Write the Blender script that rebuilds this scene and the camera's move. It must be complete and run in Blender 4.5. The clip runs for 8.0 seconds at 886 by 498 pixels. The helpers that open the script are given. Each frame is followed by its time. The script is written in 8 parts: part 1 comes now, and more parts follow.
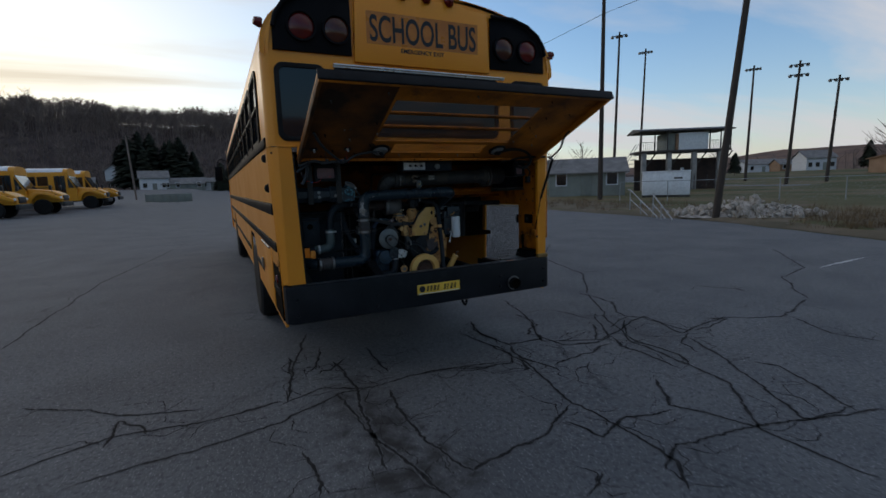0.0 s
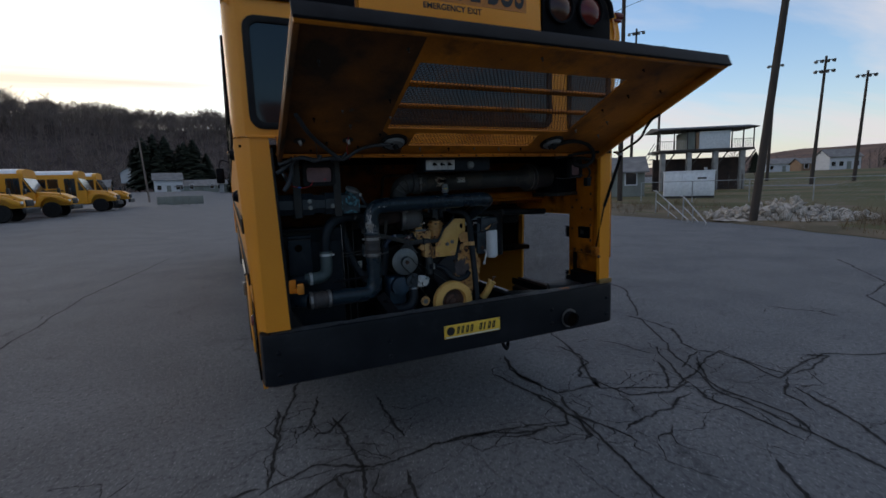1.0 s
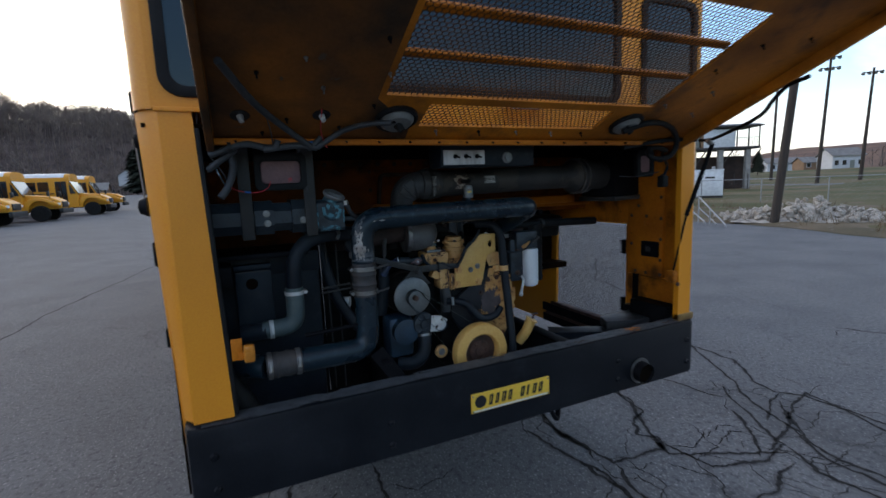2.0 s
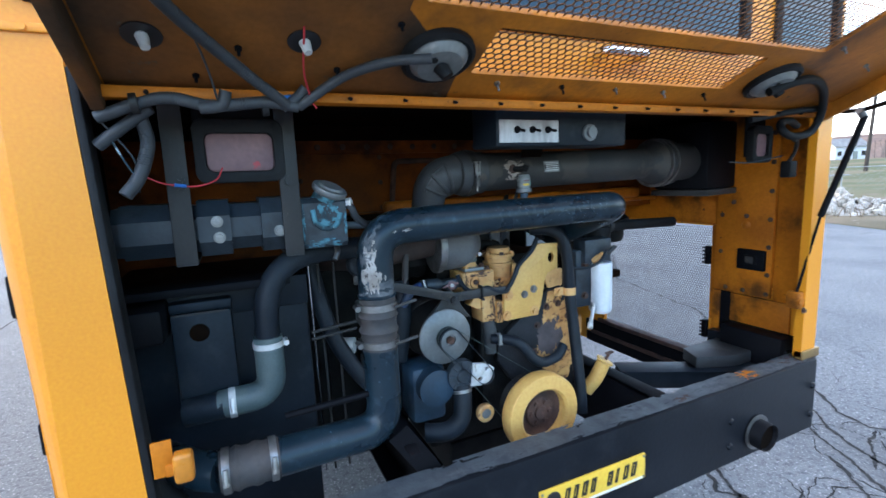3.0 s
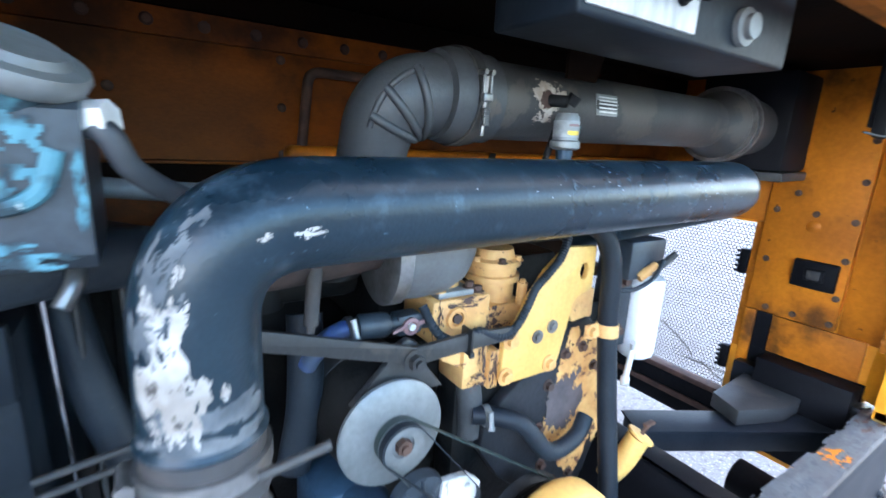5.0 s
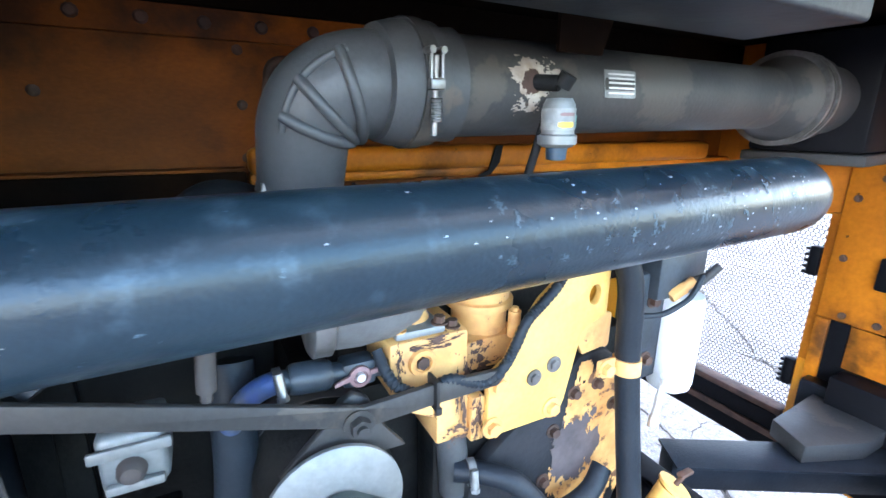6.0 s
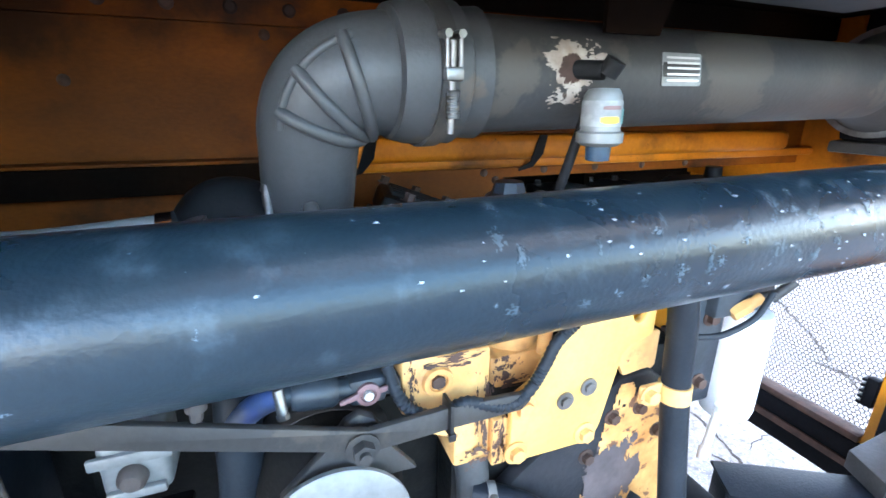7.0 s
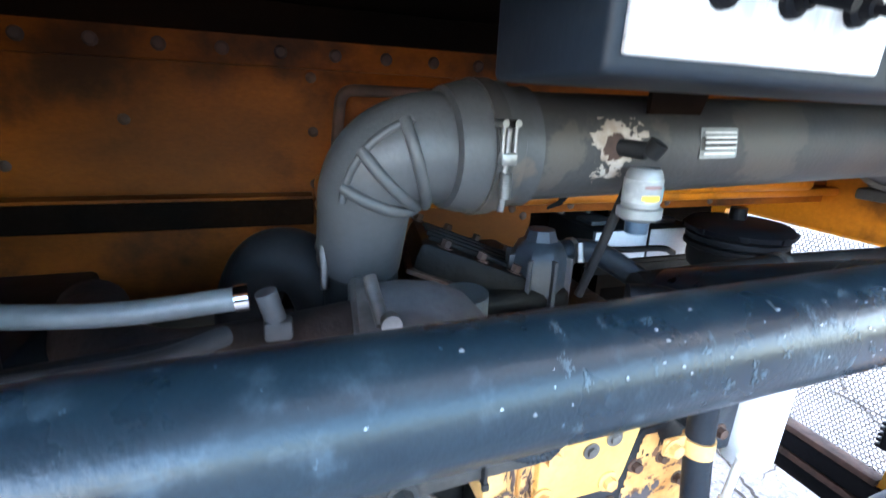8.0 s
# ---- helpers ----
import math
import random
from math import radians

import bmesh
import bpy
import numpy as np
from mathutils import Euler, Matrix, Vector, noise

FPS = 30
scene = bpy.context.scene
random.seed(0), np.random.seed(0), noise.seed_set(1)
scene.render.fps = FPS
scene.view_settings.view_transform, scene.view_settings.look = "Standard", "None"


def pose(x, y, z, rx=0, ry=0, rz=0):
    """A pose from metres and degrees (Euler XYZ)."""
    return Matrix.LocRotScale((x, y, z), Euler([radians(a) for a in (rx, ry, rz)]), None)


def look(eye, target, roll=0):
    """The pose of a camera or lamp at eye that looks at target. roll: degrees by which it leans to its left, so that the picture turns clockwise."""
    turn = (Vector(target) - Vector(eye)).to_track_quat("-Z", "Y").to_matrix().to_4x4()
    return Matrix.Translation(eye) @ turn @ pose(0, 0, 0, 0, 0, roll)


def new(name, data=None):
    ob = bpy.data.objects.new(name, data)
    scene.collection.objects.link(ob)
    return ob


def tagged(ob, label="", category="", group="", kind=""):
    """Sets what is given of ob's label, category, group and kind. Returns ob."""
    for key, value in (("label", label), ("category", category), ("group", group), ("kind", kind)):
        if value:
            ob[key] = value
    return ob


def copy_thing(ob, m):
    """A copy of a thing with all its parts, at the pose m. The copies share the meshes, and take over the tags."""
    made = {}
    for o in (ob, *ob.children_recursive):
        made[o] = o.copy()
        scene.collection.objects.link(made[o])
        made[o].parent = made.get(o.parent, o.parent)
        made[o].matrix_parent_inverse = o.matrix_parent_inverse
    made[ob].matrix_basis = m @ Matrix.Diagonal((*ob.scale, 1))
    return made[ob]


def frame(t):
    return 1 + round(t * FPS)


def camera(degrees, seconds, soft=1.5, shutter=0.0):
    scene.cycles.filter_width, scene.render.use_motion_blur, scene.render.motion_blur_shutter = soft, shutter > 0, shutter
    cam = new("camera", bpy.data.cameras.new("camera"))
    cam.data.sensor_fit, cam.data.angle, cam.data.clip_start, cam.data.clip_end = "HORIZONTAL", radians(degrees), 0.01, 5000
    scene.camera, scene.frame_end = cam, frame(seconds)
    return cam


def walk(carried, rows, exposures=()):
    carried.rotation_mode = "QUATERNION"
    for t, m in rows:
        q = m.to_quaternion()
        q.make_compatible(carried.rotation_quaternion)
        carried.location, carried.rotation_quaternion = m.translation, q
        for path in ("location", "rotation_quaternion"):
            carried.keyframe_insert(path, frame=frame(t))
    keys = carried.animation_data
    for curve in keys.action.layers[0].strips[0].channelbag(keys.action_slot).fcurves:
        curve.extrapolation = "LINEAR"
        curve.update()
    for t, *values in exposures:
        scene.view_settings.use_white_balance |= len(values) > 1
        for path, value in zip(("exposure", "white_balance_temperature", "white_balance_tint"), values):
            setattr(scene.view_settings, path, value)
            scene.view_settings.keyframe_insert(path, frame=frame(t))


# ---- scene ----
cam = camera(87.7, 8.0, shutter=0.4)
PATH = [
    (0, (-1.613, -3.537, 1.648), (-0.752, -1.753, 1.371), -1.8),
    (0.5, (-1.482, -3.048, 1.665), (-0.649, -1.251, 1.389), -1.8),
    (1, (-1.297, -2.548, 1.677), (-0.481, -0.742, 1.406), -2.0),
    (1.5, (-1.098, -2.081, 1.701), (-0.281, -0.275, 1.431), -2.2),
    (1.7, (-1.062, -1.92, 1.691), (-0.248, -0.112, 1.426), -2.3),
    (2.8, (-0.880, -1.076, 1.684), (-0.054, 0.721, 1.398), -2.2),
    (3, (-0.867, -0.991, 1.687), (-0.051, 0.810, 1.387), -2.4),
    (3.5, (-0.892, -0.763, 1.672), (0.096, 0.943, 1.340), -1.3),
    (4, (-0.899, -0.640, 1.664), (0.147, 1.026, 1.302), 0.0),
    (4.5, (-0.763, -0.491, 1.633), (0.353, 1.105, 1.180), 3.5),
    (5, (-0.585, -0.261, 1.638), (0.495, 1.358, 1.173), 3.2),
    (5.2, (-0.552, -0.212, 1.647), (0.512, 1.413, 1.172), 2.9),
    (6.3, (-0.336, -0.172, 1.666), (0.467, 1.570, 1.102), 0.1),
    (6.5, (-0.317, -0.162, 1.671), (0.434, 1.598, 1.088), -0.1),
    (7, (-0.326, -0.131, 1.676), (0.354, 1.647, 1.062), 0.7),
    (7.5, (-0.356, -0.126, 1.687), (0.277, 1.661, 1.050), 2.0),
    (8, (-0.366, -0.124, 1.749), (0.269, 1.674, 1.146), 2.5),
]
walk(cam, [(t, look(eye, target, roll)) for t, eye, target, roll in PATH], exposures=[(0, -0.2, 6480, 8), (1.0, 0.05, 6600, 11), (1.7, 0.5, 6680, 11), (2.8, 2.65, 6350, 8), (3.0, 2.95, 6300, 8), (3.5, 3.35, 6200, 8), (4.5, 3.5, 6200, 9), (5.0, 4.3, 6550, 11), (5.2, 4.45, 6600, 12), (6.3, 4.9, 6950, 13), (8.0, 4.95, 7000, 13)])

# ---------- light ----------
world = bpy.data.worlds.new("evening_sky")
scene.world = world
world.use_nodes = True
wn, wl = world.node_tree.nodes, world.node_tree.links
wn.clear()
w_out = wn.new("ShaderNodeOutputWorld")
w_bg = wn.new("ShaderNodeBackground")
w_sky = wn.new("ShaderNodeTexSky")
w_sky.sky_type, w_sky.sun_disc = "NISHITA", False
w_sky.sun_elevation, w_sky.sun_rotation = radians(10), radians(-22)
w_sky.air_density, w_sky.dust_density, w_sky.ozone_density = 1.0, 0.6, 3.0
w_bg.inputs[1].default_value = 0.15


def wnode(kind, **ins):
    n = wn.new(kind)
    for k, v in ins.items():
        n.inputs[int(k[1:])].default_value = v
    return n


def wmath(op, a, b=None, clamp=False):
    n = wn.new("ShaderNodeMath")
    n.operation, n.use_clamp = op, clamp
    for k, v in enumerate((a, b)):
        if isinstance(v, (int, float)):
            n.inputs[k].default_value = v
        elif v is not None:
            wl.new(v, n.inputs[k])
    return n.outputs[0]


def wmix(f, a, b, blend="MIX"):
    n = wn.new("ShaderNodeMix")
    n.data_type, n.blend_type = "RGBA", blend
    for k, v in ((0, f), (6, a), (7, b)):
        if isinstance(v, (int, float)):
            n.inputs[k].default_value = v
        elif isinstance(v, tuple):
            n.inputs[k].default_value = (*v, 1)
        else:
            wl.new(v, n.inputs[k])
    return n.outputs[2]


# evening clouds: a flat sheet of streaks seen in perspective, cream towards the low sun, mauve-grey away from it
w_co = wn.new("ShaderNodeTexCoord")
w_sep = wn.new("ShaderNodeSeparateXYZ")
wl.new(w_co.outputs["Generated"], w_sep.inputs[0])
w_up = wmath("ADD", wmath("MAXIMUM", w_sep.outputs[2], 0.0), 0.10)
w_flat = wn.new("ShaderNodeCombineXYZ")
wl.new(wmath("DIVIDE", w_sep.outputs[0], w_up), w_flat.inputs[0])
wl.new(wmath("DIVIDE", w_sep.outputs[1], w_up), w_flat.inputs[1])
w_map = wn.new("ShaderNodeMapping")
w_map.inputs["Rotation"].default_value = (0, 0, radians(-14))
w_map.inputs["Scale"].default_value = (0.30, 1.0, 1.0)
wl.new(w_flat.outputs[0], w_map.inputs[0])
w_noise = wn.new("ShaderNodeTexNoise")
w_noise.inputs["Scale"].default_value, w_noise.inputs["Detail"].default_value, w_noise.inputs["Roughness"].default_value = 0.85, 8.0, 0.55
w_noise.inputs["Distortion"].default_value = 0.35
wl.new(w_map.outputs[0], w_noise.inputs[0])
w_ramp = wn.new("ShaderNodeValToRGB")
w_ramp.color_ramp.elements[0].position, w_ramp.color_ramp.elements[1].position = 0.43, 0.60
wl.new(w_noise.outputs[0], w_ramp.inputs[0])
w_dot = wn.new("ShaderNodeVectorMath")
w_dot.operation = "DOT_PRODUCT"
w_dot.inputs[1].default_value = (-0.40, 0.90, 0.12)
wl.new(w_co.outputs["Generated"], w_dot.inputs[0])
w_glow = wmath("POWER", wmath("MAXIMUM", w_dot.outputs["Value"], 0.0), 5.0)
w_haze = wmath("POWER", wmath("SUBTRACT", 1.0, wmath("MAXIMUM", w_sep.outputs[2], 0.0)), 9.0)
w_clear = wmix(1.0, w_sky.outputs[0], (1.7, 1.7, 1.75), "MULTIPLY")
w_air = wmix(wmath("MULTIPLY", w_haze, 0.75), w_clear, (5.4, 4.75, 4.6))
w_air = wmix(wmath("MULTIPLY", w_glow, 0.85), w_air, (7.6, 7.1, 5.9))
w_cloud = wmix(w_glow, (4.9, 4.75, 4.95), (6.1, 5.3, 4.1))
w_all = wmix(wmath("MULTIPLY", w_ramp.outputs[0], 0.85), w_air, w_cloud)
# the sky opposite the sunset is dimmer
w_away = wn.new("ShaderNodeMapRange")
w_away.interpolation_type = "SMOOTHSTEP"
w_away.inputs["From Min"].default_value, w_away.inputs["From Max"].default_value = -0.98, -0.30
w_away.inputs["To Min"].default_value, w_away.inputs["To Max"].default_value = 0.0, 1.0
wl.new(w_dot.outputs["Value"], w_away.inputs[0])
w_all = wmix(1.0, w_all, wmix(w_away.outputs[0], (0.32, 0.37, 0.37), (1.0, 1.0, 1.0)), "MULTIPLY")
wl.new(w_all, w_bg.inputs[0])
wl.new(w_bg.outputs[0], w_out.inputs[0])

sun = new("sun", bpy.data.lights.new("sun", "SUN"))
sun.data.energy, sun.data.angle, sun.data.color = 0.4, radians(14), (1.0, 0.86, 0.7)
sun.matrix_world = look((0, 0, 0), (math.sin(radians(22)), -math.cos(radians(22)), -0.18))


# ---------- materials ----------
def surf(name, c1, c2=None, rough=0.5, metal=0.0, scale=6.0, bump=0.15, fine=90.0, lo=0.35, hi=0.65, spots=None, spot_scale=14.0, spot_at=0.66, spec=0.5, stretch=(1, 1, 1), rv=0.12, smudge=None):
    """Painted, rusty or dirty surface: two colours in patches, fine grain, optional worn spots and soft smudges."""
    m = bpy.data.materials.new(name)
    m.use_nodes = True
    n, l = m.node_tree.nodes, m.node_tree.links
    b = n["Principled BSDF"]
    co = n.new("ShaderNodeTexCoord")
    mp = n.new("ShaderNodeMapping")
    mp.inputs["Scale"].default_value = stretch
    l.new(co.outputs["Object"], mp.inputs[0])
    big, grain = n.new("ShaderNodeTexNoise"), n.new("ShaderNodeTexNoise")
    big.inputs["Scale"].default_value, big.inputs["Detail"].default_value = scale, 8.0
    grain.inputs["Scale"].default_value, grain.inputs["Detail"].default_value = fine, 4.0
    l.new(mp.outputs[0], big.inputs[0])
    l.new(mp.outputs[0], grain.inputs[0])
    ramp = n.new("ShaderNodeValToRGB")
    ramp.color_ramp.elements[0].position, ramp.color_ramp.elements[1].position = lo, hi
    ramp.color_ramp.elements[0].color = (*c1, 1)
    ramp.color_ramp.elements[1].color = (*(c2 or [v * 0.8 for v in c1]), 1)
    l.new(big.outputs[0], ramp.inputs[0])
    colour = ramp.outputs[0]
    fin = n.new("ShaderNodeMix")
    fin.data_type, fin.blend_type = "RGBA", "OVERLAY"
    fin.inputs[0].default_value = 0.25
    l.new(colour, fin.inputs[6])
    l.new(grain.outputs[0], fin.inputs[7])
    colour = fin.outputs[2]
    rmap = n.new("ShaderNodeMapRange")
    rmap.inputs["To Min"].default_value, rmap.inputs["To Max"].default_value = max(0.03, rough - rv), min(1, rough + rv)
    l.new(big.outputs[0], rmap.inputs[0])
    rsock = rmap.outputs[0]
    if spots:
        sp = n.new("ShaderNodeTexNoise")
        sp.inputs["Scale"].default_value, sp.inputs["Detail"].default_value, sp.inputs["Roughness"].default_value = spot_scale, 9.0, 0.62
        l.new(co.outputs["Object"], sp.inputs[0])
        sr = n.new("ShaderNodeValToRGB")
        sr.color_ramp.elements[0].position, sr.color_ramp.elements[1].position = spot_at, spot_at + 0.025
        l.new(sp.outputs[0], sr.inputs[0])
        mx = n.new("ShaderNodeMix")
        mx.data_type = "RGBA"
        l.new(sr.outputs[0], mx.inputs[0])
        l.new(colour, mx.inputs[6])
        mx.inputs[7].default_value = (*spots, 1)
        colour = mx.outputs[2]
    if smudge:
        tint, sm_scale, sm_lo, sm_hi, sm_amount = smudge
        sm = n.new("ShaderNodeTexNoise")
        sm.inputs["Scale"].default_value, sm.inputs["Detail"].default_value, sm.inputs["Roughness"].default_value = sm_scale, 6.0, 0.6
        l.new(co.outputs["Object"], sm.inputs[0])
        sg = n.new("ShaderNodeMapRange")
        sg.interpolation_type = "SMOOTHSTEP"
        sg.inputs["From Min"].default_value, sg.inputs["From Max"].default_value, sg.inputs["To Max"].default_value = sm_lo, sm_hi, sm_amount
        l.new(sm.outputs[0], sg.inputs[0])
        mx = n.new("ShaderNodeMix")
        mx.data_type = "RGBA"
        l.new(sg.outputs[0], mx.inputs[0])
        l.new(colour, mx.inputs[6])
        mx.inputs[7].default_value = (*tint, 1)
        colour = mx.outputs[2]
    l.new(colour, b.inputs["Base Color"])
    l.new(rsock, b.inputs["Roughness"])
    b.inputs["Metallic"].default_value = metal
    b.inputs["Specular IOR Level"].default_value = spec
    if bump:
        bp = n.new("ShaderNodeBump")
        bp.inputs["Strength"].default_value, bp.inputs["Distance"].default_value = bump, 0.004
        l.new(grain.outputs[0], bp.inputs["Height"])
        l.new(bp.outputs[0], b.inputs["Normal"])
    return m


M = {}
M["yellow"] = surf("bus_yellow_paint", (0.80, 0.31, 0.016), (0.73, 0.265, 0.014), 0.38, scale=1.6, bump=0.05, fine=160, spots=(0.36, 0.17, 0.04), spot_scale=9, spot_at=0.74)
M["orange"] = surf("sooty_orange_paint", (0.58, 0.178, 0.011), (0.30, 0.085, 0.008), 0.5, spec=0.2, scale=2.6, bump=0.12, lo=0.40, hi=0.72, spots=(0.09, 0.035, 0.012), spot_scale=26, spot_at=0.67, smudge=((0.030, 0.014, 0.008), 4.5, 0.50, 0.72, 0.85))
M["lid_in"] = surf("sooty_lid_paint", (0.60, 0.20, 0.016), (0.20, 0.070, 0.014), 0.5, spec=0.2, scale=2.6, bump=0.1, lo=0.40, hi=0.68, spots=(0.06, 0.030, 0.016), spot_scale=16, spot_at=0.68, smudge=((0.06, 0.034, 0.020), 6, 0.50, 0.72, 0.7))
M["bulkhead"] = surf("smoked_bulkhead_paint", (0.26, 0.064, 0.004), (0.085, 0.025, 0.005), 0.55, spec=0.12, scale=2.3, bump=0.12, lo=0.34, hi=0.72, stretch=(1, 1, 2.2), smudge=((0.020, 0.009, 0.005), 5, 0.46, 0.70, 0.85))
M["lid_dark"] = surf("dark_brown_lid_paint", (0.26, 0.094, 0.020), (0.050, 0.033, 0.022), 0.6, spec=0.12, scale=3.0, bump=0.15, lo=0.36, hi=0.62, spots=(0.09, 0.070, 0.055), spot_scale=12, spot_at=0.66)
M["grille"] = surf("sooty_grille_paint", (0.17, 0.058, 0.008), (0.045, 0.020, 0.008), 0.5, spec=0.2, scale=3, bump=0.1)
# near-black for sooty metal and for deep bay shade put into colour
M["soot_and_shade"] = surf("near_black_soot_and_shade", (0.006, 0.004, 0.003), (0.022, 0.009, 0.004), 0.9, spec=0.03, scale=3, bump=0.2, lo=0.5, hi=0.85)
M["black"] = surf("black_paint", (0.004, 0.0045, 0.006), (0.008, 0.008, 0.010), 0.55, spec=0.08, scale=5, bump=0.12, spots=(0.06, 0.055, 0.05), spot_scale=26, spot_at=0.73)
M["bumper"] = surf("black_bumper_paint", (0.0045, 0.006, 0.009), (0.010, 0.012, 0.016), 0.40, spec=0.17, scale=4, bump=0.12, spots=(0.16, 0.11, 0.06), spot_scale=18, spot_at=0.745, smudge=((0.024, 0.027, 0.032), 8, 0.56, 0.78, 0.4))
M["rubber"] = surf("black_rubber", (0.008, 0.008, 0.009), (0.016, 0.017, 0.018), 0.60, spec=0.16, scale=9, bump=0.2, fine=140)
M["hose"] = surf("dusty_hose_rubber", (0.009, 0.013, 0.019), (0.021, 0.027, 0.034), 0.5, spec=0.22, scale=7, bump=0.2, fine=160, spots=(0.12, 0.13, 0.13), spot_scale=30, spot_at=0.73)
M["loom"] = surf("grey_corrugated_loom", (0.022, 0.026, 0.031), (0.045, 0.049, 0.055), 0.55, scale=9, bump=0.1)
M["silicone"] = surf("grey_green_silicone_hose", (0.085, 0.115, 0.115), (0.055, 0.080, 0.085), 0.5, scale=9, bump=0.2, fine=200)
M["pipe"] = surf("worn_blue_black_pipe_paint", (0.005, 0.014, 0.023), (0.013, 0.028, 0.039), 0.29, scale=11, bump=0.10, fine=260, lo=0.36, hi=0.80, spots=(0.10, 0.15, 0.19), spot_scale=90, spot_at=0.67, spec=0.36, rv=0.12, smudge=((0.060, 0.100, 0.135), 26, 0.54, 0.76, 0.48))
M["pipe_dust"] = surf("grey_dust", (0.13, 0.14, 0.15), (0.07, 0.08, 0.09), 0.7, scale=40, bump=0.2, spec=0.2)
M["chip"] = surf("bare_chipped_metal", (0.42, 0.47, 0.52), (0.30, 0.34, 0.38), 0.5, scale=30, bump=0.1)
M["pipe_rust"] = surf("scraped_bare_metal", (0.40, 0.38, 0.36), (0.24, 0.21, 0.185), 0.65, scale=30, bump=0.25, lo=0.38, hi=0.60, spots=(0.06, 0.05, 0.045), spot_scale=50, spot_at=0.60)
M["boot"] = surf("dusty_brown_rubber_boot", (0.062, 0.050, 0.046), (0.034, 0.034, 0.036), 0.65, scale=14, bump=0.3)
M["steel"] = surf("dull_steel", (0.30, 0.30, 0.30), (0.17, 0.165, 0.16), 0.38, metal=0.8, scale=22, bump=0.08, fine=150)
M["zinc"] = surf("zinc_plate", (0.66, 0.66, 0.65), (0.48, 0.47, 0.45), 0.42, metal=0.2, scale=14, bump=0.1, spots=(0.25, 0.22, 0.18), spot_scale=24, spot_at=0.64)
M["peeling"] = surf("peeling_orange_paint", (0.66, 0.37, 0.13), (0.46, 0.20, 0.055), 0.65, scale=22, bump=0.4, spots=(0.14, 0.06, 0.03), spot_scale=44, spot_at=0.57)
M["primer"] = surf("purple_grey_primer", (0.095, 0.075, 0.075), (0.065, 0.052, 0.054), 0.7, scale=20, bump=0.2)
M["worn_plate"] = surf("worn_switch_plate", (0.56, 0.56, 0.55), (0.34, 0.33, 0.32), 0.5, scale=9, bump=0.1, lo=0.42, hi=0.62, stretch=(3, 1, 0.6), spots=(0.12, 0.11, 0.10), spot_scale=40, spot_at=0.66)
M["chrome"] = surf("chrome", (0.75, 0.76, 0.78), (0.7, 0.7, 0.72), 0.12, metal=1.0, scale=8, bump=0.0)
M["pulley"] = surf("grey_pulley_metal", (0.22, 0.23, 0.23), (0.16, 0.165, 0.165), 0.45, metal=0.3, scale=8, bump=0.1)
M["cat"] = surf("engine_yellow_paint", (0.72, 0.42, 0.16), (0.58, 0.28, 0.09), 0.5, scale=9, bump=0.35, fine=70, spots=(0.22, 0.095, 0.05), spot_scale=42, spot_at=0.64, smudge=((0.32, 0.145, 0.065), 20, 0.56, 0.76, 0.7))
M["peel"] = surf("black_oily_cover", (0.010, 0.011, 0.013), (0.022, 0.023, 0.027), 0.5, scale=9, bump=0.3, spec=0.2)
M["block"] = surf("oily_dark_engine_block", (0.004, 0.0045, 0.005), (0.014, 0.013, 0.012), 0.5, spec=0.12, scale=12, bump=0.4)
M["tank"] = surf("dark_coolant_tank_paint", (0.019, 0.027, 0.037), (0.040, 0.051, 0.062), 0.40, spec=0.4, scale=8, bump=0.12, fine=120, spots=(0.10, 0.11, 0.115), spot_scale=28, spot_at=0.70, smudge=((0.010, 0.013, 0.016), 9, 0.50, 0.68, 0.8))
M["crust"] = surf("pale_blue_coolant_crust", (0.070, 0.21, 0.26), (0.016, 0.036, 0.048), 0.7, scale=36, bump=0.4, lo=0.44, hi=0.58, spots=(0.36, 0.42, 0.42), spot_scale=34, spot_at=0.64)
M["radiator"] = surf("blue_grey_shroud_paint", (0.012, 0.018, 0.026), (0.007, 0.011, 0.016), 0.48, spec=0.2, scale=6, bump=0.1, smudge=((0.026, 0.032, 0.038), 14, 0.52, 0.72, 0.6))
M["cast"] = surf("grey_cast_housing", (0.135, 0.140, 0.146), (0.095, 0.098, 0.102), 0.55, scale=8, bump=0.2, fine=140, smudge=((0.06, 0.05, 0.045), 16, 0.55, 0.75, 0.5))
M["clean_yellow"] = surf("plain_engine_yellow_paint", (0.74, 0.44, 0.13), (0.66, 0.37, 0.10), 0.45, scale=7, bump=0.12, fine=90, spots=(0.30, 0.15, 0.06), spot_scale=60, spot_at=0.72)
# bumper top: weathering, and the sky's sheen put into the pale blue-grey
M["lip"] = surf("weathered_sky_sheen_bumper_lip", (0.085, 0.098, 0.110), (0.040, 0.047, 0.056), 0.5, scale=14, bump=0.2, fine=120, spots=(0.22, 0.14, 0.06), spot_scale=30, spot_at=0.70)
M["strap"] = surf("dusty_black_strap_paint", (0.014, 0.014, 0.014), (0.026, 0.025, 0.024), 0.6, scale=9, bump=0.15, fine=110, spots=(0.09, 0.08, 0.07), spot_scale=30, spot_at=0.72)
M["side_mesh"] = surf("grimy_grille_steel", (0.085, 0.078, 0.070), (0.050, 0.045, 0.040), 0.55, metal=0.1, scale=6, bump=0.1)
M["scuff"] = surf("pale_scuffed_pipe_paint", (0.066, 0.098, 0.122), (0.036, 0.060, 0.078), 0.42, scale=60, bump=0.1, spec=0.3)
M["teal_label"] = surf("faded_teal_print", (0.16, 0.38, 0.36), (0.20, 0.33, 0.32), 0.5, scale=40, bump=0.05)
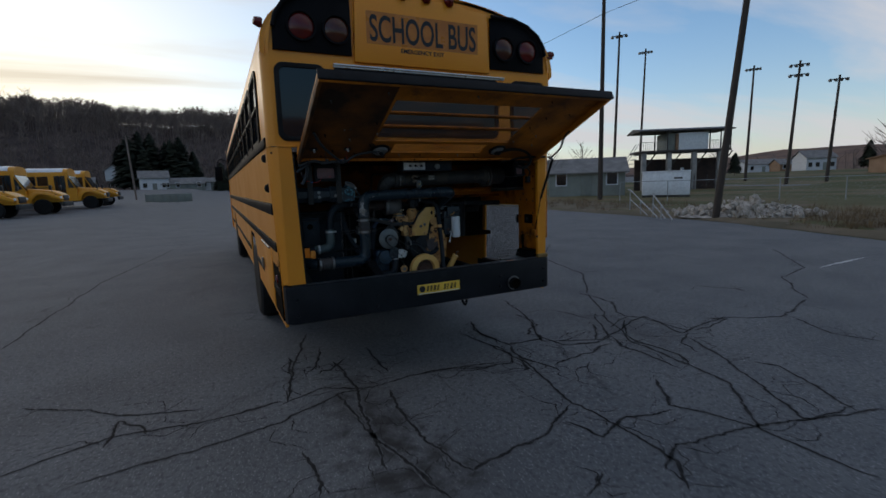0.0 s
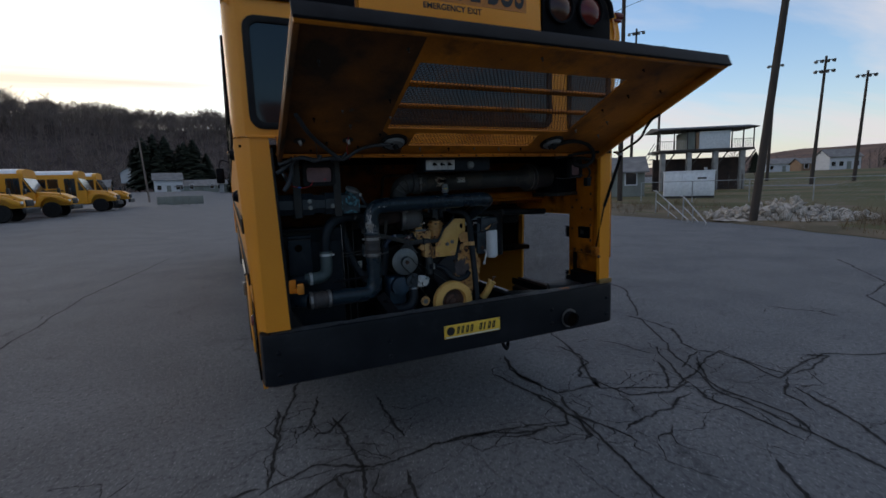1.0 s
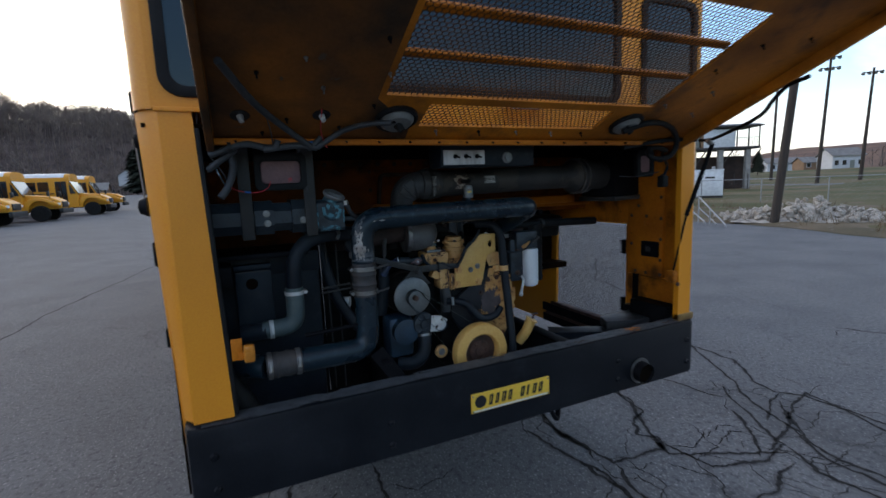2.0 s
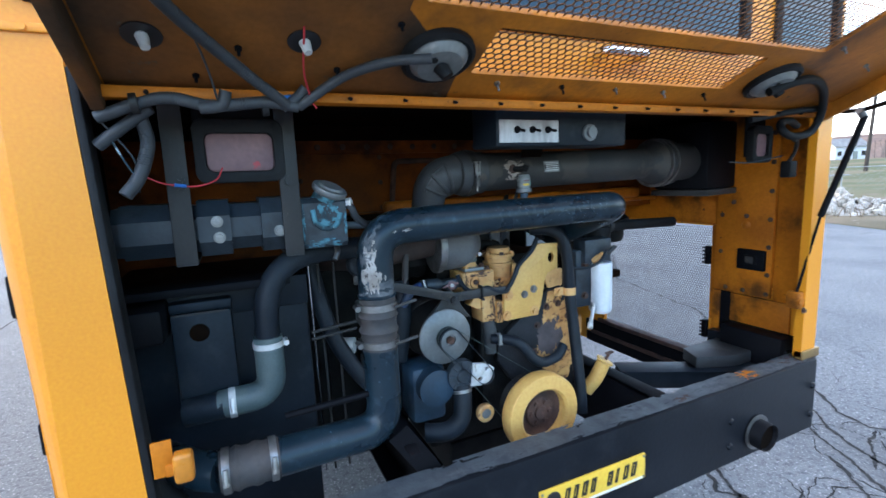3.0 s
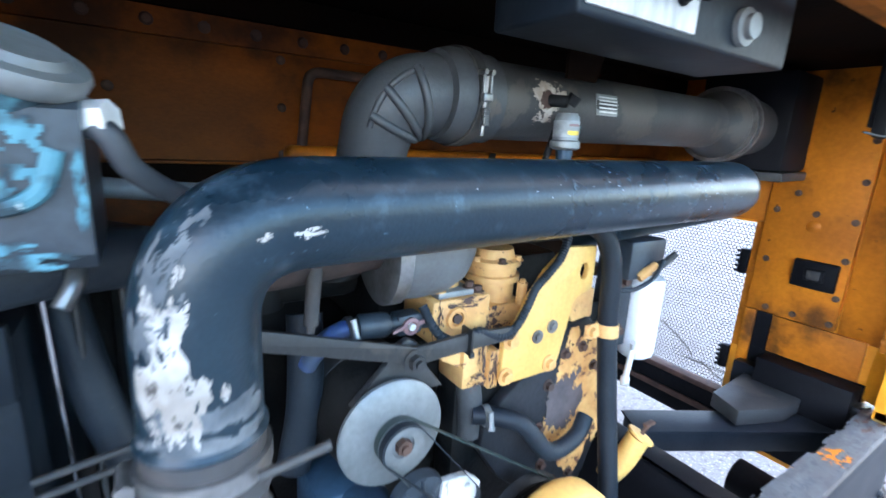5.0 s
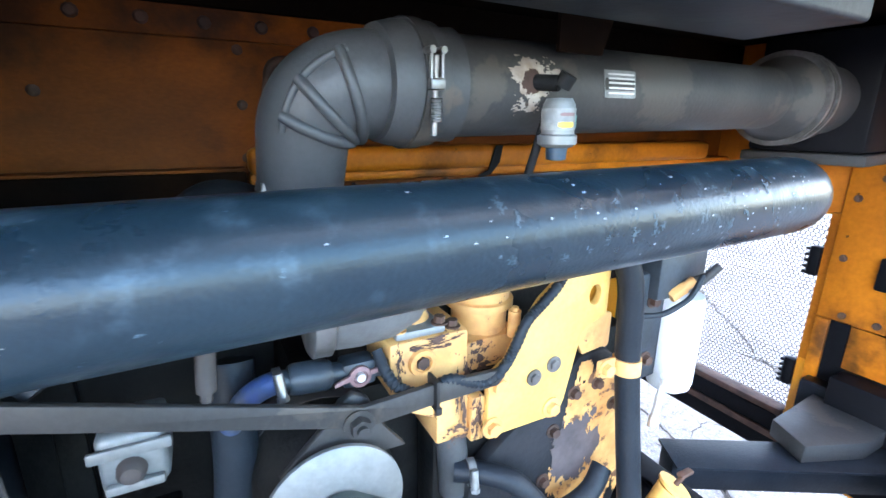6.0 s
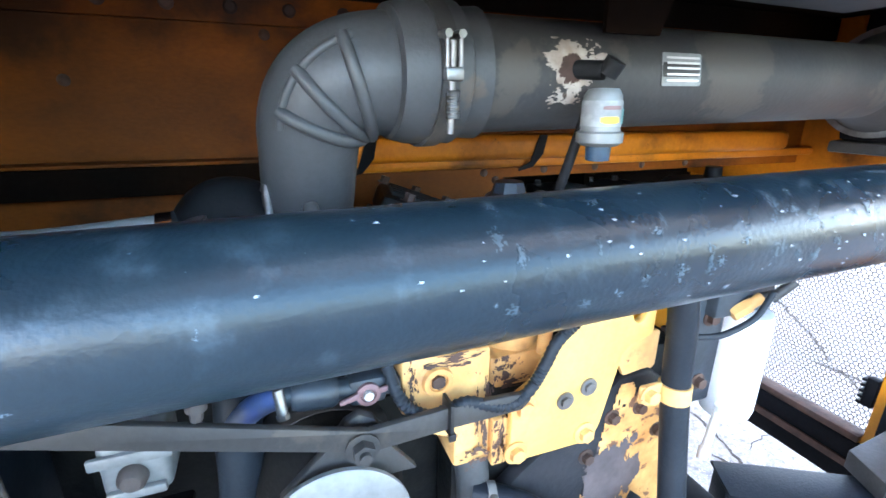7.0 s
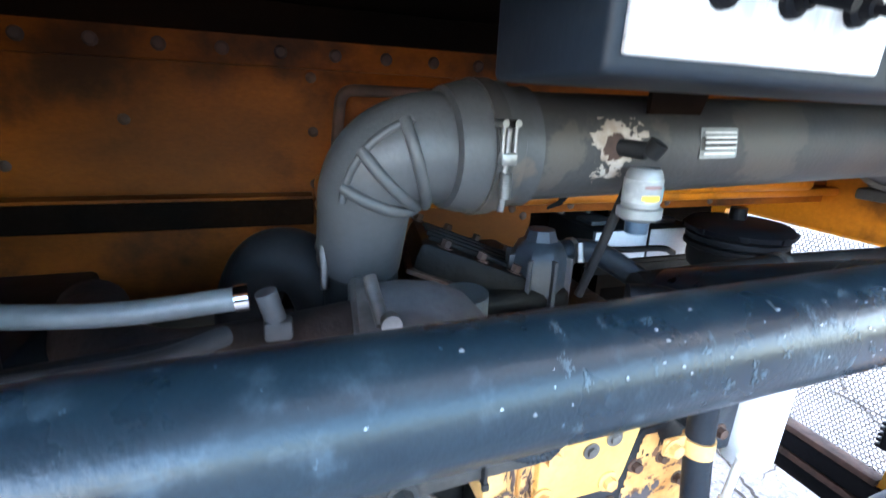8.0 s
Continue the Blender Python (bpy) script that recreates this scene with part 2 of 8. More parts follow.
M["duct"] = surf("dusty_grey_intake_duct", (0.050, 0.048, 0.046), (0.030, 0.030, 0.031), 0.5, spec=0.35, scale=4, bump=0.12, fine=130, spots=(0.062, 0.055, 0.048), spot_scale=4, spot_at=0.58)
M["elbow"] = surf("grey_rubber_elbow", (0.060, 0.062, 0.065), (0.038, 0.040, 0.042), 0.5, scale=5, bump=0.12, fine=150, spots=(0.075, 0.060, 0.048), spot_scale=4, spot_at=0.60)
M["scrape"] = surf("scraped_bare_steel", (0.44, 0.39, 0.34), (0.27, 0.21, 0.165), 0.6, scale=34, bump=0.25, lo=0.36, hi=0.62, spots=(0.06, 0.04, 0.03), spot_scale=40, spot_at=0.62)
M["faded_label"] = surf("faded_grey_label", (0.34, 0.345, 0.34), (0.24, 0.25, 0.25), 0.5, scale=60, bump=0.05, lo=0.42, hi=0.58)
M["white"] = surf("white_painted_metal", (0.78, 0.80, 0.82), (0.66, 0.68, 0.70), 0.4, scale=5, bump=0.06)
M["label_y"] = surf("yellow_plate", (0.80, 0.52, 0.06), (0.72, 0.45, 0.05), 0.35, scale=10, bump=0.02)
M["ink"] = surf("black_ink", (0.012, 0.012, 0.013), None, 0.5, bump=0)
M["amber"] = surf("amber_marker_plastic", (0.55, 0.20, 0.02), (0.42, 0.14, 0.015), 0.3, scale=10, bump=0.05)
M["red_lens"] = surf("red_lens", (0.13, 0.008, 0.007), (0.09, 0.006, 0.005), 0.15, scale=6, bump=0.02)
M["dull_red"] = surf("faded_red_lamp_back", (0.23, 0.125, 0.125), (0.17, 0.095, 0.10), 0.55, scale=12, bump=0.2, spots=(0.42, 0.06, 0.07), spot_scale=16, spot_at=0.66)
M["dark_lens"] = surf("dark_amber_lens", (0.075, 0.020, 0.010), (0.05, 0.014, 0.008), 0.15, scale=6, bump=0.02)
M["red_wire"] = surf("red_wire", (0.55, 0.035, 0.045), None, 0.45, bump=0)
M["blue_wire"] = surf("blue_plastic", (0.03, 0.16, 0.50), None, 0.4, bump=0)
M["blue_hose"] = surf("faded_blue_hose", (0.050, 0.072, 0.115), (0.030, 0.065, 0.19), 0.5, scale=26, bump=0.1, lo=0.45, hi=0.62)
M["blue_part"] = surf("dark_blue_casting", (0.030, 0.065, 0.105), (0.020, 0.036, 0.055), 0.45, scale=9, bump=0.3)
M["glass"] = surf("tinted_bus_glass", (0.010, 0.013, 0.018), None, 0.06, bump=0, spec=0.6)
M["brass"] = surf("tarnished_brass", (0.30, 0.19, 0.07), (0.20, 0.12, 0.045), 0.45, metal=0.4, scale=20, bump=0.2)
M["rust"] = surf("brown_rust", (0.095, 0.046, 0.031), (0.045, 0.025, 0.019), 0.75, scale=20, bump=0.4)
M["hot_rust"] = surf("dark_heat_rusted_iron", (0.050, 0.030, 0.025), (0.018, 0.014, 0.014), 0.75, scale=14, bump=0.4)
M["alum"] = surf("bright_aluminium_trim", (0.72, 0.73, 0.74), (0.6, 0.6, 0.6), 0.3, metal=0.8, scale=8, bump=0.05)


# ---------- mesh helpers ----------
BASE = {}


def thing(name, base, label, category, group="", kind="", move=(0, 0, 0)):
    """An Empty at the thing's base; move carries the whole thing off its drawn place."""
    ob = tagged(new(name), label, category, group, kind)
    ob.location = Vector(base) + Vector(move)
    BASE[ob.name] = Vector(base)
    return ob


def part(name, bm, material, parent, label="", sharp=38):
    """Links a bmesh with world coordinates as one mesh object under a thing or a part."""
    me = bpy.data.meshes.new(name)
    bmesh.ops.recalc_face_normals(bm, faces=bm.faces)
    base = BASE[parent.name] if parent else Vector((0, 0, 0))
    bm.transform(Matrix.Translation(-base))
    bm.to_mesh(me)
    bm.free()
    if sharp:
        me.polygons.foreach_set("use_smooth", [True] * len(me.polygons))
        me.set_sharp_from_angle(angle=radians(sharp))
    me.materials.append(material)
    ob = new(name, me)
    if parent:
        ob.parent = parent
    BASE[ob.name] = base
    return tagged(ob, label)


def merge(*bms):
    out = bmesh.new()
    for b in bms:
        me = bpy.data.meshes.new("tmp")
        b.to_mesh(me)
        b.free()
        out.from_mesh(me)
        bpy.data.meshes.remove(me)
    return out


def bevel(bm, w, seg=2, limit=25):
    edges = [e for e in bm.edges if len(e.link_faces) == 2 and e.calc_face_angle(0) > radians(limit)]
    if edges and w > 0:
        bmesh.ops.bevel(bm, geom=edges, offset=w, segments=seg, profile=0.5, affect="EDGES", clamp_overlap=True)
    return bm


def box(x0, x1, y0, y1, z0, z1, w=0.004, seg=2, m=None):
    bm = bmesh.new()
    bmesh.ops.create_cube(bm, size=1, matrix=Matrix.Translation(((x0 + x1) / 2, (y0 + y1) / 2, (z0 + z1) / 2)) @ Matrix.Diagonal((abs(x1 - x0), abs(y1 - y0), abs(z1 - z0), 1)))
    bevel(bm, w, seg)
    if m:
        bm.transform(m)
    return bm


def rod(p, q, r, r2=None, seg=16, w=0.0):
    """A round bar or cone from p to q."""
    p, q = Vector(p), Vector(q)
    d = q - p
    bm = bmesh.new()
    bmesh.ops.create_cone(bm, cap_ends=True, segments=seg, radius1=r, radius2=r if r2 is None else r2, depth=d.length)
    if w:
        bevel(bm, w, 2, 60)
    bm.transform(Matrix.Translation((p + q) / 2) @ d.to_track_quat("Z", "Y").to_matrix().to_4x4())
    return bm


def lathe(profile, at, axis, seg=28):
    """A turned piece: (radius, height) pairs round axis."""
    bm = bmesh.new()
    rings = []
    for r, h in profile:
        rings.append([bm.verts.new((r * math.cos(2 * math.pi * i / seg), r * math.sin(2 * math.pi * i / seg), h)) for i in range(seg)] if r > 1e-6 else [bm.verts.new((0, 0, h))])
    for a, b in zip(rings, rings[1:]):
        for i in range(seg):
            q = [a[i % len(a)], a[(i + 1) % len(a)], b[(i + 1) % len(b)], b[i % len(b)]]
            q = list(dict.fromkeys(q))
            if len(q) > 2:
                bm.faces.new(q)
    for ring in (rings[0], rings[-1]):
        if len(ring) > 2:
            bm.faces.new(ring)
    bm.transform(Matrix.Translation(at) @ Vector(axis).to_track_quat("Z", "Y").to_matrix().to_4x4())
    return bm


def rounded(pts, radius, n=8):
    """A line through pts with its corners rounded."""
    pts = [Vector(p) for p in pts]
    out = [pts[0]]
    for i in range(1, len(pts) - 1):
        a, b, c = pts[i - 1], pts[i], pts[i + 1]
        u, v = (a - b).normalized(), (c - b).normalized()
        half = u.angle(v) / 2
        rad = radius[i - 1] if isinstance(radius, (list, tuple)) else radius
        d = min(rad / max(math.tan(half), 0.05), (a - b).length * 0.49, (c - b).length * 0.49)
        p, q = b + u * d, b + v * d
        for k in range(n + 1):
            s = k / n
            out.append(p * (1 - s) ** 2 + b * 2 * s * (1 - s) + q * s * s)
    out.append(pts[-1])
    return out


def spline(pts, n=8):
    """A smooth curve through pts."""
    pts = [Vector(p) for p in pts]
    e = [pts[0] * 2 - pts[1]] + pts + [pts[-1] * 2 - pts[-2]]
    out = []
    for i in range(1, len(e) - 2):
        a, b, c, d = e[i - 1:i + 3]
        for k in range(n):
            s = k / n
            out.append(0.5 * ((2 * b) + (c - a) * s + (2 * a - 5 * b + 4 * c - d) * s * s + (3 * b - a - 3 * c + d) * s ** 3))
    return out + [pts[-1]]


def tube(path, r, seg=16, round_end=False, ripple=0.0, pitch=0.006):
    """A pipe along path; r is a number or a function of the length run; ripple gives corrugations."""
    path = [Vector(p) for p in path]
    if ripple:
        fine, run = [path[0]], 0.0
        for a, b in zip(path, path[1:]):
            k = max(1, int((b - a).length / (pitch / 2)))
            fine += [a.lerp(b, (i + 1) / k) for i in range(k)]
        path = fine
    bm = bmesh.new()
    t = (path[1] - path[0]).normalized()
    nrm = t.orthogonal().normalized()
    rings, run = [], 0.0
    for i, p in enumerate(path):
        if i:
            run += (p - path[i - 1]).length
        nt = ((path[min(i + 1, len(path) - 1)] - path[max(i - 1, 0)])).normalized()
        nrm = (nrm - nt * nrm.dot(nt)).normalized()
        bi = nt.cross(nrm)
        rr = r(run) if callable(r) else r
        if ripple and i % 2:
            rr += ripple
        rings.append([bm.verts.new(p + (nrm * math.cos(2 * math.pi * k / seg) + bi * math.sin(2 * math.pi * k / seg)) * rr) for k in range(seg)])
    for a, b in zip(rings, rings[1:]):
        for k in range(seg):
            bm.faces.new((a[k], a[(k + 1) % seg], b[(k + 1) % seg], b[k]))
    bm.faces.new(rings[0])
    bm.faces.new(rings[-1])
    return bm


def plate(outer, holes, t, place, w=0.0):
    """A flat plate with holes, t thick; place(u, v, h) lays it in the world."""
    bm = bmesh.new()
    edges = []
    for loop in [outer] + list(holes):
        vs = [bm.verts.new((u, v, 0)) for u, v in loop]
        edges += [bm.edges.new((vs[i], vs[(i + 1) % len(vs)])) for i in range(len(vs))]
    bmesh.ops.triangle_fill(bm, use_beauty=True, use_dissolve=False, edges=edges)
    res = bmesh.ops.extrude_face_region(bm, geom=bm.faces[:])
    bmesh.ops.translate(bm, vec=(0, 0, t), verts=[g for g in res["geom"] if isinstance(g, bmesh.types.BMVert)])
    if w:
        bmesh.ops.dissolve_limit(bm, angle_limit=0.02, verts=bm.verts, edges=bm.edges)
        bevel(bm, w, 2)
    for v in bm.verts:
        v.co = Vector(place(*v.co))
    return bm


def rrect(u0, u1, v0, v1, r, n=5):
    out = []
    for cu, cv, a in ((u1 - r, v1 - r, 0), (u0 + r, v1 - r, 90), (u0 + r, v0 + r, 180), (u1 - r, v0 + r, 270)):
        out += [(cu + r * math.cos(radians(a + 90 * k / n)), cv + r * math.sin(radians(a + 90 * k / n))) for k in range(n + 1)]
    return out


def ring2(cu, cv, r, n=24):
    return [(cu + r * math.cos(2 * math.pi * k / n), cv + r * math.sin(2 * math.pi * k / n)) for k in range(n)]


def grille(u0, u1, v0, v1, du, dv, keep, t, place):
    """Expanded metal: a net of six-sided cells with real holes."""
    bm = bmesh.new()
    shape = [(0, 2 / 3), (-0.5, 1 / 3), (-0.5, -1 / 3), (0, -2 / 3), (0.5, -1 / 3), (0.5, 1 / 3)]
    rows, cols = int((v1 - v0) / dv), int((u1 - u0) / du)
    for j in range(rows + 1):
        for i in range(cols + 1):
            cu, cv = u0 + (i + 0.5 * (j % 2)) * du, v0 + j * dv
            out, inn = [], []
            for a, b in shape:
                out.append((min(max(cu + a * du, u0), u1), min(max(cv + b * dv, v0), v1)))
                inn.append((min(max(cu + a * du * keep, u0), u1), min(max(cv + b * dv * keep, v0), v1)))
            o = [bm.verts.new(place(a, b, 0)) for a, b in out]
            p = [bm.verts.new(place(a, b, 0)) for a, b in inn]
            q = [bm.verts.new(place(a, b, t)) for a, b in inn]
            for k in range(6):
                n = (k + 1) % 6
                bm.faces.new((o[k], o[n], p[n], p[k]))
                bm.faces.new((p[k], p[n], q[n], q[k]))
    return bm


def bolt(at, axis, r=0.008, h=0.007):
    """A hexagon bolt head on its washer."""
    at, ax = Vector(at), Vector(axis).normalized()
    return merge(rod(at, at + ax * 0.002, r * 1.5, seg=14), rod(at + ax * 0.002, at + ax * (0.002 + h), r, seg=6))


def clamp(at, axis, r, wdt=0.012):
    """A hose clamp: band and screw housing."""
    at, ax = Vector(at), Vector(axis).normalized()
    side = ax.cross(Vector((0, 0.3, 1))).normalized()
    if side.y > 0:
        side = -side
    band = lathe([(r, -wdt / 2), (r + 0.0018, -wdt / 2), (r + 0.0018, wdt / 2), (r, wdt / 2)], at, ax)
    c = at + side * (r + 0.006)
    up = ax.cross(side)
    return merge(band, rod(c - up * 0.014, c + up * 0.014, 0.006, seg=10), rod(c + up * 0.014, c + up * 0.020, 0.0075, seg=6))


def flake(u0, u1, v0, v1, n, fn, seed, cut=0.45, rough=1.0, thick=0.0006):
    """A thin ragged patch of bare metal or dust, broken up at its edge; fn(u, v, h) lays it on a surface."""
    bm = bmesh.new()
    keep = {}
    sd = Vector((seed * 3.1, seed * 1.7, seed))
    for i in range(n):
        for j in range(n):
            a, b = 2 * (i + 0.5) / n - 1, 2 * (j + 0.5) / n - 1
            q = Vector((a * 1.6, b * 1.6, 0))
            if 1 - a * a - b * b + rough * (noise.noise(q * 1.3 + sd) + 0.6 * noise.noise(q * 3.5 + sd) + 0.35 * noise.noise(q * 9 + sd)) > cut:
                c = []
                for k, m in ((i, j), (i + 1, j), (i + 1, j + 1), (i, j + 1)):
                    if (k, m) not in keep:
                        keep[k, m] = bm.verts.new(fn(u0 + (u1 - u0) * k / n, v0 + (v1 - v0) * m / n, thick))
                    c.append(keep[k, m])
                bm.faces.new(c)
    return bm


def writing(name, body, height, width, place, material, parent, depth=0.002, label=""):
    cu = bpy.data.curves.new(name, "FONT")
    cu.body, cu.extrude, cu.offset, cu.align_x, cu.align_y = body, 0.5, 0.016, "LEFT", "BOTTOM_BASELINE"
    tmp = bpy.data.objects.new("tmp", cu)
    scene.collection.objects.link(tmp)
    me = bpy.data.meshes.new_from_object(tmp.evaluated_get(bpy.context.evaluated_depsgraph_get()))
    bpy.data.objects.remove(tmp)
    bm = bmesh.new()
    bm.from_mesh(me)
    bpy.data.meshes.remove(me)
    xs, ys = [v.co.x for v in bm.verts], [v.co.y for v in bm.verts]
    for v in bm.verts:
        u, q, h = (v.co.x - min(xs)) / (max(xs) - min(xs)) * width, (v.co.y - min(ys)) / (max(ys) - min(ys)) * height, (v.co.z + 0.5) * depth
        v.co = Vector(place(u, q, h))
    return part(name, bm, material, parent, label, sharp=0)


def rear(u, v, h=0):
    """Rear wall plane, h towards the back of the bus."""
    return (u, -h, v)


# ---------- the bus body ----------
W, LONG = 1.262, 11.4
bus = thing("school_bus", (0, 5.5, 0), "yellow rear-engine school bus with its engine lid propped open", "school bus")


def flank(z):
    """How far the side leans in below the window line."""
    return 0.028 * max(0.0, 1.96 - z)


def section(z):
    """Half-width of the body at height z."""
    if z < 2.60:
        return W
    s = min(1.0, (z - 2.60) / 0.55)
    return max(0.0, W * (1 - s ** 2.6) ** (1 / 2.2))


# roof arch: a thin shell along the bus
roof_z = [2.60, 2.68, 2.76, 2.84, 2.91, 2.97, 3.02, 3.06, 3.09, 3.115, 3.135, 3.146, 3.15]
prof = [(section(z), z) for z in roof_z[:-1]] + [(0.0, 3.15)]
prof = prof + [(-x, z) for x, z in prof[-2::-1]]
bm = bmesh.new()
ro = [[bm.verts.new((x, y, z)) for x, z in prof] for y in (0.0, LONG)]
ri = [[bm.verts.new((x * 0.975, y, z - 0.03)) for x, z in prof] for y in (0.0, LONG)]
for i in range(len(prof) - 1):
    bm.faces.new((ro[0][i], ro[0][i + 1], ro[1][i + 1], ro[1][i]))
    bm.faces.new((ri[0][i], ri[0][i + 1], ri[1][i + 1], ri[1][i]))
    for k in (0, 1):
        bm.faces.new((ro[k][i], ro[k][i + 1], ri[k][i + 1], ri[k][i]))
part("roof", bm, M["yellow"], bus)


def side(name, x, windows, extra):
    """One side wall with its row of windows; inside thickness towards the middle."""
    s = 1 if x > 0 else -1
    holes = [rrect(y, y + 0.62, 2.03, 2.56, 0.06) for y in windows] + extra
    outer = [(0.075, 0.60), (2.35, 0.60), (2.42, 0.95), (2.62, 1.12), (3.18, 1.12), (3.38, 0.95), (3.45, 0.60), (8.6, 0.60), (8.7, 0.95), (8.9, 1.1), (9.4, 1.1), (9.6, 0.95), (9.7, 0.60), (LONG, 0.60), (LONG, 2.62), (0.075, 2.62)]
    return part(name, plate(outer, holes, 0.022, lambda u, v, h: (x - s * (h + flank(v)), u, v)), M["yellow"], bus)


win_y = [0.45 + 0.74 * i for i in range(14)]
MESH_Y, MESH_Z = (0.465, 1.16), (0.765, 1.412)
left_side = side("side_panel", -W, win_y, [])
right_side = side("side_panel", W, win_y, [[(MESH_Y[0], MESH_Z[0]), (MESH_Y[1], MESH_Z[0]), (MESH_Y[1], MESH_Z[1]), (MESH_Y[0], MESH_Z[1])]])
for s, wall in ((-1, left_side), (1, right_side)):
    for y in win_y:
        f = part("side_window", plate(rrect(y - 0.015, y + 0.635, 2.015, 2.575, 0.07), [rrect(y + 0.02, y + 0.60, 2.05, 2.54, 0.05)], 0.02, lambda u, v, h: (s * (W - 0.006 + h), u, v)), M["black"], bus)
        part("pane", plate(rrect(y + 0.01, y + 0.61, 2.04, 2.55, 0.05), [], 0.005, lambda u, v, h: (s * (W - 0.012 + h), u, v)), M["glass"], f)
        part("sash_bar", box(s * W - 0.012, s * W + 0.012, y + 0.0, y + 0.62, 2.29, 2.315, 0.003), M["black"], f)
    for z, hgt in ((1.955, 0.07), (1.46, 0.085), (1.18, 0.07), (0.82, 0.06)):
        y0 = 0.10 if s < 0 or z > 1.5 else 1.2
        segs = [(y0, LONG - 0.1)] if z > 1.1 else [(y0, 2.30), (3.50, 8.5), (9.75, LONG - 0.1)]
        for a, b in segs:
            part("rub_rail", box(s * (W - flank(z)) - 0.012, s * (W - flank(z)) + 0.014, a, b, z, z + hgt, 0.008), M["black"], bus, "black pressed steel rub rail")
    # engine side door on the skirt, hinges and latch
    if s < 0:
        dr = part("side_door", box(-W + 0.016, -W + 0.034, 0.55, 1.35, 0.66, 1.16, 0.006), M["yellow"], bus)
        part("handle", box(-W - 0.012, -W + 0.010, 1.22, 1.28, 0.90, 1.0, 0.006), M["steel"], dr)
        part("hinge", rod((-W + 0.008, 0.6, 1.165), (-W + 0.008, 1.3, 1.165), 0.009), M["steel"], dr)
        for y in (0.14, 0.20):
            part("marker_lamp", lathe([(0.0, 0.03), (0.022, 0.024), (0.03, 0.008), (0.034, 0.0)], (-W, y, 1.88 if y > 0.15 else 1.66), (-1, 0, 0), 16), M["black"], bus)
        part("reflector", lathe([(0.0, 0.014), (0.03, 0.010), (0.036, 0.0)], (-W + 0.02, 0.25, 0.95), (-1, 0, 0), 18), M["red_lens"], bus)

# wheels: rear axle duals and front
for s in (-1, 1):
    for yc in (2.9, 9.15):
        tyre = part("wheel", lathe([(0.30, -0.13), (0.44, -0.14), (0.49, -0.11), (0.505, -0.06), (0.505, 0.06), (0.49, 0.11), (0.44, 0.14), (0.30, 0.13)], (s * (W - 0.17), yc, 0.505), (s, 0, 0), 36), M["rubber"], bus, "black rubber tyre")
        part("rim", lathe([(0.0, 0.02), (0.10, 0.02), (0.12, 0.06), (0.22, 0.03), (0.29, 0.10), (0.305, 0.125)], (s * (W - 0.17), yc, 0.505), (s, 0, 0), 24), M["steel"], tyre)
part("axle", merge(rod((-1.1, 2.9, 0.5), (1.1, 2.9, 0.5), 0.07), box(-0.2, 0.2, 2.75, 3.05, 0.35, 0.68, 0.06)), M["block"], bus)

# passenger floor, firewall ahead of the engine bay, inner lining
part("cabin_floor", box(-W + 0.03, W - 0.03, 1.06, LONG - 0.02, 1.06, 1.10, 0.0), M["soot_and_shade"], bus)
part("front_wall", box(-W, W, LONG, LONG + 0.04, 0.6, 2.62, 0.0), M["yellow"], bus)
mir = part("mirror", box(-W - 0.34, -W - 0.14, LONG - 0.15, LONG - 0.05, 1.95, 2.35, 0.03), M["black"], bus)
part("mirror_arm", tube(spline([(-W, LONG - 0.05, 2.5), (-W - 0.2, LONG - 0.1, 2.55), (-W - 0.24, LONG - 0.1, 2.3), (-W, LONG - 0.05, 1.9)]), 0.012, 8), M["black"], mir)
part("lamp_lens", lathe([(0, 0.02), (0.05, 0.0)], (-W - 0.015, LONG - 0.3, 2.74), (-1, 0, 0), 12), M["amber"], bus)

# rear wall above the engine opening, with its three windows
win = [(-1.165, -0.83, 2.005), (-0.76, 0.66, 2.045), (0.815, 1.165, 2.005)]
half = [(section(z), z) for z in (2.60, 2.72, 2.84, 2.93, 3.0, 3.05, 3.09, 3.12)]
outer = [(-1.205, 1.958), (1.205, 1.958), (1.205, 2.60)] + [(x - 0.045, z) for x, z in half[1:]] + [(0.0, 3.135)] + [(-x + 0.045, z) for x, z in half[:0:-1]] + [(-1.205, 2.60)]
rear_wall = part("rear_panel", plate(outer, [rrect(a, b, c, 2.525, 0.055) for a, b, c in win], 0.03, lambda u, v, h: (u, 0.03 - h, v)), M["yellow"], bus)
part("lower_band", box(-1.058, 1.10, 0.0, 0.03, 1.90, 1.957, 0.0), M["yellow"], bus)
for a, b, c in win:
    f = part("rear_window", plate(rrect(a - 0.014, b + 0.014, c - 0.013, 2.538, 0.065), [rrect(a + 0.02, b - 0.02, c + 0.02, 2.505, 0.045)], 0.018, lambda u, v, h: rear(u, v, h - 0.008), 0.003), M["rubber"], bus, "black rubber-gasketed tinted rear window")
    part("pane", plate(rrect(a + 0.01, b - 0.01, c + 0.01, 2.515, 0.05), [], 0.005, lambda u, v, h: rear(u, v, h - 0.006)), M["glass"], f)
part("drip_trim", merge(box(-0.76, 0.73, -0.028, 0.0, 2.540, 2.552, 0.003), box(-0.76, 0.73, -0.012, 0.0, 2.528, 2.541, 0.002)), M["alum"], bus, "bright aluminium strip over the rear window")
part("grab_handle", tube(rounded([(0.05, 0, 1.995), (0.05, -0.045, 1.995), (0.19, -0.045, 1.995), (0.19, 0, 1.995)], 0.02), 0.013, 12), M["chrome"], bus, "chrome grab handle")

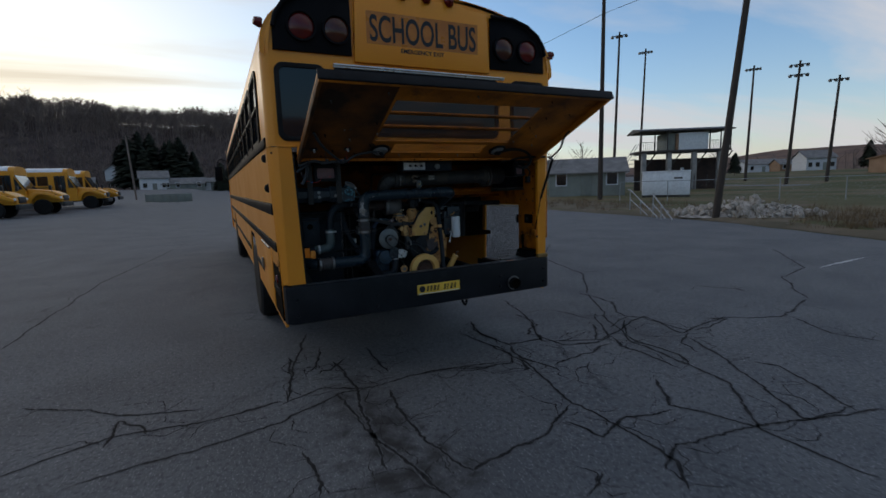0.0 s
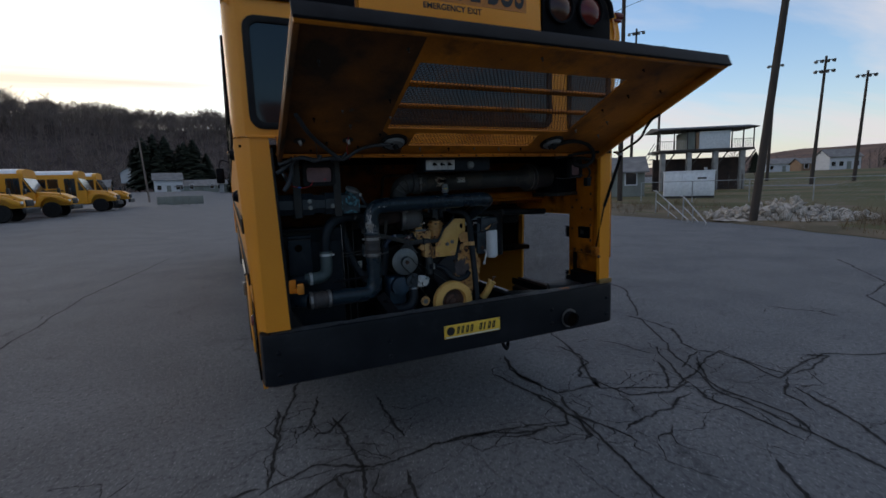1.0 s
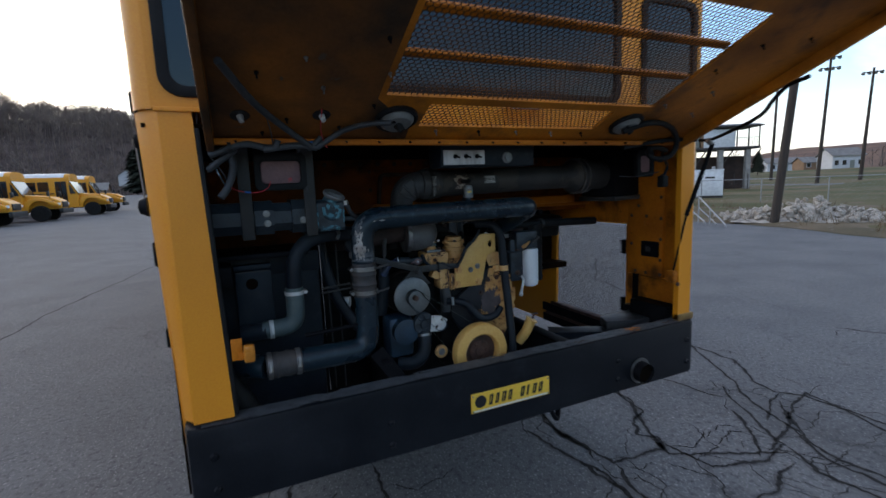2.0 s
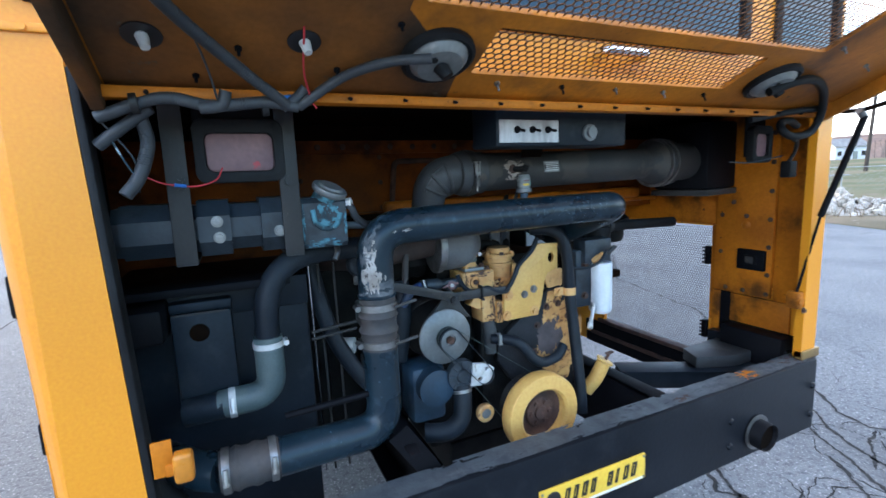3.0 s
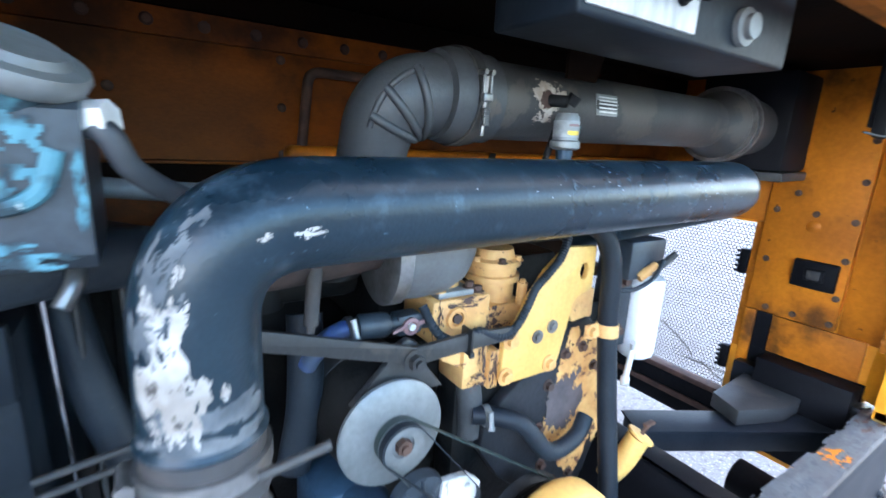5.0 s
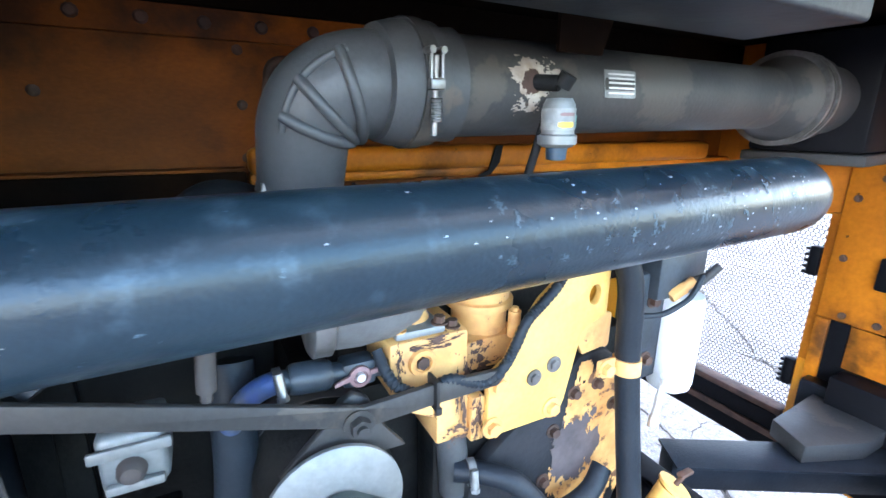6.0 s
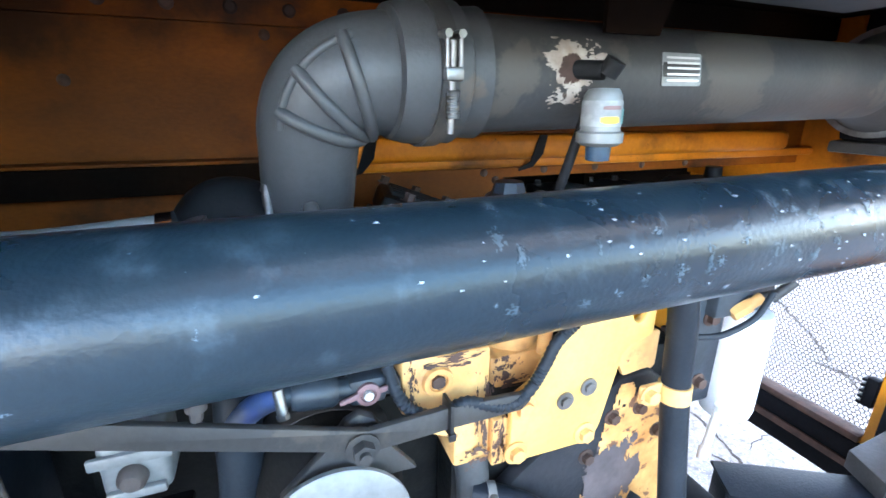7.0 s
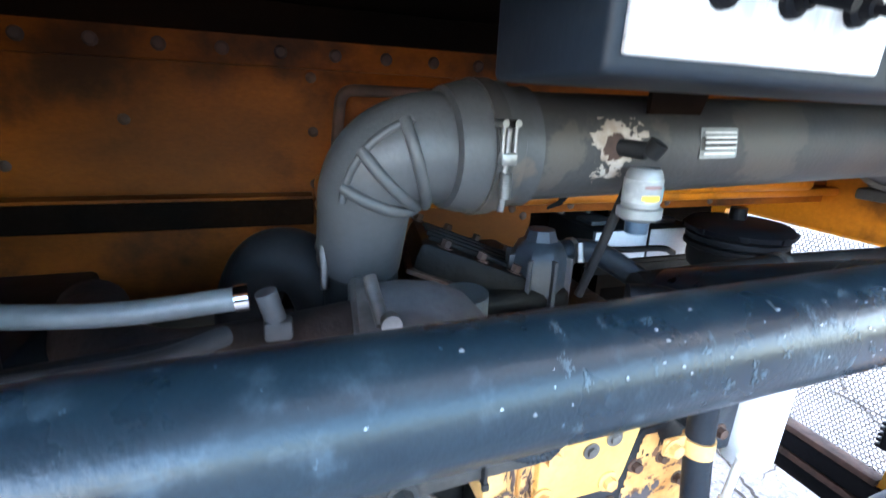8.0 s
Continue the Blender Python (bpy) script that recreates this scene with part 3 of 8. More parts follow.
# rounded corner strips from the rear wall into the sides
for s in (-1, 1):
    bm = bmesh.new()
    arc = [(1.203, 0.0), (1.222, 0.004), (1.240, 0.018), (1.254, 0.040), (1.262, 0.078)]
    zs = [1.955, 2.30, 2.60]
    grid = [[bm.verts.new((s * x, y, z)) for x, y in arc] for z in zs]
    for z in roof_z[1:-1]:
        k = section(z) - W
        grid.append([bm.verts.new((s * max(x + k, 0.02), y - 0.012, z)) for x, y in arc])
    for a, b in zip(grid, grid[1:]):
        for i in range(len(arc) - 1):
            bm.faces.new((a[i], a[i + 1], b[i + 1], b[i]))
    part("corner_post", bm, M["yellow"], bus)

# lower corner posts beside the engine opening: a flat face and a folded outer flank
OPEN_L, OPEN_R, OPEN_T = -1.058, 1.100, 1.90
for s, inner, lean in ((-1, 1.066, 0.032), (1, OPEN_R, 0.0)):
    poly = [(inner, 0.030), (inner, 0.0), (1.190, 0.0), (1.218, 0.014), (1.242, 0.048), (1.262, 0.095), (1.262, 0.13), (1.244, 0.13), (1.244, 0.10), (1.226, 0.058), (1.206, 0.030), (1.186, 0.018), (inner + 0.012, 0.018), (inner + 0.012, 0.030)]
    bm = bmesh.new()
    lo = [bm.verts.new((s * (x - flank(0.935) * (x > 1.2)), y, 0.935)) for x, y in poly]
    hi = [bm.verts.new((s * (x + lean * (x < 1.15)), y, 1.953)) for x, y in poly]
    for i in range(len(poly)):
        j = (i + 1) % len(poly)
        bm.faces.new((lo[i], lo[j], hi[j], hi[i]))
    bm.faces.new(lo)
    bm.faces.new(hi)
    post = part("corner_post", bm, M["yellow"], bus, sharp=20)
    seam = part("seam_strip", merge(box(min(s * inner, s * 1.20), max(s * inner, s * 1.20), -0.006, 0.004, 1.948, 1.962, 0.002), *[rod((s * (inner + 0.03 + 0.045 * i), -0.006, 1.955), (s * (inner + 0.03 + 0.045 * i), -0.010, 1.955), 0.006, seg=10) for i in range(3)]), M["yellow"], post)
    if s < 0:
        part("edge_seal", plate([(-1.066, 0.94), (-1.052, 0.94), (-1.082, 1.90), (-1.096, 1.90)], [], 0.05, lambda u, v, h: (u, h, v), 0.003), M["rubber"], post)
    if s > 0:
        br = part("latch_bracket", merge(box(1.065, 1.10, 0.005, 0.05, 1.135, 1.20, 0.005), rod((1.08, 0.0, 1.165), (1.08, 0.05, 1.165), 0.016)), M["orange"], post)
        part("bolt", bolt((1.09, -0.001, 1.13), (0, -1, 0)), M["rust"], br)
        part("bracket_foot", box(1.10, 1.215, -0.006, 0.03, 0.925, 0.962, 0.004), M["brass"], post)

# header with the sign between two black lamp panels
head = part("header_cap", plate([(-0.60, 2.575), (0.575, 2.575), (0.555, 3.045), (0.36, 3.06), (0.30, 3.085), (-0.30, 3.085), (-0.36, 3.06), (-0.58, 3.045)], [], 0.03, lambda u, v, h: rear(u, v, h), 0.006), M["yellow"], bus)
part("sign_panel", plate(rrect(-0.50, 0.46, 2.715, 2.95, 0.004), [], 0.002, lambda u, v, h: rear(u, v, 0.030 + h)), M["amber"], head, "orange reflective sign panel")
writing("lettering", "SCHOOL BUS", 0.195, 0.915, lambda u, v, h: rear(-0.475 + u, 2.733 + v, 0.0325 + h), M["ink"], head, 0.002, "black capital letters")
writing("lettering", "EMERGENCY EXIT", 0.033, 0.372, lambda u, v, h: rear(-0.228 + u, 2.668 + v, 0.0305 + h), M["ink"], head, 0.002, "small black capital letters")
for s, (a, b) in ((-1, (-1.175, -0.615)), (1, (0.59, 1.155))):
    pts = [(a, 2.615), (b, 2.615)]
    if s < 0:
        pts += [(b, 3.035), (-0.80, 3.045), (-0.98, 3.00), (-1.09, 2.93), (-1.15, 2.84), (-1.17, 2.76)]
    else:
        pts += [(1.15, 2.76), (1.13, 2.84), (1.07, 2.92), (0.96, 2.99), (0.80, 3.035), (a, 3.03)]
    pan = part("lamp_panel", plate(pts, [], 0.02, rear, 0.004), M["black"], bus, "black panel round the warning lamps")
    hood = [(p[0], p[1]) for p in pts[2:]]
    for x in ((-0.975, -0.726) if s < 0 else (0.72, 0.964)):
        lamp = part("warning_lamp", lathe([(0.105, 0.0), (0.105, 0.03), (0.092, 0.03), (0.086, 0.012)], (x, -0.02, 2.785), (0, -1, 0), 28), M["black"], pan)
        part("lens", lathe([(0.0, 0.036), (0.05, 0.031), (0.088, 0.014)], (x, -0.02, 2.785), (0, -1, 0), 24), M["red_lens"] if abs(x) > 0.8 else M["dark_lens"], lamp)
    part("hood", tube([Vector((p[0], -0.04, p[1])) for p in hood], 0.016, 8), M["black"], pan)
for x in (-0.2, 0.0, 0.2):
    lm = part("clearance_lamp", lathe([(0.0, 0.05), (0.02, 0.046), (0.036, 0.02), (0.042, 0.0)], (x, -0.03, 3.095), (0, -1, 0.25), 18), M["red_lens"], bus, "red clearance lamp")
for s in (-1, 1):
    part("clearance_lamp", merge(box(s * 1.215 - 0.02, s * 1.215 + 0.035 * s + 0.02, -0.01, 0.05, 2.755, 2.775, 0.006), lathe([(0.0, 0.055), (0.025, 0.05), (0.034, 0.02), (0.034, 0.0)], (s * 1.235, 0.02, 2.79), (s, -0.2, 0.2), 16)), M["red_lens"], bus, "red side clearance lamp")

# rear bumper: a deep channel with rounded ends
bm = bmesh.new()
out = [(-1.225, 0.42), (-1.225, 0.05), (-1.215, 0.0), (-1.17, -0.022), (0, -0.03), (1.17, -0.022), (1.215, 0.0), (1.225, 0.05), (1.225, 0.42)]
levels = [(0.632, 0.012), (0.640, 0.0), (0.905, 0.0), (0.921, 0.004), (0.926, 0.016), (0.926, 0.075), (0.918, 0.080), (0.650, 0.080)]
rows = []
for z, inset in levels:
    row = []
    for x, y in out:
        row.append(bm.verts.new((x - math.copysign(inset, x) if abs(x) > 1.2 else x, y + (inset if abs(x) < 1.222 else 0), z)))
    rows.append(row)
for a, b in zip(rows, rows[1:]):
    for i in range(len(out) - 1):
        bm.faces.new((a[i], a[i + 1], b[i + 1], b[i]))
bumper = part("rear_bumper", bm, M["bumper"], bus, "black steel rear bumper with scraped edge", sharp=30)
sign = part("name_plate", box(-0.172, 0.228, -0.037, -0.030, 0.734, 0.818, 0.002), M["label_y"], bumper, "yellow maker's plate with a blue lower line")
part("stripe", box(-0.168, 0.224, -0.0385, -0.036, 0.738, 0.744, 0.0), M["white"], sign)
part("emblem", lathe([(0.0, 0.003), (0.026, 0.002), (0.028, 0.0)], (-0.128, -0.0375, 0.78), (0, -1, 0), 20), M["ink"], sign)
for i, wd in enumerate((0.024, 0.022, 0.026, 0.024, 0.0, 0.026, 0.014, 0.026, 0.026)):
    if wd:
        x = -0.090 + i * 0.032
        part("bar", plate([(x, 0.758), (x + wd * 0.72, 0.758), (x + wd * 0.72 + 0.009, 0.802), (x + 0.009, 0.802)], [[(x + wd * 0.30, 0.766), (x + wd * 0.48, 0.766), (x + wd * 0.48 + 0.005, 0.794), (x + wd * 0.30 + 0.005, 0.794)]], 0.002, lambda u, v, h: (u, -0.0368 - h, v)), M["ink"], sign)
for x, z in ((-0.165, 0.81), (0.22, 0.81), (-0.165, 0.742), (0.22, 0.742)):
    part("rivet", rod((x, -0.037, z), (x, -0.040, z), 0.004, seg=10), M["steel"], sign)
for x, z in ((1.15, 0.82), (1.15, 0.70), (0.655, 0.80), (0.655, 0.705), (-0.52, 0.78), (-0.52, 0.69), (-1.14, 0.82), (-1.14, 0.70)):
    part("bolt", lathe([(0.0, 0.009), (0.009, 0.008), (0.013, 0.003), (0.014, 0.0)], (x, -0.025 if abs(x) < 1 else -0.022, z), (0, -1, 0), 14), M["bumper"], bumper)
exh = part("exhaust_outlet", lathe([(0.052, -0.25), (0.052, 0.042), (0.0505, 0.044), (0.048, 0.040), (0.0475, -0.2)], (0.80, -0.03, 0.722), (0, -1, -0.04), 28), M["black"], bus, "sooty black steel exhaust outlet")
part("ring", lathe([(0.053, 0.0), (0.066, 0.0), (0.066, 0.002), (0.053, 0.002)], (0.80, -0.03, 0.724), (0, -1, 0), 28), M["steel"], exh)
# added black disc near the mouth paints the dark of the open bore
part("dark_bore_plug", lathe([(0.0, 0.0), (0.0485, 0.0), (0.0485, 0.008), (0.0, 0.008)], (0.80, -0.050, 0.722), (0, -1, 0), 20), M["soot_and_shade"], exh)
part("tow_hook", tube(spline([(0.28, 0.03, 0.63), (0.28, 0.0, 0.60), (0.30, 0.0, 0.58), (0.33, 0.03, 0.61)]), 0.012, 8), M["black"], bus)

# ---------- the propped engine lid ----------
LA = math.atan(0.44)
CA, SA = math.cos(LA), math.sin(LA)


def lidp(u, v, h=0):
    """On the lid: u across, v from the hinge outwards, h below its inner face."""
    return (u, -v * CA - h * SA, 1.865 + v * SA - h * CA)


LID_L, LID_R, LID_V = -1.065, 1.06, 1.00
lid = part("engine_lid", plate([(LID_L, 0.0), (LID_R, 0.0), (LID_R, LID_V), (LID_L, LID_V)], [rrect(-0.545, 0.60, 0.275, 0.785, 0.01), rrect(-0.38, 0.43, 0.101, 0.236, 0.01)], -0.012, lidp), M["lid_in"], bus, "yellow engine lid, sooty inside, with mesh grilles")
# darker brown sheet over the left part of the lid's inner face
part("inner_sheet", plate([(LID_L + 0.024, 0.012), (-0.40, 0.012), (-0.41, 0.10), (-0.565, 0.255), (-0.565, LID_V - 0.03), (LID_L + 0.024, LID_V - 0.03)], [], 0.0006, lambda u, v, h: lidp(u, v, h + 0.0001)), M["lid_dark"], lid, "dark brown inner sheet on the left")
part("rim", merge(*[plate([(a, c), (b, c), (b, d), (a, d)], [], 0.045, lidp, 0.004) for a, b, c, d in ((LID_R - 0.022, LID_R, 0.0, LID_V), (LID_L, LID_R, LID_V - 0.022, LID_V))]), M["lid_in"], lid)
part("rim", plate([(LID_L, 0.0), (LID_L + 0.022, 0.0), (LID_L + 0.022, LID_V - 0.023), (LID_L, LID_V - 0.023)], [], 0.045, lidp, 0.004), M["lid_dark"], lid, "dark brown flange of the lid")
part("edge_seal", merge(plate([(LID_L - 0.006, LID_V - 0.002), (LID_R + 0.012, LID_V - 0.002), (LID_R + 0.012, LID_V + 0.016), (LID_L - 0.006, LID_V + 0.016)], [], 0.062, lambda u, v, h: lidp(u, v, h - 0.018), 0.006), plate([(LID_R, 0.05), (LID_R + 0.01, 0.05), (LID_R + 0.01, LID_V), (LID_R, LID_V)], [], 0.05, lambda u, v, h: lidp(u, v, h - 0.014), 0.003)), M["rubber"], lid)
part("hinge_ledge", merge(box(LID_L, LID_R - 0.05, -0.034, 0.004, 1.846, 1.866, 0.003), box(LID_L, LID_R - 0.05, -0.004, 0.05, 1.862, 1.872, 0.002)), M["orange"], lid, "orange ledge along the hinge")
for i in range(17):
    x = -0.98 + i * 0.118
    part("screw", rod((x, -0.032, 1.856), (x, -0.046, 1.853), 0.0045, 0.003, seg=8), M["black"], lid)
gr = part("grille", grille(-0.560, 0.615, 0.262, 0.795, 0.020, 0.0150, 0.86, 0.002, lambda u, v, h: lidp(u, v, -0.006 - h)), M["grille"], lid, "expanded metal mesh panel")
gr2 = part("grille", grille(-0.395, 0.445, 0.090, 0.248, 0.020, 0.0150, 0.86, 0.002, lambda u, v, h: lidp(u, v, -0.006 - h)), M["grille"], lid, "expanded metal mesh panel")
for v in (0.455, 0.625):
    part("cross_bar", plate([(-0.54, v - 0.014), (0.59, v - 0.014), (0.59, v + 0.014), (-0.54, v + 0.014)], [], 0.014, lambda u, q, h: lidp(u, q, h - 0.022), 0.003), M["orange"], lid)
rng = random.Random(4)
for u, v in ((-0.90, 0.05), (-0.83, 0.13), (-0.80, 0.42), (-0.74, 0.30), (-0.66, 0.09), (-0.60, 0.52), (-0.57, 0.22), (-0.56, 0.38), (-0.30, 0.075), (-0.12, 0.075), (0.05, 0.075), (0.22, 0.075), (0.38, 0.075), (0.64, 0.30), (0.66, 0.52), (0.72, 0.66), (0.80, 0.40), (0.90, 0.72), (0.86, 0.25), (-0.95, 0.75), (-0.62, 0.86), (0.0, 0.88), (0.62, 0.87), (-0.92, 0.35)):
    p, q = Vector(lidp(u, v, 0)), Vector(lidp(u, v, 0.012 + 0.012 * rng.random()))
    part("stud", merge(rod(p, p.lerp(q, 0.3), 0.0065, seg=6), rod(p, q, 0.0028, seg=8)), M["steel"] if rng.random() > 0.4 else M["black"], lid)
for u, v in ((-0.475, 0.150), (0.565, 0.155)):
    lamp = part("stop_lamp", lathe([(0.0, 0.026), (0.045, 0.024), (0.058, 0.012), (0.060, 0.0)], lidp(u, v, 0.004), Vector(lidp(0, 0, 1)) - Vector(lidp(0, 0, 0)), 28), M["pulley"], lid, "grey metal back of a round stop lamp")
    part("gasket", lathe([(0.058, 0.0), (0.074, 0.0), (0.074, 0.012), (0.066, 0.017), (0.058, 0.012)], lidp(u, v, 0), Vector(lidp(0, 0, 1)) - Vector(lidp(0, 0, 0)), 28), M["rubber"], lamp)
    part("plug", merge(rod(lidp(u, v, 0.026), lidp(u + 0.012, v, 0.05), 0.016, 0.012), rod(lidp(u - 0.02, v + 0.02, 0.024), lidp(u - 0.02, v + 0.02, 0.032), 0.007, seg=6)), M["rubber"], lamp)
for u, v in ((-0.964, 0.144), (-0.726, 0.158)):
    # the round hole is a black disc, its inner shade put into colour
    hl = part("lamp_socket", lathe([(0.028, 0.0), (0.028, 0.002), (0.0, 0.002)], lidp(u, v, 0.001), Vector(lidp(0, 0, 1)) - Vector(lidp(0, 0, 0)), 20), M["ink"], lid, "white bulb socket in a round hole")
    part("socket", rod(lidp(u, v, 0.003), lidp(u + 0.004, v, 0.024), 0.010, 0.007), M["zinc"], hl)

# prop rod and gas strut on the side of the lid
part("prop_rod", tube(spline([(1.215, -0.01, 1.872), (1.19, -0.09, 1.868), (1.12, -0.22, 1.885), (1.05, -0.36, 1.91), (1.00, -0.45, 1.935), (0.975, -0.50, 1.975), (0.955, -0.56, 2.015), (0.90, -0.66, 2.025)]), 0.008, 10), M["black"], lid, "bent black prop rod")
st = part("gas_strut", rod((1.200, -0.09, 1.845), (1.120, -0.018, 1.49), 0.011), M["black"], lid, "black gas strut")
part("piston", rod((1.120, -0.018, 1.49), (1.088, 0.030, 1.174), 0.005, seg=10), M["black"], st)
part("ball_joint", rod((1.205, -0.085, 1.845), (1.17, -0.085, 1.865), 0.013), M["steel"], st)

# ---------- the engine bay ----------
bay = part("bay_ceiling", plate([(-1.24, 0.03), (1.24, 0.03), (1.24, 1.02), (-1.24, 1.02)], [], 0.012, lambda u, v, h: (u, v, 1.905 + h)), M["soot_and_shade"], bus, "near-black sheet over the engine")
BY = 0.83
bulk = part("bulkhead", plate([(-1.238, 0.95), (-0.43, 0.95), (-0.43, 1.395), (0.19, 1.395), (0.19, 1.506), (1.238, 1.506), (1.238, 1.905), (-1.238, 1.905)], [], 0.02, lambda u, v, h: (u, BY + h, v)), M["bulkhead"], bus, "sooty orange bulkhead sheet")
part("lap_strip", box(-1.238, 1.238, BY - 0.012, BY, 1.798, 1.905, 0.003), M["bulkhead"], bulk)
part("top_strip", box(-1.238, 1.238, BY - 0.03, BY - 0.013, 1.848, 1.903, 0.002), M["soot_and_shade"], bulk, "near-black strip along the ceiling")
# near-black colour stands in for the deep shade low in the bay
part("lower_sheet", box(0.25, 1.238, 1.22, 1.26, 1.10, 1.50, 0.0), M["soot_and_shade"], bulk, "lower sheet with the bay's shade put into its black")
for i in range(20):
    x = -0.934 + i * 0.096
    part("rivet", lathe([(0.0, 0.007), (0.008, 0.005), (0.012, 0.0)], (x, BY - 0.012, 1.824), (0, -1, 0), 10), M["rust"], bulk)
for x, z in ((-0.307, 1.784), (-0.307, 1.685), (-0.307, 1.584), (-0.62, 1.70), (-0.80, 1.62), (0.17, 1.50), (0.14, 1.518), (0.30, 1.521), (0.45, 1.521), (0.6, 1.521), (0.75, 1.521)):
    part("rivet", lathe([(0.0, 0.006), (0.007, 0.004), (0.010, 0.0)], (x, BY, z), (0, -1, 0), 10), M["rust"], bulk)
part("rail", box(-1.238, -0.315, BY - 0.045, BY, 1.511, 1.562, 0.004), M["soot_and_shade"], bulk, "near-black angle rail")
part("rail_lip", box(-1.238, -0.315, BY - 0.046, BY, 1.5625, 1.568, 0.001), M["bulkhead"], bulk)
part("rail", merge(box(-0.31, 1.075, BY - 0.055, BY, 1.552, 1.606, 0.016, 3), box(-0.31, 1.238, BY - 0.040, BY, 1.533, 1.556, 0.008)), M["orange"], bulk, "orange pressed rail")
for x in (-0.14, 0.245):
    part("strap", plate([(x, 1.606), (x + 0.020, 1.606), (x + 0.012, 1.565), (x - 0.012, 1.537), (x - 0.048, 1.528), (x - 0.048, 1.534), (x - 0.020, 1.548)], [], 0.003, lambda u, v, h: (u, BY - 0.057 - h, v)), M["black"], bulk)
part("conduit", tube(rounded([(0.02, BY - 0.03, 1.765), (-0.255, BY - 0.03, 1.765), (-0.278, BY - 0.03, 1.56)], 0.03), 0.011, 12), M["rust"], bulk)
part("tunnel_side", merge(box(-0.62, -0.60, 1.06, 2.2, 0.7, 1.5, 0), box(0.60, 0.62, 1.06, 2.2, 0.7, 1.5, 0), box(-0.62, 0.62, 1.06, 2.2, 1.5, 1.52, 0)), M["soot_and_shade"], bus)

# right inner wall, mesh door and sill
rw = part("bay_wall", box(1.196, 1.236, 0.185, 0.44, 1.115, 1.905, 0.003), M["orange"], bus, "orange side sheet of the engine bay")
part("wall_strip", box(1.206, 1.236, 0.03, 0.18, 1.105, 1.905, 0.003), M["orange"], rw)
part("wall_post", box(1.190, 1.213, 0.404, 0.438, 0.855, 1.113, 0.003), M["orange"], rw)
part("lower_sheet", box(1.194, 1.206, 0.10, 0.352, 0.983, 1.112, 0.002), M["orange"], rw)
# no real depth here: black sheets carry the shade of the recess
part("recess", merge(box(1.198, 1.2035, 0.354, 0.402, 0.84, 1.113, 0.0), box(1.197, 1.2030, 0.08, 0.402, 0.66, 0.981, 0.0)), M["black"], rw, "flat black sheets painting a recess's shade by the lower sheet")
part("upper_sheet", box(1.206, 1.236, 0.445, 1.25, 1.422, 1.905, 0.003), M["orange"], rw)
for y, z in ((0.20, 1.82), (0.20, 1.70), (0.20, 1.58), (0.20, 1.46), (0.20, 1.34), (0.20, 1.22), (0.20, 1.135), (0.41, 1.47), (0.41, 1.30), (0.30, 1.135), (0.38, 1.135), (0.30, 1.47), (0.36, 1.53)):
    part("bolt", bolt((1.196, y, z), (-1, 0, 0), 0.007, 0.005), M["rust"], rw)
sw = part("latch", merge(box(1.178, 1.197, 0.205, 0.325, 1.235, 1.325, 0.006), box(1.170, 1.180, 0.235, 0.29, 1.262, 1.302, 0.004)), M["black"], rw, "black paddle latch")
part("paddle", box(1.166, 1.171, 0.246, 0.280, 1.268, 1.296, 0.002), M["duct"], sw)
part("dome_plug", lathe([(0.0, 0.008), (0.014, 0.006), (0.020, 0.0)], (1.196, 0.30, 1.43), (-1, 0, 0), 18), M["orange"], rw)
gm = part("side_grille", grille(MESH_Y[0], MESH_Y[1], MESH_Z[0], MESH_Z[1], 0.0136, 0.0118, 0.84, 0.002, lambda u, v, h: (1.236 + h, u, v)), M["side_mesh"], bus, "pale expanded metal grille in the side door")
part("frame", box(1.212, 1.240, 0.438, 0.468, 0.735, 1.420, 0.003), M["orange"], gm)
part("frame", box(1.188, 1.240, 0.468, 1.20, 0.746, 0.768, 0.003), M["rust"], gm, "grimy lower frame bar")
part("lower_lip", box(1.180, 1.203, 0.40, 1.25, 0.660, 0.684, 0.002), M["rust"], gm)
part("sill", merge(box(1.186, 1.203, 0.44, 1.3, 0.684, 0.746, 0.003), box(1.190, 1.203, 0.40, 1.3, 0.60, 0.660, 0.003)), M["black"], gm)
for z in (1.27, 0.90):
    part("hinge", merge(box(1.205, 1.235, 0.470, 0.50, z - 0.045, z + 0.045, 0.006), *[box(1.20, 1.23, 0.495, 0.507, z - 0.04 + 0.018 * i, z - 0.032 + 0.018 * i, 0.002) for i in range(5)]), M["black"], gm)
part("inner_wall", box(-1.236, -1.225, 0.08, 1.0, 0.65, 1.905, 0.0), M["soot_and_shade"], bus)

# chassis
ch = thing("chassis_frame", (0, 1.5, 0.6), "black steel frame rails and cross members behind the bumper", "frame")
part("frame_rail", merge(box(0.40, 0.475, 0.06, 4.5, 0.66, 0.672, 0.002), box(0.40, 0.412, 0.06, 4.5, 0.66, 0.90, 0.002), box(0.40, 0.475, 0.06, 4.5, 0.888, 0.90, 0.002)), M["black"], ch)
part("frame_rail", merge(box(-0.475, -0.40, 0.06, 4.5, 0.66, 0.672, 0.002), box(-0.412, -0.40, 0.06, 4.5, 0.66, 0.90, 0.002), box(-0.475, -0.40, 0.06, 4.5, 0.888, 0.90, 0.002)), M["black"], ch)
part("outrigger", box(-0.33, 0.33, -0.035, 0.035, 0.760, 0.835, 0.003, m=pose(0.885, 0.285, 0, 0, 0, -29)), M["hose"], ch)
part("outrigger_flange", box(-0.33, 0.33, -0.055, 0.055, 0.835, 0.843, 0.002, m=pose(0.885, 0.285, 0, 0, 0, -29)), M["hose"], ch)
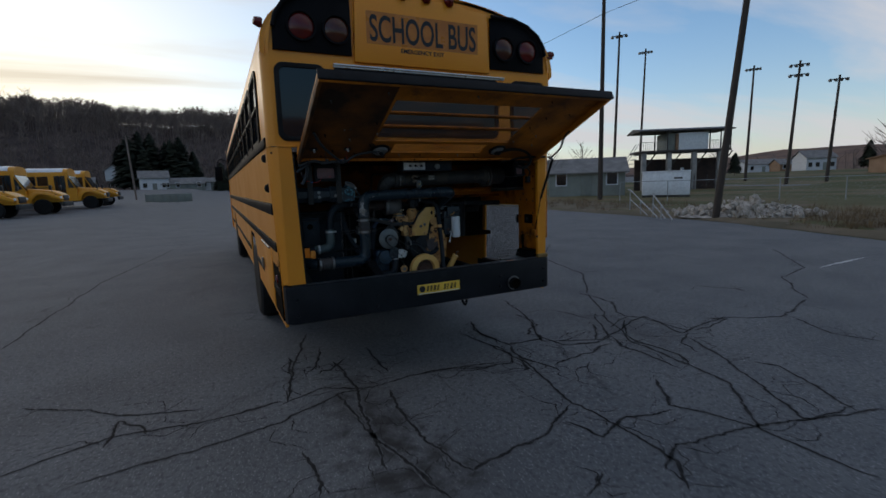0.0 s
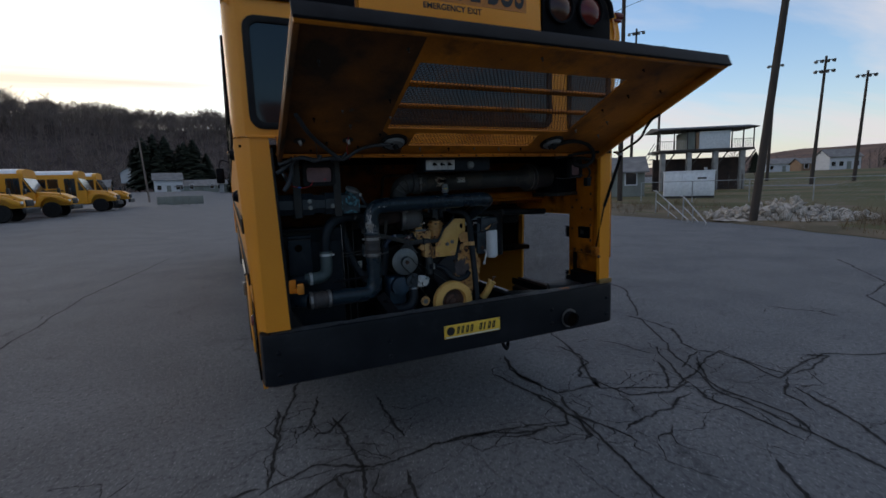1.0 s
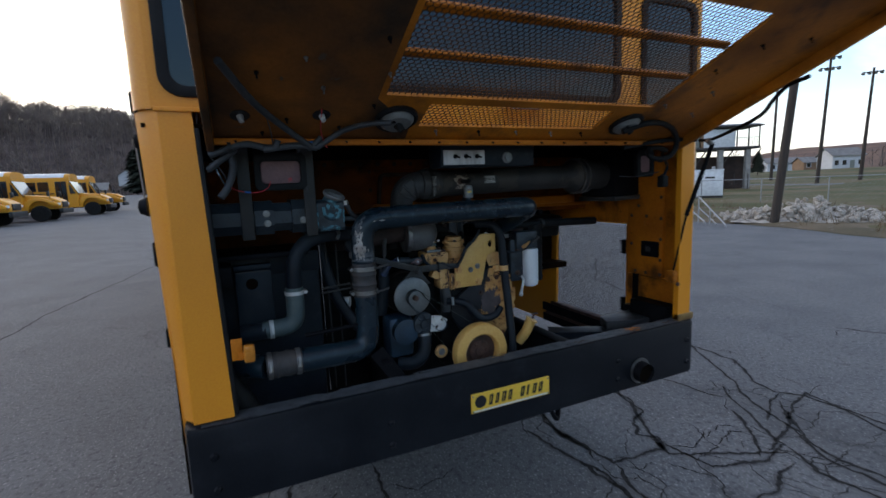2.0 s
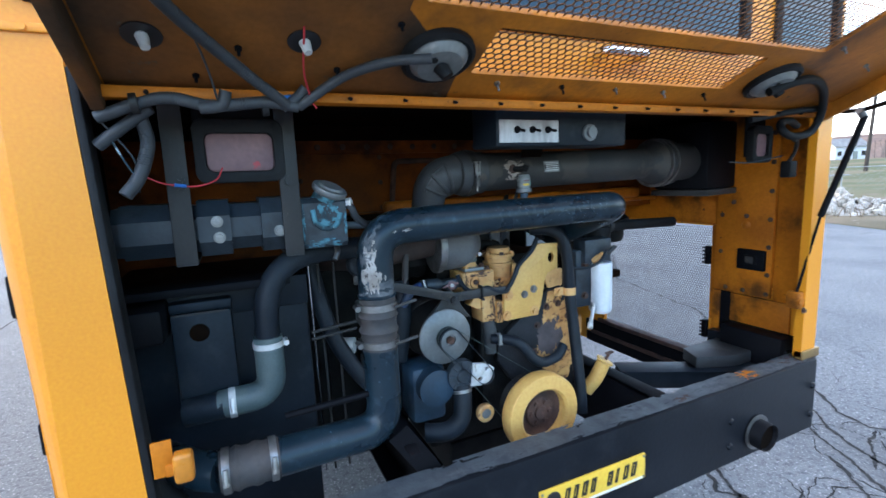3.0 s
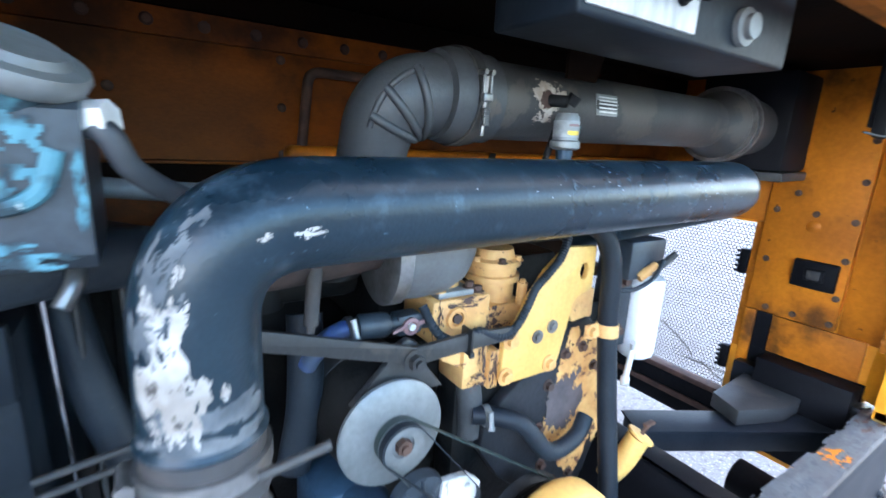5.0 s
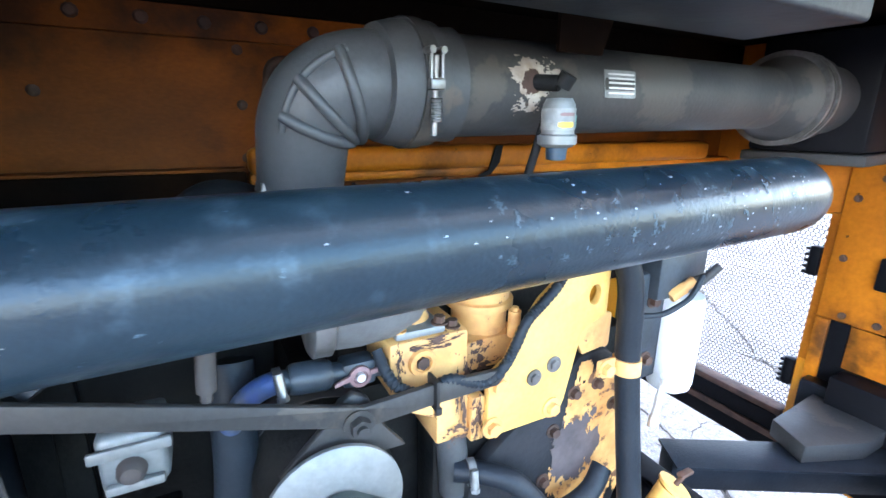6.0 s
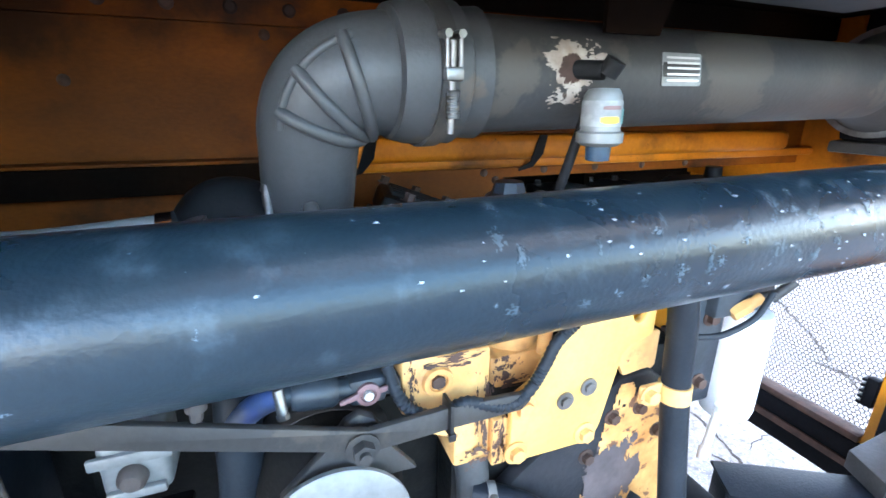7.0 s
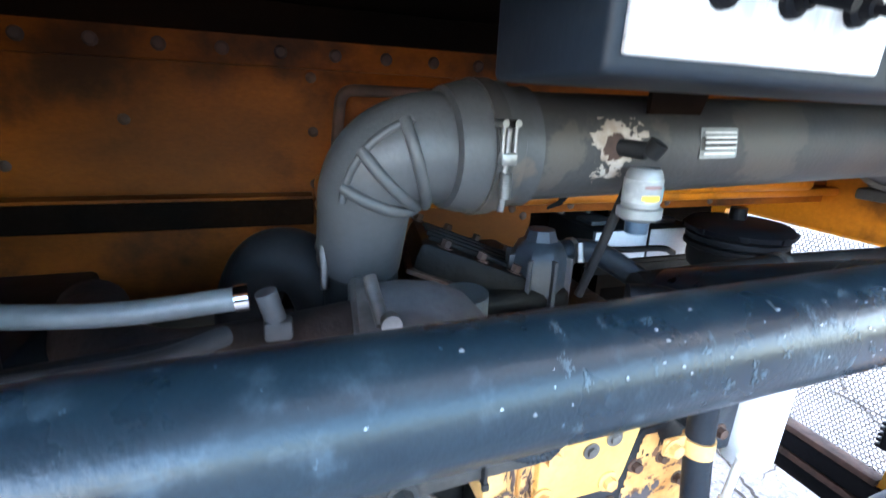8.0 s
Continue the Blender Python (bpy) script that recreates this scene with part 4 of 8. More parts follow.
part("gusset", plate([(0.860, 0.265), (0.905, 0.365), (1.20, 0.385), (1.20, 0.20), (1.02, 0.20)], [], 0.05, lambda u, v, h: (u, v, 0.845 + h), 0.004), M["duct"], ch, "dark grey folded gusset")
part("corner_plate", box(1.12, 1.20, 0.085, 0.345, 0.66, 0.978, 0.004), M["black"], ch)

# ---------- charge air pipe ----------
cp = thing("charge_air_pipe", (-0.53, 0.1, 1.0), "large blue-black charge air pipe with chipped paint", "pipe")
PR = 0.0442
VX, VY = -0.558, 0.103
main = rounded([(0.253, 0.44, 1.452), (0.253, 0.1121, 1.5837), (VX, 0.1005, 1.574), (VX, VY, 1.40)], [0.07, 0.145], 18)
part("upper_pipe", tube(main, PR, 96), M["pipe"], cp)
part("bead", lathe([(PR, -0.006), (PR + 0.004, 0.0), (PR, 0.006)], (VX, VY, 1.408), (0, 0, 1), 36), M["pipe"], cp)


def on_upright(u, v, h):
    """Round the upright stretch: u degrees from the rear, v height."""
    return (VX + (PR + h) * math.sin(radians(u)), VY - (PR + h) * math.cos(radians(u)), v)


def on_level(u, v, h):
    """Round the level stretch: u along the bus's width, v degrees from the rear upwards."""
    s = (u - VX) / (0.318 - VX)
    return (u, 0.1005 + 0.0125 * s - (PR + h) * math.cos(radians(v)), 1.574 + 0.0105 * s + (PR + h) * math.sin(radians(v)))


UP = list(reversed(main))
RUN = [0.0]
for a, b in zip(UP, UP[1:]):
    RUN.append(RUN[-1] + (b - a).length)


def on_bend(u, v, h):
    """On the bend: u degrees from the rear (minus is the outer side), v metres along from the boot."""
    k = max(0, min(len(UP) - 2, sum(1 for r in RUN if r <= v) - 1))
    f = (v - RUN[k]) / (RUN[k + 1] - RUN[k])
    c, d = UP[k].lerp(UP[k + 1], f), (UP[k + 1] - UP[k]).normalized()
    back = Vector((0, -1, 0))
    inner = (back - d * back.dot(d)).cross(d).normalized()
    inner = inner if inner.dot(Vector((1, 0, -1))) > 0 else -inner
    return c + (back * math.cos(radians(u)) + inner * math.sin(radians(u))) * (PR + h)


part("worn_patch", flake(-66, 4, 0.012, 0.125, 56, on_bend, 1, 0.34, 1.2), M["pipe_rust"], cp, "bare worn metal on the pipe")
part("worn_patch", flake(-120, 90, 0.0, 0.055, 52, on_bend, 5, 0.60, 1.5), M["pipe_dust"], cp, "grey dust along the joint")
part("worn_patch", flake(-80, -20, 0.08, 0.17, 44, on_bend, 11, 0.65, 1.4), M["pipe_dust"], cp)
for k, (a, b, c, d) in enumerate(((2, 14, 0.200, 0.228), (-4, 5, 0.176, 0.188), (-36, -26, 0.13, 0.142), (10, 20, 0.05, 0.066))):
    part("paint_chip", flake(a, b, c, d, 24, on_bend, 20 + k, 0.6, 1.4), M["pipe_rust"], cp)
for k, (a, b, c, d) in enumerate(((-30, -18, 1.10, 1.118), (10, 22, 1.18, 1.19), (-12, 0, 1.22, 1.235))):
    part("paint_chip", flake(a, b, c, d, 16, on_upright, 30 + k, 0.5), M["chip"], cp)
rg = random.Random(12)
for k in range(95):
    x = rg.choice((-0.2, -0.05, 0.02, 0.05, 0.12, 0.12, 0.2, 0.2)) + rg.gauss(0, 0.06)
    if -0.40 < x < 0.18:
        v, w = rg.uniform(-35, 75), rg.uniform(0.0005, 0.0014) * (1.6 if k % 13 == 0 else 1.0)
        part("paint_chip", flake(x - w * rg.uniform(1, 1.8), x + w * 1.4, v - w * 1000, v + w * 1000, 7, on_level, 40 + k, 0.45, 1.3), M["chip"], cp)
for k in range(60):
    x, v = rg.choice((-0.16, -0.05, 0.0, 0.06, 0.12, 0.18)) + rg.gauss(0, 0.045), rg.uniform(-15, 80)
    if -0.36 < x < 0.165:
        w, h = rg.uniform(0.0015, 0.006), rg.uniform(3, 10)
        part("scuff", flake(x - w, x + w, v - h, v + h, 16, on_level, 400 + k, 0.75, 2.0, 0.0003), M["scuff"], cp)
boot = part("boot", tube([(VX, VY, 1.405 - 0.0095 * i) for i in range(15)], lambda s: PR + 0.0012 + 0.0045 * max(0, math.sin(s / 0.019 * math.pi)) * (0.03 < s < 0.105), 36), M["boot"], cp, "brown rubber boot with ribs")
for z in (1.382, 1.288):
    part("clamp", clamp((VX, VY, z), (0, 0, 1), PR + 0.004, 0.016), M["steel"], boot)
    part("clamp_screw", rod((VX + 0.03, VY - 0.045, z), (VX + 0.085, VY - 0.05, z + 0.012), 0.0042, seg=10), M["duct"], boot)
low = rounded([(VX, VY, 1.275), (VX, VY - 0.006, 1.055), (-0.84, 0.085, 1.060)], [0.075], 12)
part("lower_pipe", tube(low, PR, 64), M["pipe"], cp)
boot2 = part("boot", tube([(-0.822 - 0.009 * i, 0.086, 1.060) for i in range(15)], lambda s: PR + 0.0012 + 0.0048 * max(0, math.sin(s / 0.020 * math.pi)) * (0.03 < s < 0.10), 36), M["boot"], cp, "brown rubber boot with ribs")
for x in (-0.835, -0.935):
    part("clamp", clamp((x, 0.086, 1.060), (1, 0, 0), PR + 0.004, 0.016), M["steel"], boot2)
part("end_pipe", tube([(-0.945, 0.086, 1.060), (-1.0, 0.12, 1.062), (-1.08, 0.2, 1.07)], PR - 0.002, 30), M["pipe"], cp)
part("support", merge(plate([(-0.56, 1.03), (-0.51, 1.06), (-0.43, 0.94), (-0.36, 0.80), (-0.43, 0.80), (-0.48, 0.91)], [], 0.006, lambda u, v, h: (u, 0.07 + h, v)), box(-0.52, -0.49, 0.02, 0.12, 1.00, 1.006, 0.001)), M["black"], cp, "folded black support strap")

# ---------- coolant tank ----------
ct = thing("coolant_tank", (-0.85, 0.2, 1.57), "dark header tank with pale blue coolant crust", "tank", move=(-0.022, 0.006, -0.037))


def octa(x0, x1, zc, hz, y0, y1, c=0.03):
    pts = [(y0 + c, zc + hz), (y0, zc + hz - c), (y0, zc - hz + c), (y0 + c, zc - hz), (y1, zc - hz), (y1, zc + hz)]
    bm = bmesh.new()
    a = [bm.verts.new((x0, y, z)) for y, z in pts]
    b = [bm.verts.new((x1, y, z)) for y, z in pts]
    for i in range(6):
        bm.faces.new((a[i], a[(i + 1) % 6], b[(i + 1) % 6], b[i]))
    bm.faces.new(a)
    bm.faces.new(b)
    return bevel(bm, 0.012, 4)


part("tank_body", octa(-1.075, -0.70, 1.636, 0.052, 0.142, 0.28), M["tank"], ct)
for x0, x1, h, y in ((-1.06, -0.955, 0.058, 0.132), (-0.915, -0.850, 0.062, 0.130), (-0.785, -0.715, 0.062, 0.128)):
    part("tank_lobe", octa(x0, x1, 1.636, h, y, 0.281, 0.034), M["tank"], ct)
part("filler_box", octa(-0.702, -0.592, 1.632, 0.060, 0.122, 0.27, 0.012), M["tank"], ct)
def on_filler(u, v, h):
    return (u, 0.1215 - h, v)


for k, (a, b, c, d, cut) in enumerate(((-0.704, -0.690, 1.580, 1.690, 0.3), (-0.695, -0.60, 1.574, 1.596, 0.4), (-0.672, -0.605, 1.606, 1.690, 0.75), (-0.60, -0.592, 1.60, 1.66, 0.4))):
    part("crust", flake(a, b, c, d, 34, on_filler, 60 + k, cut, 1.3, 0.0025), M["crust"], ct, "pale blue dried coolant")
part("crust", tube(spline([(-0.672, 0.119, 1.665), (-0.665, 0.118, 1.632), (-0.64, 0.118, 1.618), (-0.617, 0.118, 1.628), (-0.607, 0.119, 1.655)]), 0.006, 8), M["crust"], ct, "pale blue dried coolant")
part("crust", flake(-0.728, -0.712, 1.575, 1.66, 24, lambda u, v, h: (u, 0.1275 - h, v), 70, 0.5, 1.2, 0.002), M["crust"], ct)
neck = part("filler_neck", rod((-0.640, 0.165, 1.672), (-0.622, 0.135, 1.712), 0.034, 0.031, 24), M["crust"], ct)
part("cap", lathe([(0.0, 0.024), (0.027, 0.023), (0.031, 0.018), (0.041, 0.017), (0.043, 0.012), (0.041, 0.004), (0.036, 0.0), (0.031, 0.0)], (-0.628, 0.144, 1.700), (0.32, -0.35, 0.88), 28), M["pulley"], ct, "metal pressure cap")
part("vent_tube", tube(spline([(-0.592, 0.14, 1.672), (-0.578, 0.13, 1.665), (-0.565, 0.14, 1.64), (-0.53, 0.17, 1.615), (-0.48, 0.20, 1.600), (-0.44, 0.23, 1.590), (-0.40, 0.27, 1.585)]), 0.009, 12), M["loom"], ct)
part("vent_nut", rod((-0.592, 0.14, 1.674), (-0.575, 0.131, 1.676), 0.013, seg=6), M["zinc"], ct)
for x0, x1 in ((-0.962, -0.920), (-0.740, -0.698)):
    s = part("strap", merge(box(x0, x1, 0.112, 0.120, 1.565, 1.93, 0.002), box(x0, x1, 0.112, 0.27, 1.562, 1.570, 0.002)), M["strap"], ct, "black steel strap")
    part("bolt", bolt(((x0 + x1) / 2, 0.112, 1.735), (0, -1, 0), 0.0115, 0.009), M["strap"], s)
for x, z in ((-0.876, 1.652), (-0.874, 1.617), (-0.748, 1.622)):
    part("bolt", merge(lathe([(0.0, 0.002), (0.0115, 0.002), (0.0125, 0.0)], (x, 0.128, z), (0, -1, 0), 20), bolt((x, 0.126, z), (0, -1, 0), 0.0085, 0.013)), M["steel"], ct)
part("petcock", tube(spline([(-0.61, 0.2, 1.575), (-0.61, 0.17, 1.555), (-0.62, 0.16, 1.535)]), 0.007, 10), M["steel"], ct)

# faded lamp backs under the ceiling
for x0, x1, z0, z1, y in ((-0.905, -0.768, 1.722, 1.803, 0.135), (0.948, 1.022, 1.722, 1.806, 0.14)):
    tl = thing("tail_lamp", (x0, y, z0), "faded red tail lamp back in a black rubber frame", "lamp")
    part("bezel", plate(rrect(x0 - 0.022, x1 + 0.022, z0 - 0.024, z1 + 0.03, 0.022), [rrect(x0, x1, z0, z1, 0.016)], 0.03, lambda u, v, h: (u, y - h + 0.01, v), 0.004), M["rubber"], tl)
    part("lamp_back", plate(rrect(x0, x1, z0, z1, 0.016), [], 0.008, lambda u, v, h: (u, y - h, v), 0.003), M["dull_red"], tl)
    part("hanger", merge(box(x0 - 0.02, x1 + 0.02, y + 0.011, y + 0.02, z0, 1.90, 0.002)), M["black"], tl)

# ---------- radiator side: box, shroud, hoses ----------
rd = thing("radiator", (-0.85, 0.5, 0.7), "blue-grey radiator shroud with a cover box", "radiator", move=(0, 0, -0.012))
part("shroud", merge(box(-1.20, -0.70, 0.30, 0.90, 0.75, 1.44, 0.01), box(-1.20, -0.70, 0.285, 0.30, 1.38, 1.46, 0.004)), M["radiator"], rd)
part("cover", merge(box(-1.025, -0.892, 0.235, 0.30, 1.17, 1.405, 0.006), box(-1.028, -0.889, 0.245, 0.30, 1.405, 1.43, 0.006)), M["radiator"], rd)
# hole and slot are dark pieces on the cover, their shade put into colour
part("hole", lathe([(0.0, 0.0), (0.0205, 0.0), (0.022, 0.003), (0.019, 0.004)], (-0.966, 0.2355, 1.357), (0, -1, 0), 24), M["soot_and_shade"], rd)
part("slot", box(-1.02, -0.90, 0.2335, 0.236, 1.401, 1.406, 0.0), M["ink"], rd)
part("ledge", merge(box(-1.21, -1.03, 0.16, 0.30, 1.36, 1.44, 0.01), box(-1.21, -0.75, 0.20, 0.30, 1.455, 1.475, 0.004)), M["black"], rd)
part("duct_hose", tube(spline([(-1.17, 0.16, 1.40), (-1.16, 0.13, 1.25), (-1.12, 0.12, 1.10), (-1.05, 0.14, 0.95), (-0.98, 0.16, 0.80)]), 0.045, 20, ripple=0.003, pitch=0.02), M["rubber"], rd)
for x, mt in ((-0.672, "chrome"), (-0.645, "duct"), (-0.60, "duct")):
    part("stay_rod", rod((x, 0.40, 0.8), (x - 0.012, 0.36, 1.47), 0.0035, seg=10), M[mt], rd)
for z in (1.295, 1.275):
    part("bleed_pipe", rod((-0.70, 0.28, z), (-0.57, 0.30, z + 0.005), 0.0045), M["duct"], rd)
part("sensor", merge(rod((-0.60, 0.40, 1.20), (-0.56, 0.38, 1.20), 0.024), rod((-0.585, 0.39, 1.20), (-0.575, 0.38, 1.17), 0.015)), M["zinc"], rd)
part("brace_rod", rod((-0.80, 0.10, 1.16), (-0.55, 0.09, 1.175), 0.008), M["black"], rd)

hz = thing("coolant_hose", (-0.8, 0.22, 1.17), "dark coolant hose joined to a grey-green silicone elbow", "hose", move=(-0.026, 0.018, -0.008))
part("upper_hose", tube(spline([(-0.44, 0.30, 1.505), (-0.54, 0.26, 1.515), (-0.64, 0.225, 1.520), (-0.715, 0.205, 1.505), (-0.765, 0.195, 1.46), (-0.785, 0.19, 1.40), (-0.790, 0.19, 1.31)]), 0.0295, 24), M["hose"], hz)
part("elbow", tube(rounded([(-0.790, 0.19, 1.325), (-0.790, 0.19, 1.175), (-0.915, 0.205, 1.165)], 0.06), 0.035, 24), M["silicone"], hz)
part("clamp", clamp((-0.790, 0.19, 1.305), (0, 0, -1), 0.0355, 0.014), M["zinc"], hz)
part("clamp", clamp((-0.885, 0.20, 1.167), (1, 0, 0), 0.0355, 0.016), M["zinc"], hz)
part("spigot", rod((-0.90, 0.20, 1.165), (-0.99, 0.22, 1.158), 0.033, 0.036, 22), M["radiator"], hz)
hb = thing("heater_hose", (-0.6, 0.4, 1.0), "black heater hose behind the pipe", "hose", move=(-0.012, 0, -0.01))
part("hose_run", tube(spline([(-0.66, 0.40, 1.50), (-0.655, 0.39, 1.42), (-0.62, 0.37, 1.26), (-0.55, 0.34, 1.12), (-0.46, 0.31, 1.02)]), 0.024, 20), M["hose"], hb)
part("hose_run", tube(spline([(-0.53, 0.34, 1.50), (-0.55, 0.33, 1.46), (-0.53, 0.32, 1.43)]), 0.018, 16), M["hose"], hb)

# ---------- wiring ----------
wr = thing("wiring_harness", (-1.0, 0, 1.8), "grey corrugated wiring loom with loose red wires", "wiring", move=(-0.03, 0.01, -0.015))
for pts, r in (([(-1.03, -0.02, 1.83), (-0.93, -0.04, 1.862), (-0.85, -0.045, 1.850), (-0.76, -0.05, 1.858), (-0.70, -0.055, 1.850)], 0.0104),
               ([(-0.70, -0.055, 1.850), (-0.62, -0.10, 1.90), (-0.55, -0.17, 1.915), (-0.485, -0.21, 1.915)], 0.0089),
               ([(-0.72, -0.055, 1.853), (-0.80, -0.12, 1.90), (-0.90, -0.26, 1.955), (-0.98, -0.42, 2.02)], 0.0096),
               ([(-0.87, -0.05, 1.845), (-0.835, -0.055, 1.85), (-0.825, -0.06, 1.875)], 0.0104),
               ([(-0.73, -0.05, 1.848), (-0.70, -0.055, 1.868), (-0.685, -0.06, 1.885)], 0.0096),
               ([(-0.97, 0.0, 1.84), (-0.965, 0.02, 1.79), (-0.985, 0.02, 1.73), (-1.01, 0.01, 1.695)], 0.0118),
               ([(-0.95, -0.01, 1.85), (-1.00, 0.0, 1.815), (-1.04, 0.01, 1.785)], 0.0104)):
    part("loom", tube(spline(pts, 6), r, 14, ripple=0.0008, pitch=0.0045), M["loom"], wr)
for pts, mt in (([(-0.70, -0.19, 1.955), (-0.695, -0.12, 1.90), (-0.675, -0.06, 1.862)], "red_wire"), ([(-0.71, -0.05, 1.868), (-0.68, -0.055, 1.862), (-0.665, -0.05, 1.85)], "red_wire"),
                ([(-0.99, 0.04, 1.735), (-0.95, 0.06, 1.715), (-0.90, 0.075, 1.708), (-0.86, 0.09, 1.72), (-0.845, 0.10, 1.745)], "red_wire"), ([(-0.935, 0.064, 1.712), (-0.915, 0.070, 1.709)], "blue_wire"),
                ([(-0.87, -0.2, 1.95), (-0.85, -0.12, 1.90), (-0.84, -0.06, 1.86)], "loom"), ([(-1.02, 0.0, 1.80), (-1.0, 0.01, 1.75), (-0.985, 0.02, 1.72)], "crust"), ([(-1.03, -0.01, 1.83), (-0.99, 0.02, 1.76), (-0.99, 0.03, 1.70)], "loom")):
    part("wire", tube(spline(pts, 6), 0.0019 if mt != "blue_wire" else 0.0035, 8), M[mt], wr)
part("splice", rod((-0.725, -0.05, 1.866), (-0.695, -0.055, 1.868), 0.006, seg=10), M["blue_wire"], wr)
for x in (-0.97, -0.76):
    part("tie", lathe([(0.016, -0.006), (0.018, -0.006), (0.018, 0.006), (0.016, 0.006)], (x, -0.035, 1.853), (1, 0, 0.1), 16), M["ink"], wr)
part("loom", tube(spline([(0.565, -0.165, 1.905), (0.66, -0.19, 1.935), (0.78, -0.17, 1.945), (0.90, -0.13, 1.930), (0.985, -0.09, 1.890), (1.005, -0.07, 1.845), (0.975, -0.06, 1.805), (0.905, -0.05, 1.795), (0.865, -0.04, 1.812), (0.885, -0.02, 1.842), (0.95, -0.01, 1.852), (1.05, 0.02, 1.84)], 6), 0.0125, 14), M["rubber"], wr)
part("loom", tube(spline([(0.90, -0.045, 1.80), (0.95, -0.03, 1.785), (1.02, 0.0, 1.79), (1.07, 0.03, 1.75), (1.06, 0.05, 1.70)], 6), 0.007, 10), M["rubber"], wr)
part("plug", box(1.035, 1.075, 0.02, 0.06, 1.655, 1.715, 0.006), M["rubber"], wr)
part("loom", tube(spline([(0.72, -0.02, 1.85), (0.85, -0.04, 1.87), (1.0, -0.06, 1.885), (1.20, -0.03, 1.888)], 6), 0.010, 12), M["rubber"], wr)
part("wire", tube(spline([(0.84, 0.12, 1.72), (0.93, 0.10, 1.715), (1.05, 0.06, 1.735)], 6), 0.0025, 6), M["loom"], wr)
am = thing("marker_lamp", (-1.0, 0.0, 1.1), "amber plastic block on an orange bracket", "lamp")
part("bracket", merge(box(-1.056, -1.02, 0.0, 0.006, 1.13, 1.205, 0.002), box(-1.035, -0.985, -0.004, 0.004, 1.13, 1.155, 0.002)), M["orange"], am)
part("block", box(-1.018, -0.983, -0.035, -0.004, 1.125, 1.185, 0.008, 3), M["amber"], am)

# ---------- air intake ----------
ai = thing("air_intake", (-0.1, 0.372, 1.703), "dusty grey air intake duct with a ribbed rubber elbow", "intake duct")
ai.rotation_euler = (0, radians(-0.9), radians(4.5))
DR, DY, DZ = 0.0625, 0.372, 1.703
part("duct", tube([(-0.115 + 0.01 * i, DY, DZ) for i in range(5)] + [(0.1 * i, DY, DZ) for i in range(0, 8)], DR, 40), M["duct"], ai)
part("cone", lathe([(DR, 0.0), (DR + 0.004, 0.02), (DR + 0.028, 0.075), (DR + 0.034, 0.10), (DR + 0.034, 0.16), (DR + 0.02, 0.17)], (0.695, DY, DZ), (1, 0, 0), 36), M["duct"], ai)
for x in (0.775, 0.81):
    part("band", lathe([(DR + 0.034, -0.005), (DR + 0.039, -0.005), (DR + 0.039, 0.005), (DR + 0.034, 0.005)], (x, DY, DZ), (1, 0, 0), 36), M["steel"], ai)
part("neck", rod((0.85, DY, DZ), (1.0, DY, DZ), DR + 0.018, seg=32), M["duct"], ai)
ab = part("air_box", box(0.985, 1.20, 0.26, 0.52, 1.578, 1.865, 0.012), M["black"], ai, "black air cleaner box")
part("rim", box(0.975, 1.206, 0.25, 0.53, 1.55, 1.577, 0.006), M["duct"], ab)
el_path = rounded([(-0.105, DY, DZ), (-0.276, DY + 0.018, DZ - 0.002), (-0.281, DY + 0.066, 1.562)], [0.118], 22)
elbow = part("rubber_elbow", tube(el_path, lambda s: DR + 0.006 - 0.017 * min(1.0, s / 0.24), 44), M["elbow"], ai, "ribbed grey rubber elbow")


def on_elbow(k, deg, lift):
    """On the elbow at step k of its path: deg from the rear towards the outside of the bend."""
    d = (el_path[k + 1] - el_path[k - 1]).normalized()
    rear = Vector((0, -1, 0))
    rear = (rear - d * rear.dot(d)).normalized()
    out = d.cross(rear)
    out = out if out.dot(Vector((-1, 0, 1))) > 0 else -out
    run = sum((q - p).length for p, q in zip(el_path[:k], el_path[1:k + 1]))
    return el_path[k] + (rear * math.cos(radians(deg)) + out * math.sin(radians(deg))) * (DR + 0.006 - 0.017 * min(1.0, run / 0.24) + lift)


for k in (6, 12, 17):
    part("rib", tube([on_elbow(k, 42 - 5 * i, 0.0008) for i in range(27)], 0.0066, 12, True), M["elbow"], elbow)
part("long_rib", tube([on_elbow(k, 40, -0.0004) for k in range(5, 20)], 0.0046, 10, True), M["elbow"], elbow)
part("cuff", lathe([(DR + 0.003, -0.05), (DR + 0.0085, -0.030), (DR + 0.010, 0.016), (DR + 0.004, 0.020)], (-0.154, DY, DZ), (1, 0, 0), 40), M["elbow"], elbow)
part("turbo_tube", tube([el_path[-1] + Vector((0, 0, 0.03)), el_path[-1] + Vector((0.004, 0, -0.12))], DR - 0.015, 30), M["rubber"], ai)
foot = part("foot_clamp", lathe([(DR - 0.012, -0.006), (DR - 0.0095, -0.006), (DR - 0.0095, 0.006), (DR - 0.012, 0.006)], el_path[-1] + Vector((0, 0, 0.010)), (0.28, 0, 1), 36), M["elbow"], ai)
part("clamp_screw", merge(rod(el_path[-1] + Vector((-0.046, -0.026, 0.030)), el_path[-1] + Vector((-0.048, -0.028, -0.022)), 0.0048, seg=10), box(-0.005, 0.005, -0.004, 0.004, -0.010, 0.010, 0.002, m=Matrix.Translation(el_path[-1] + Vector((-0.046, -0.026, 0.014))))), M["steel"], foot)
lt = part("band_clamp", lathe([(DR + 0.010, -0.009), (DR + 0.0125, -0.009), (DR + 0.0125, 0.009), (DR + 0.010, 0.009)], (-0.163, DY, DZ), (1, 0, 0), 40), M["duct"], ai, "band clamp with spring bolt")
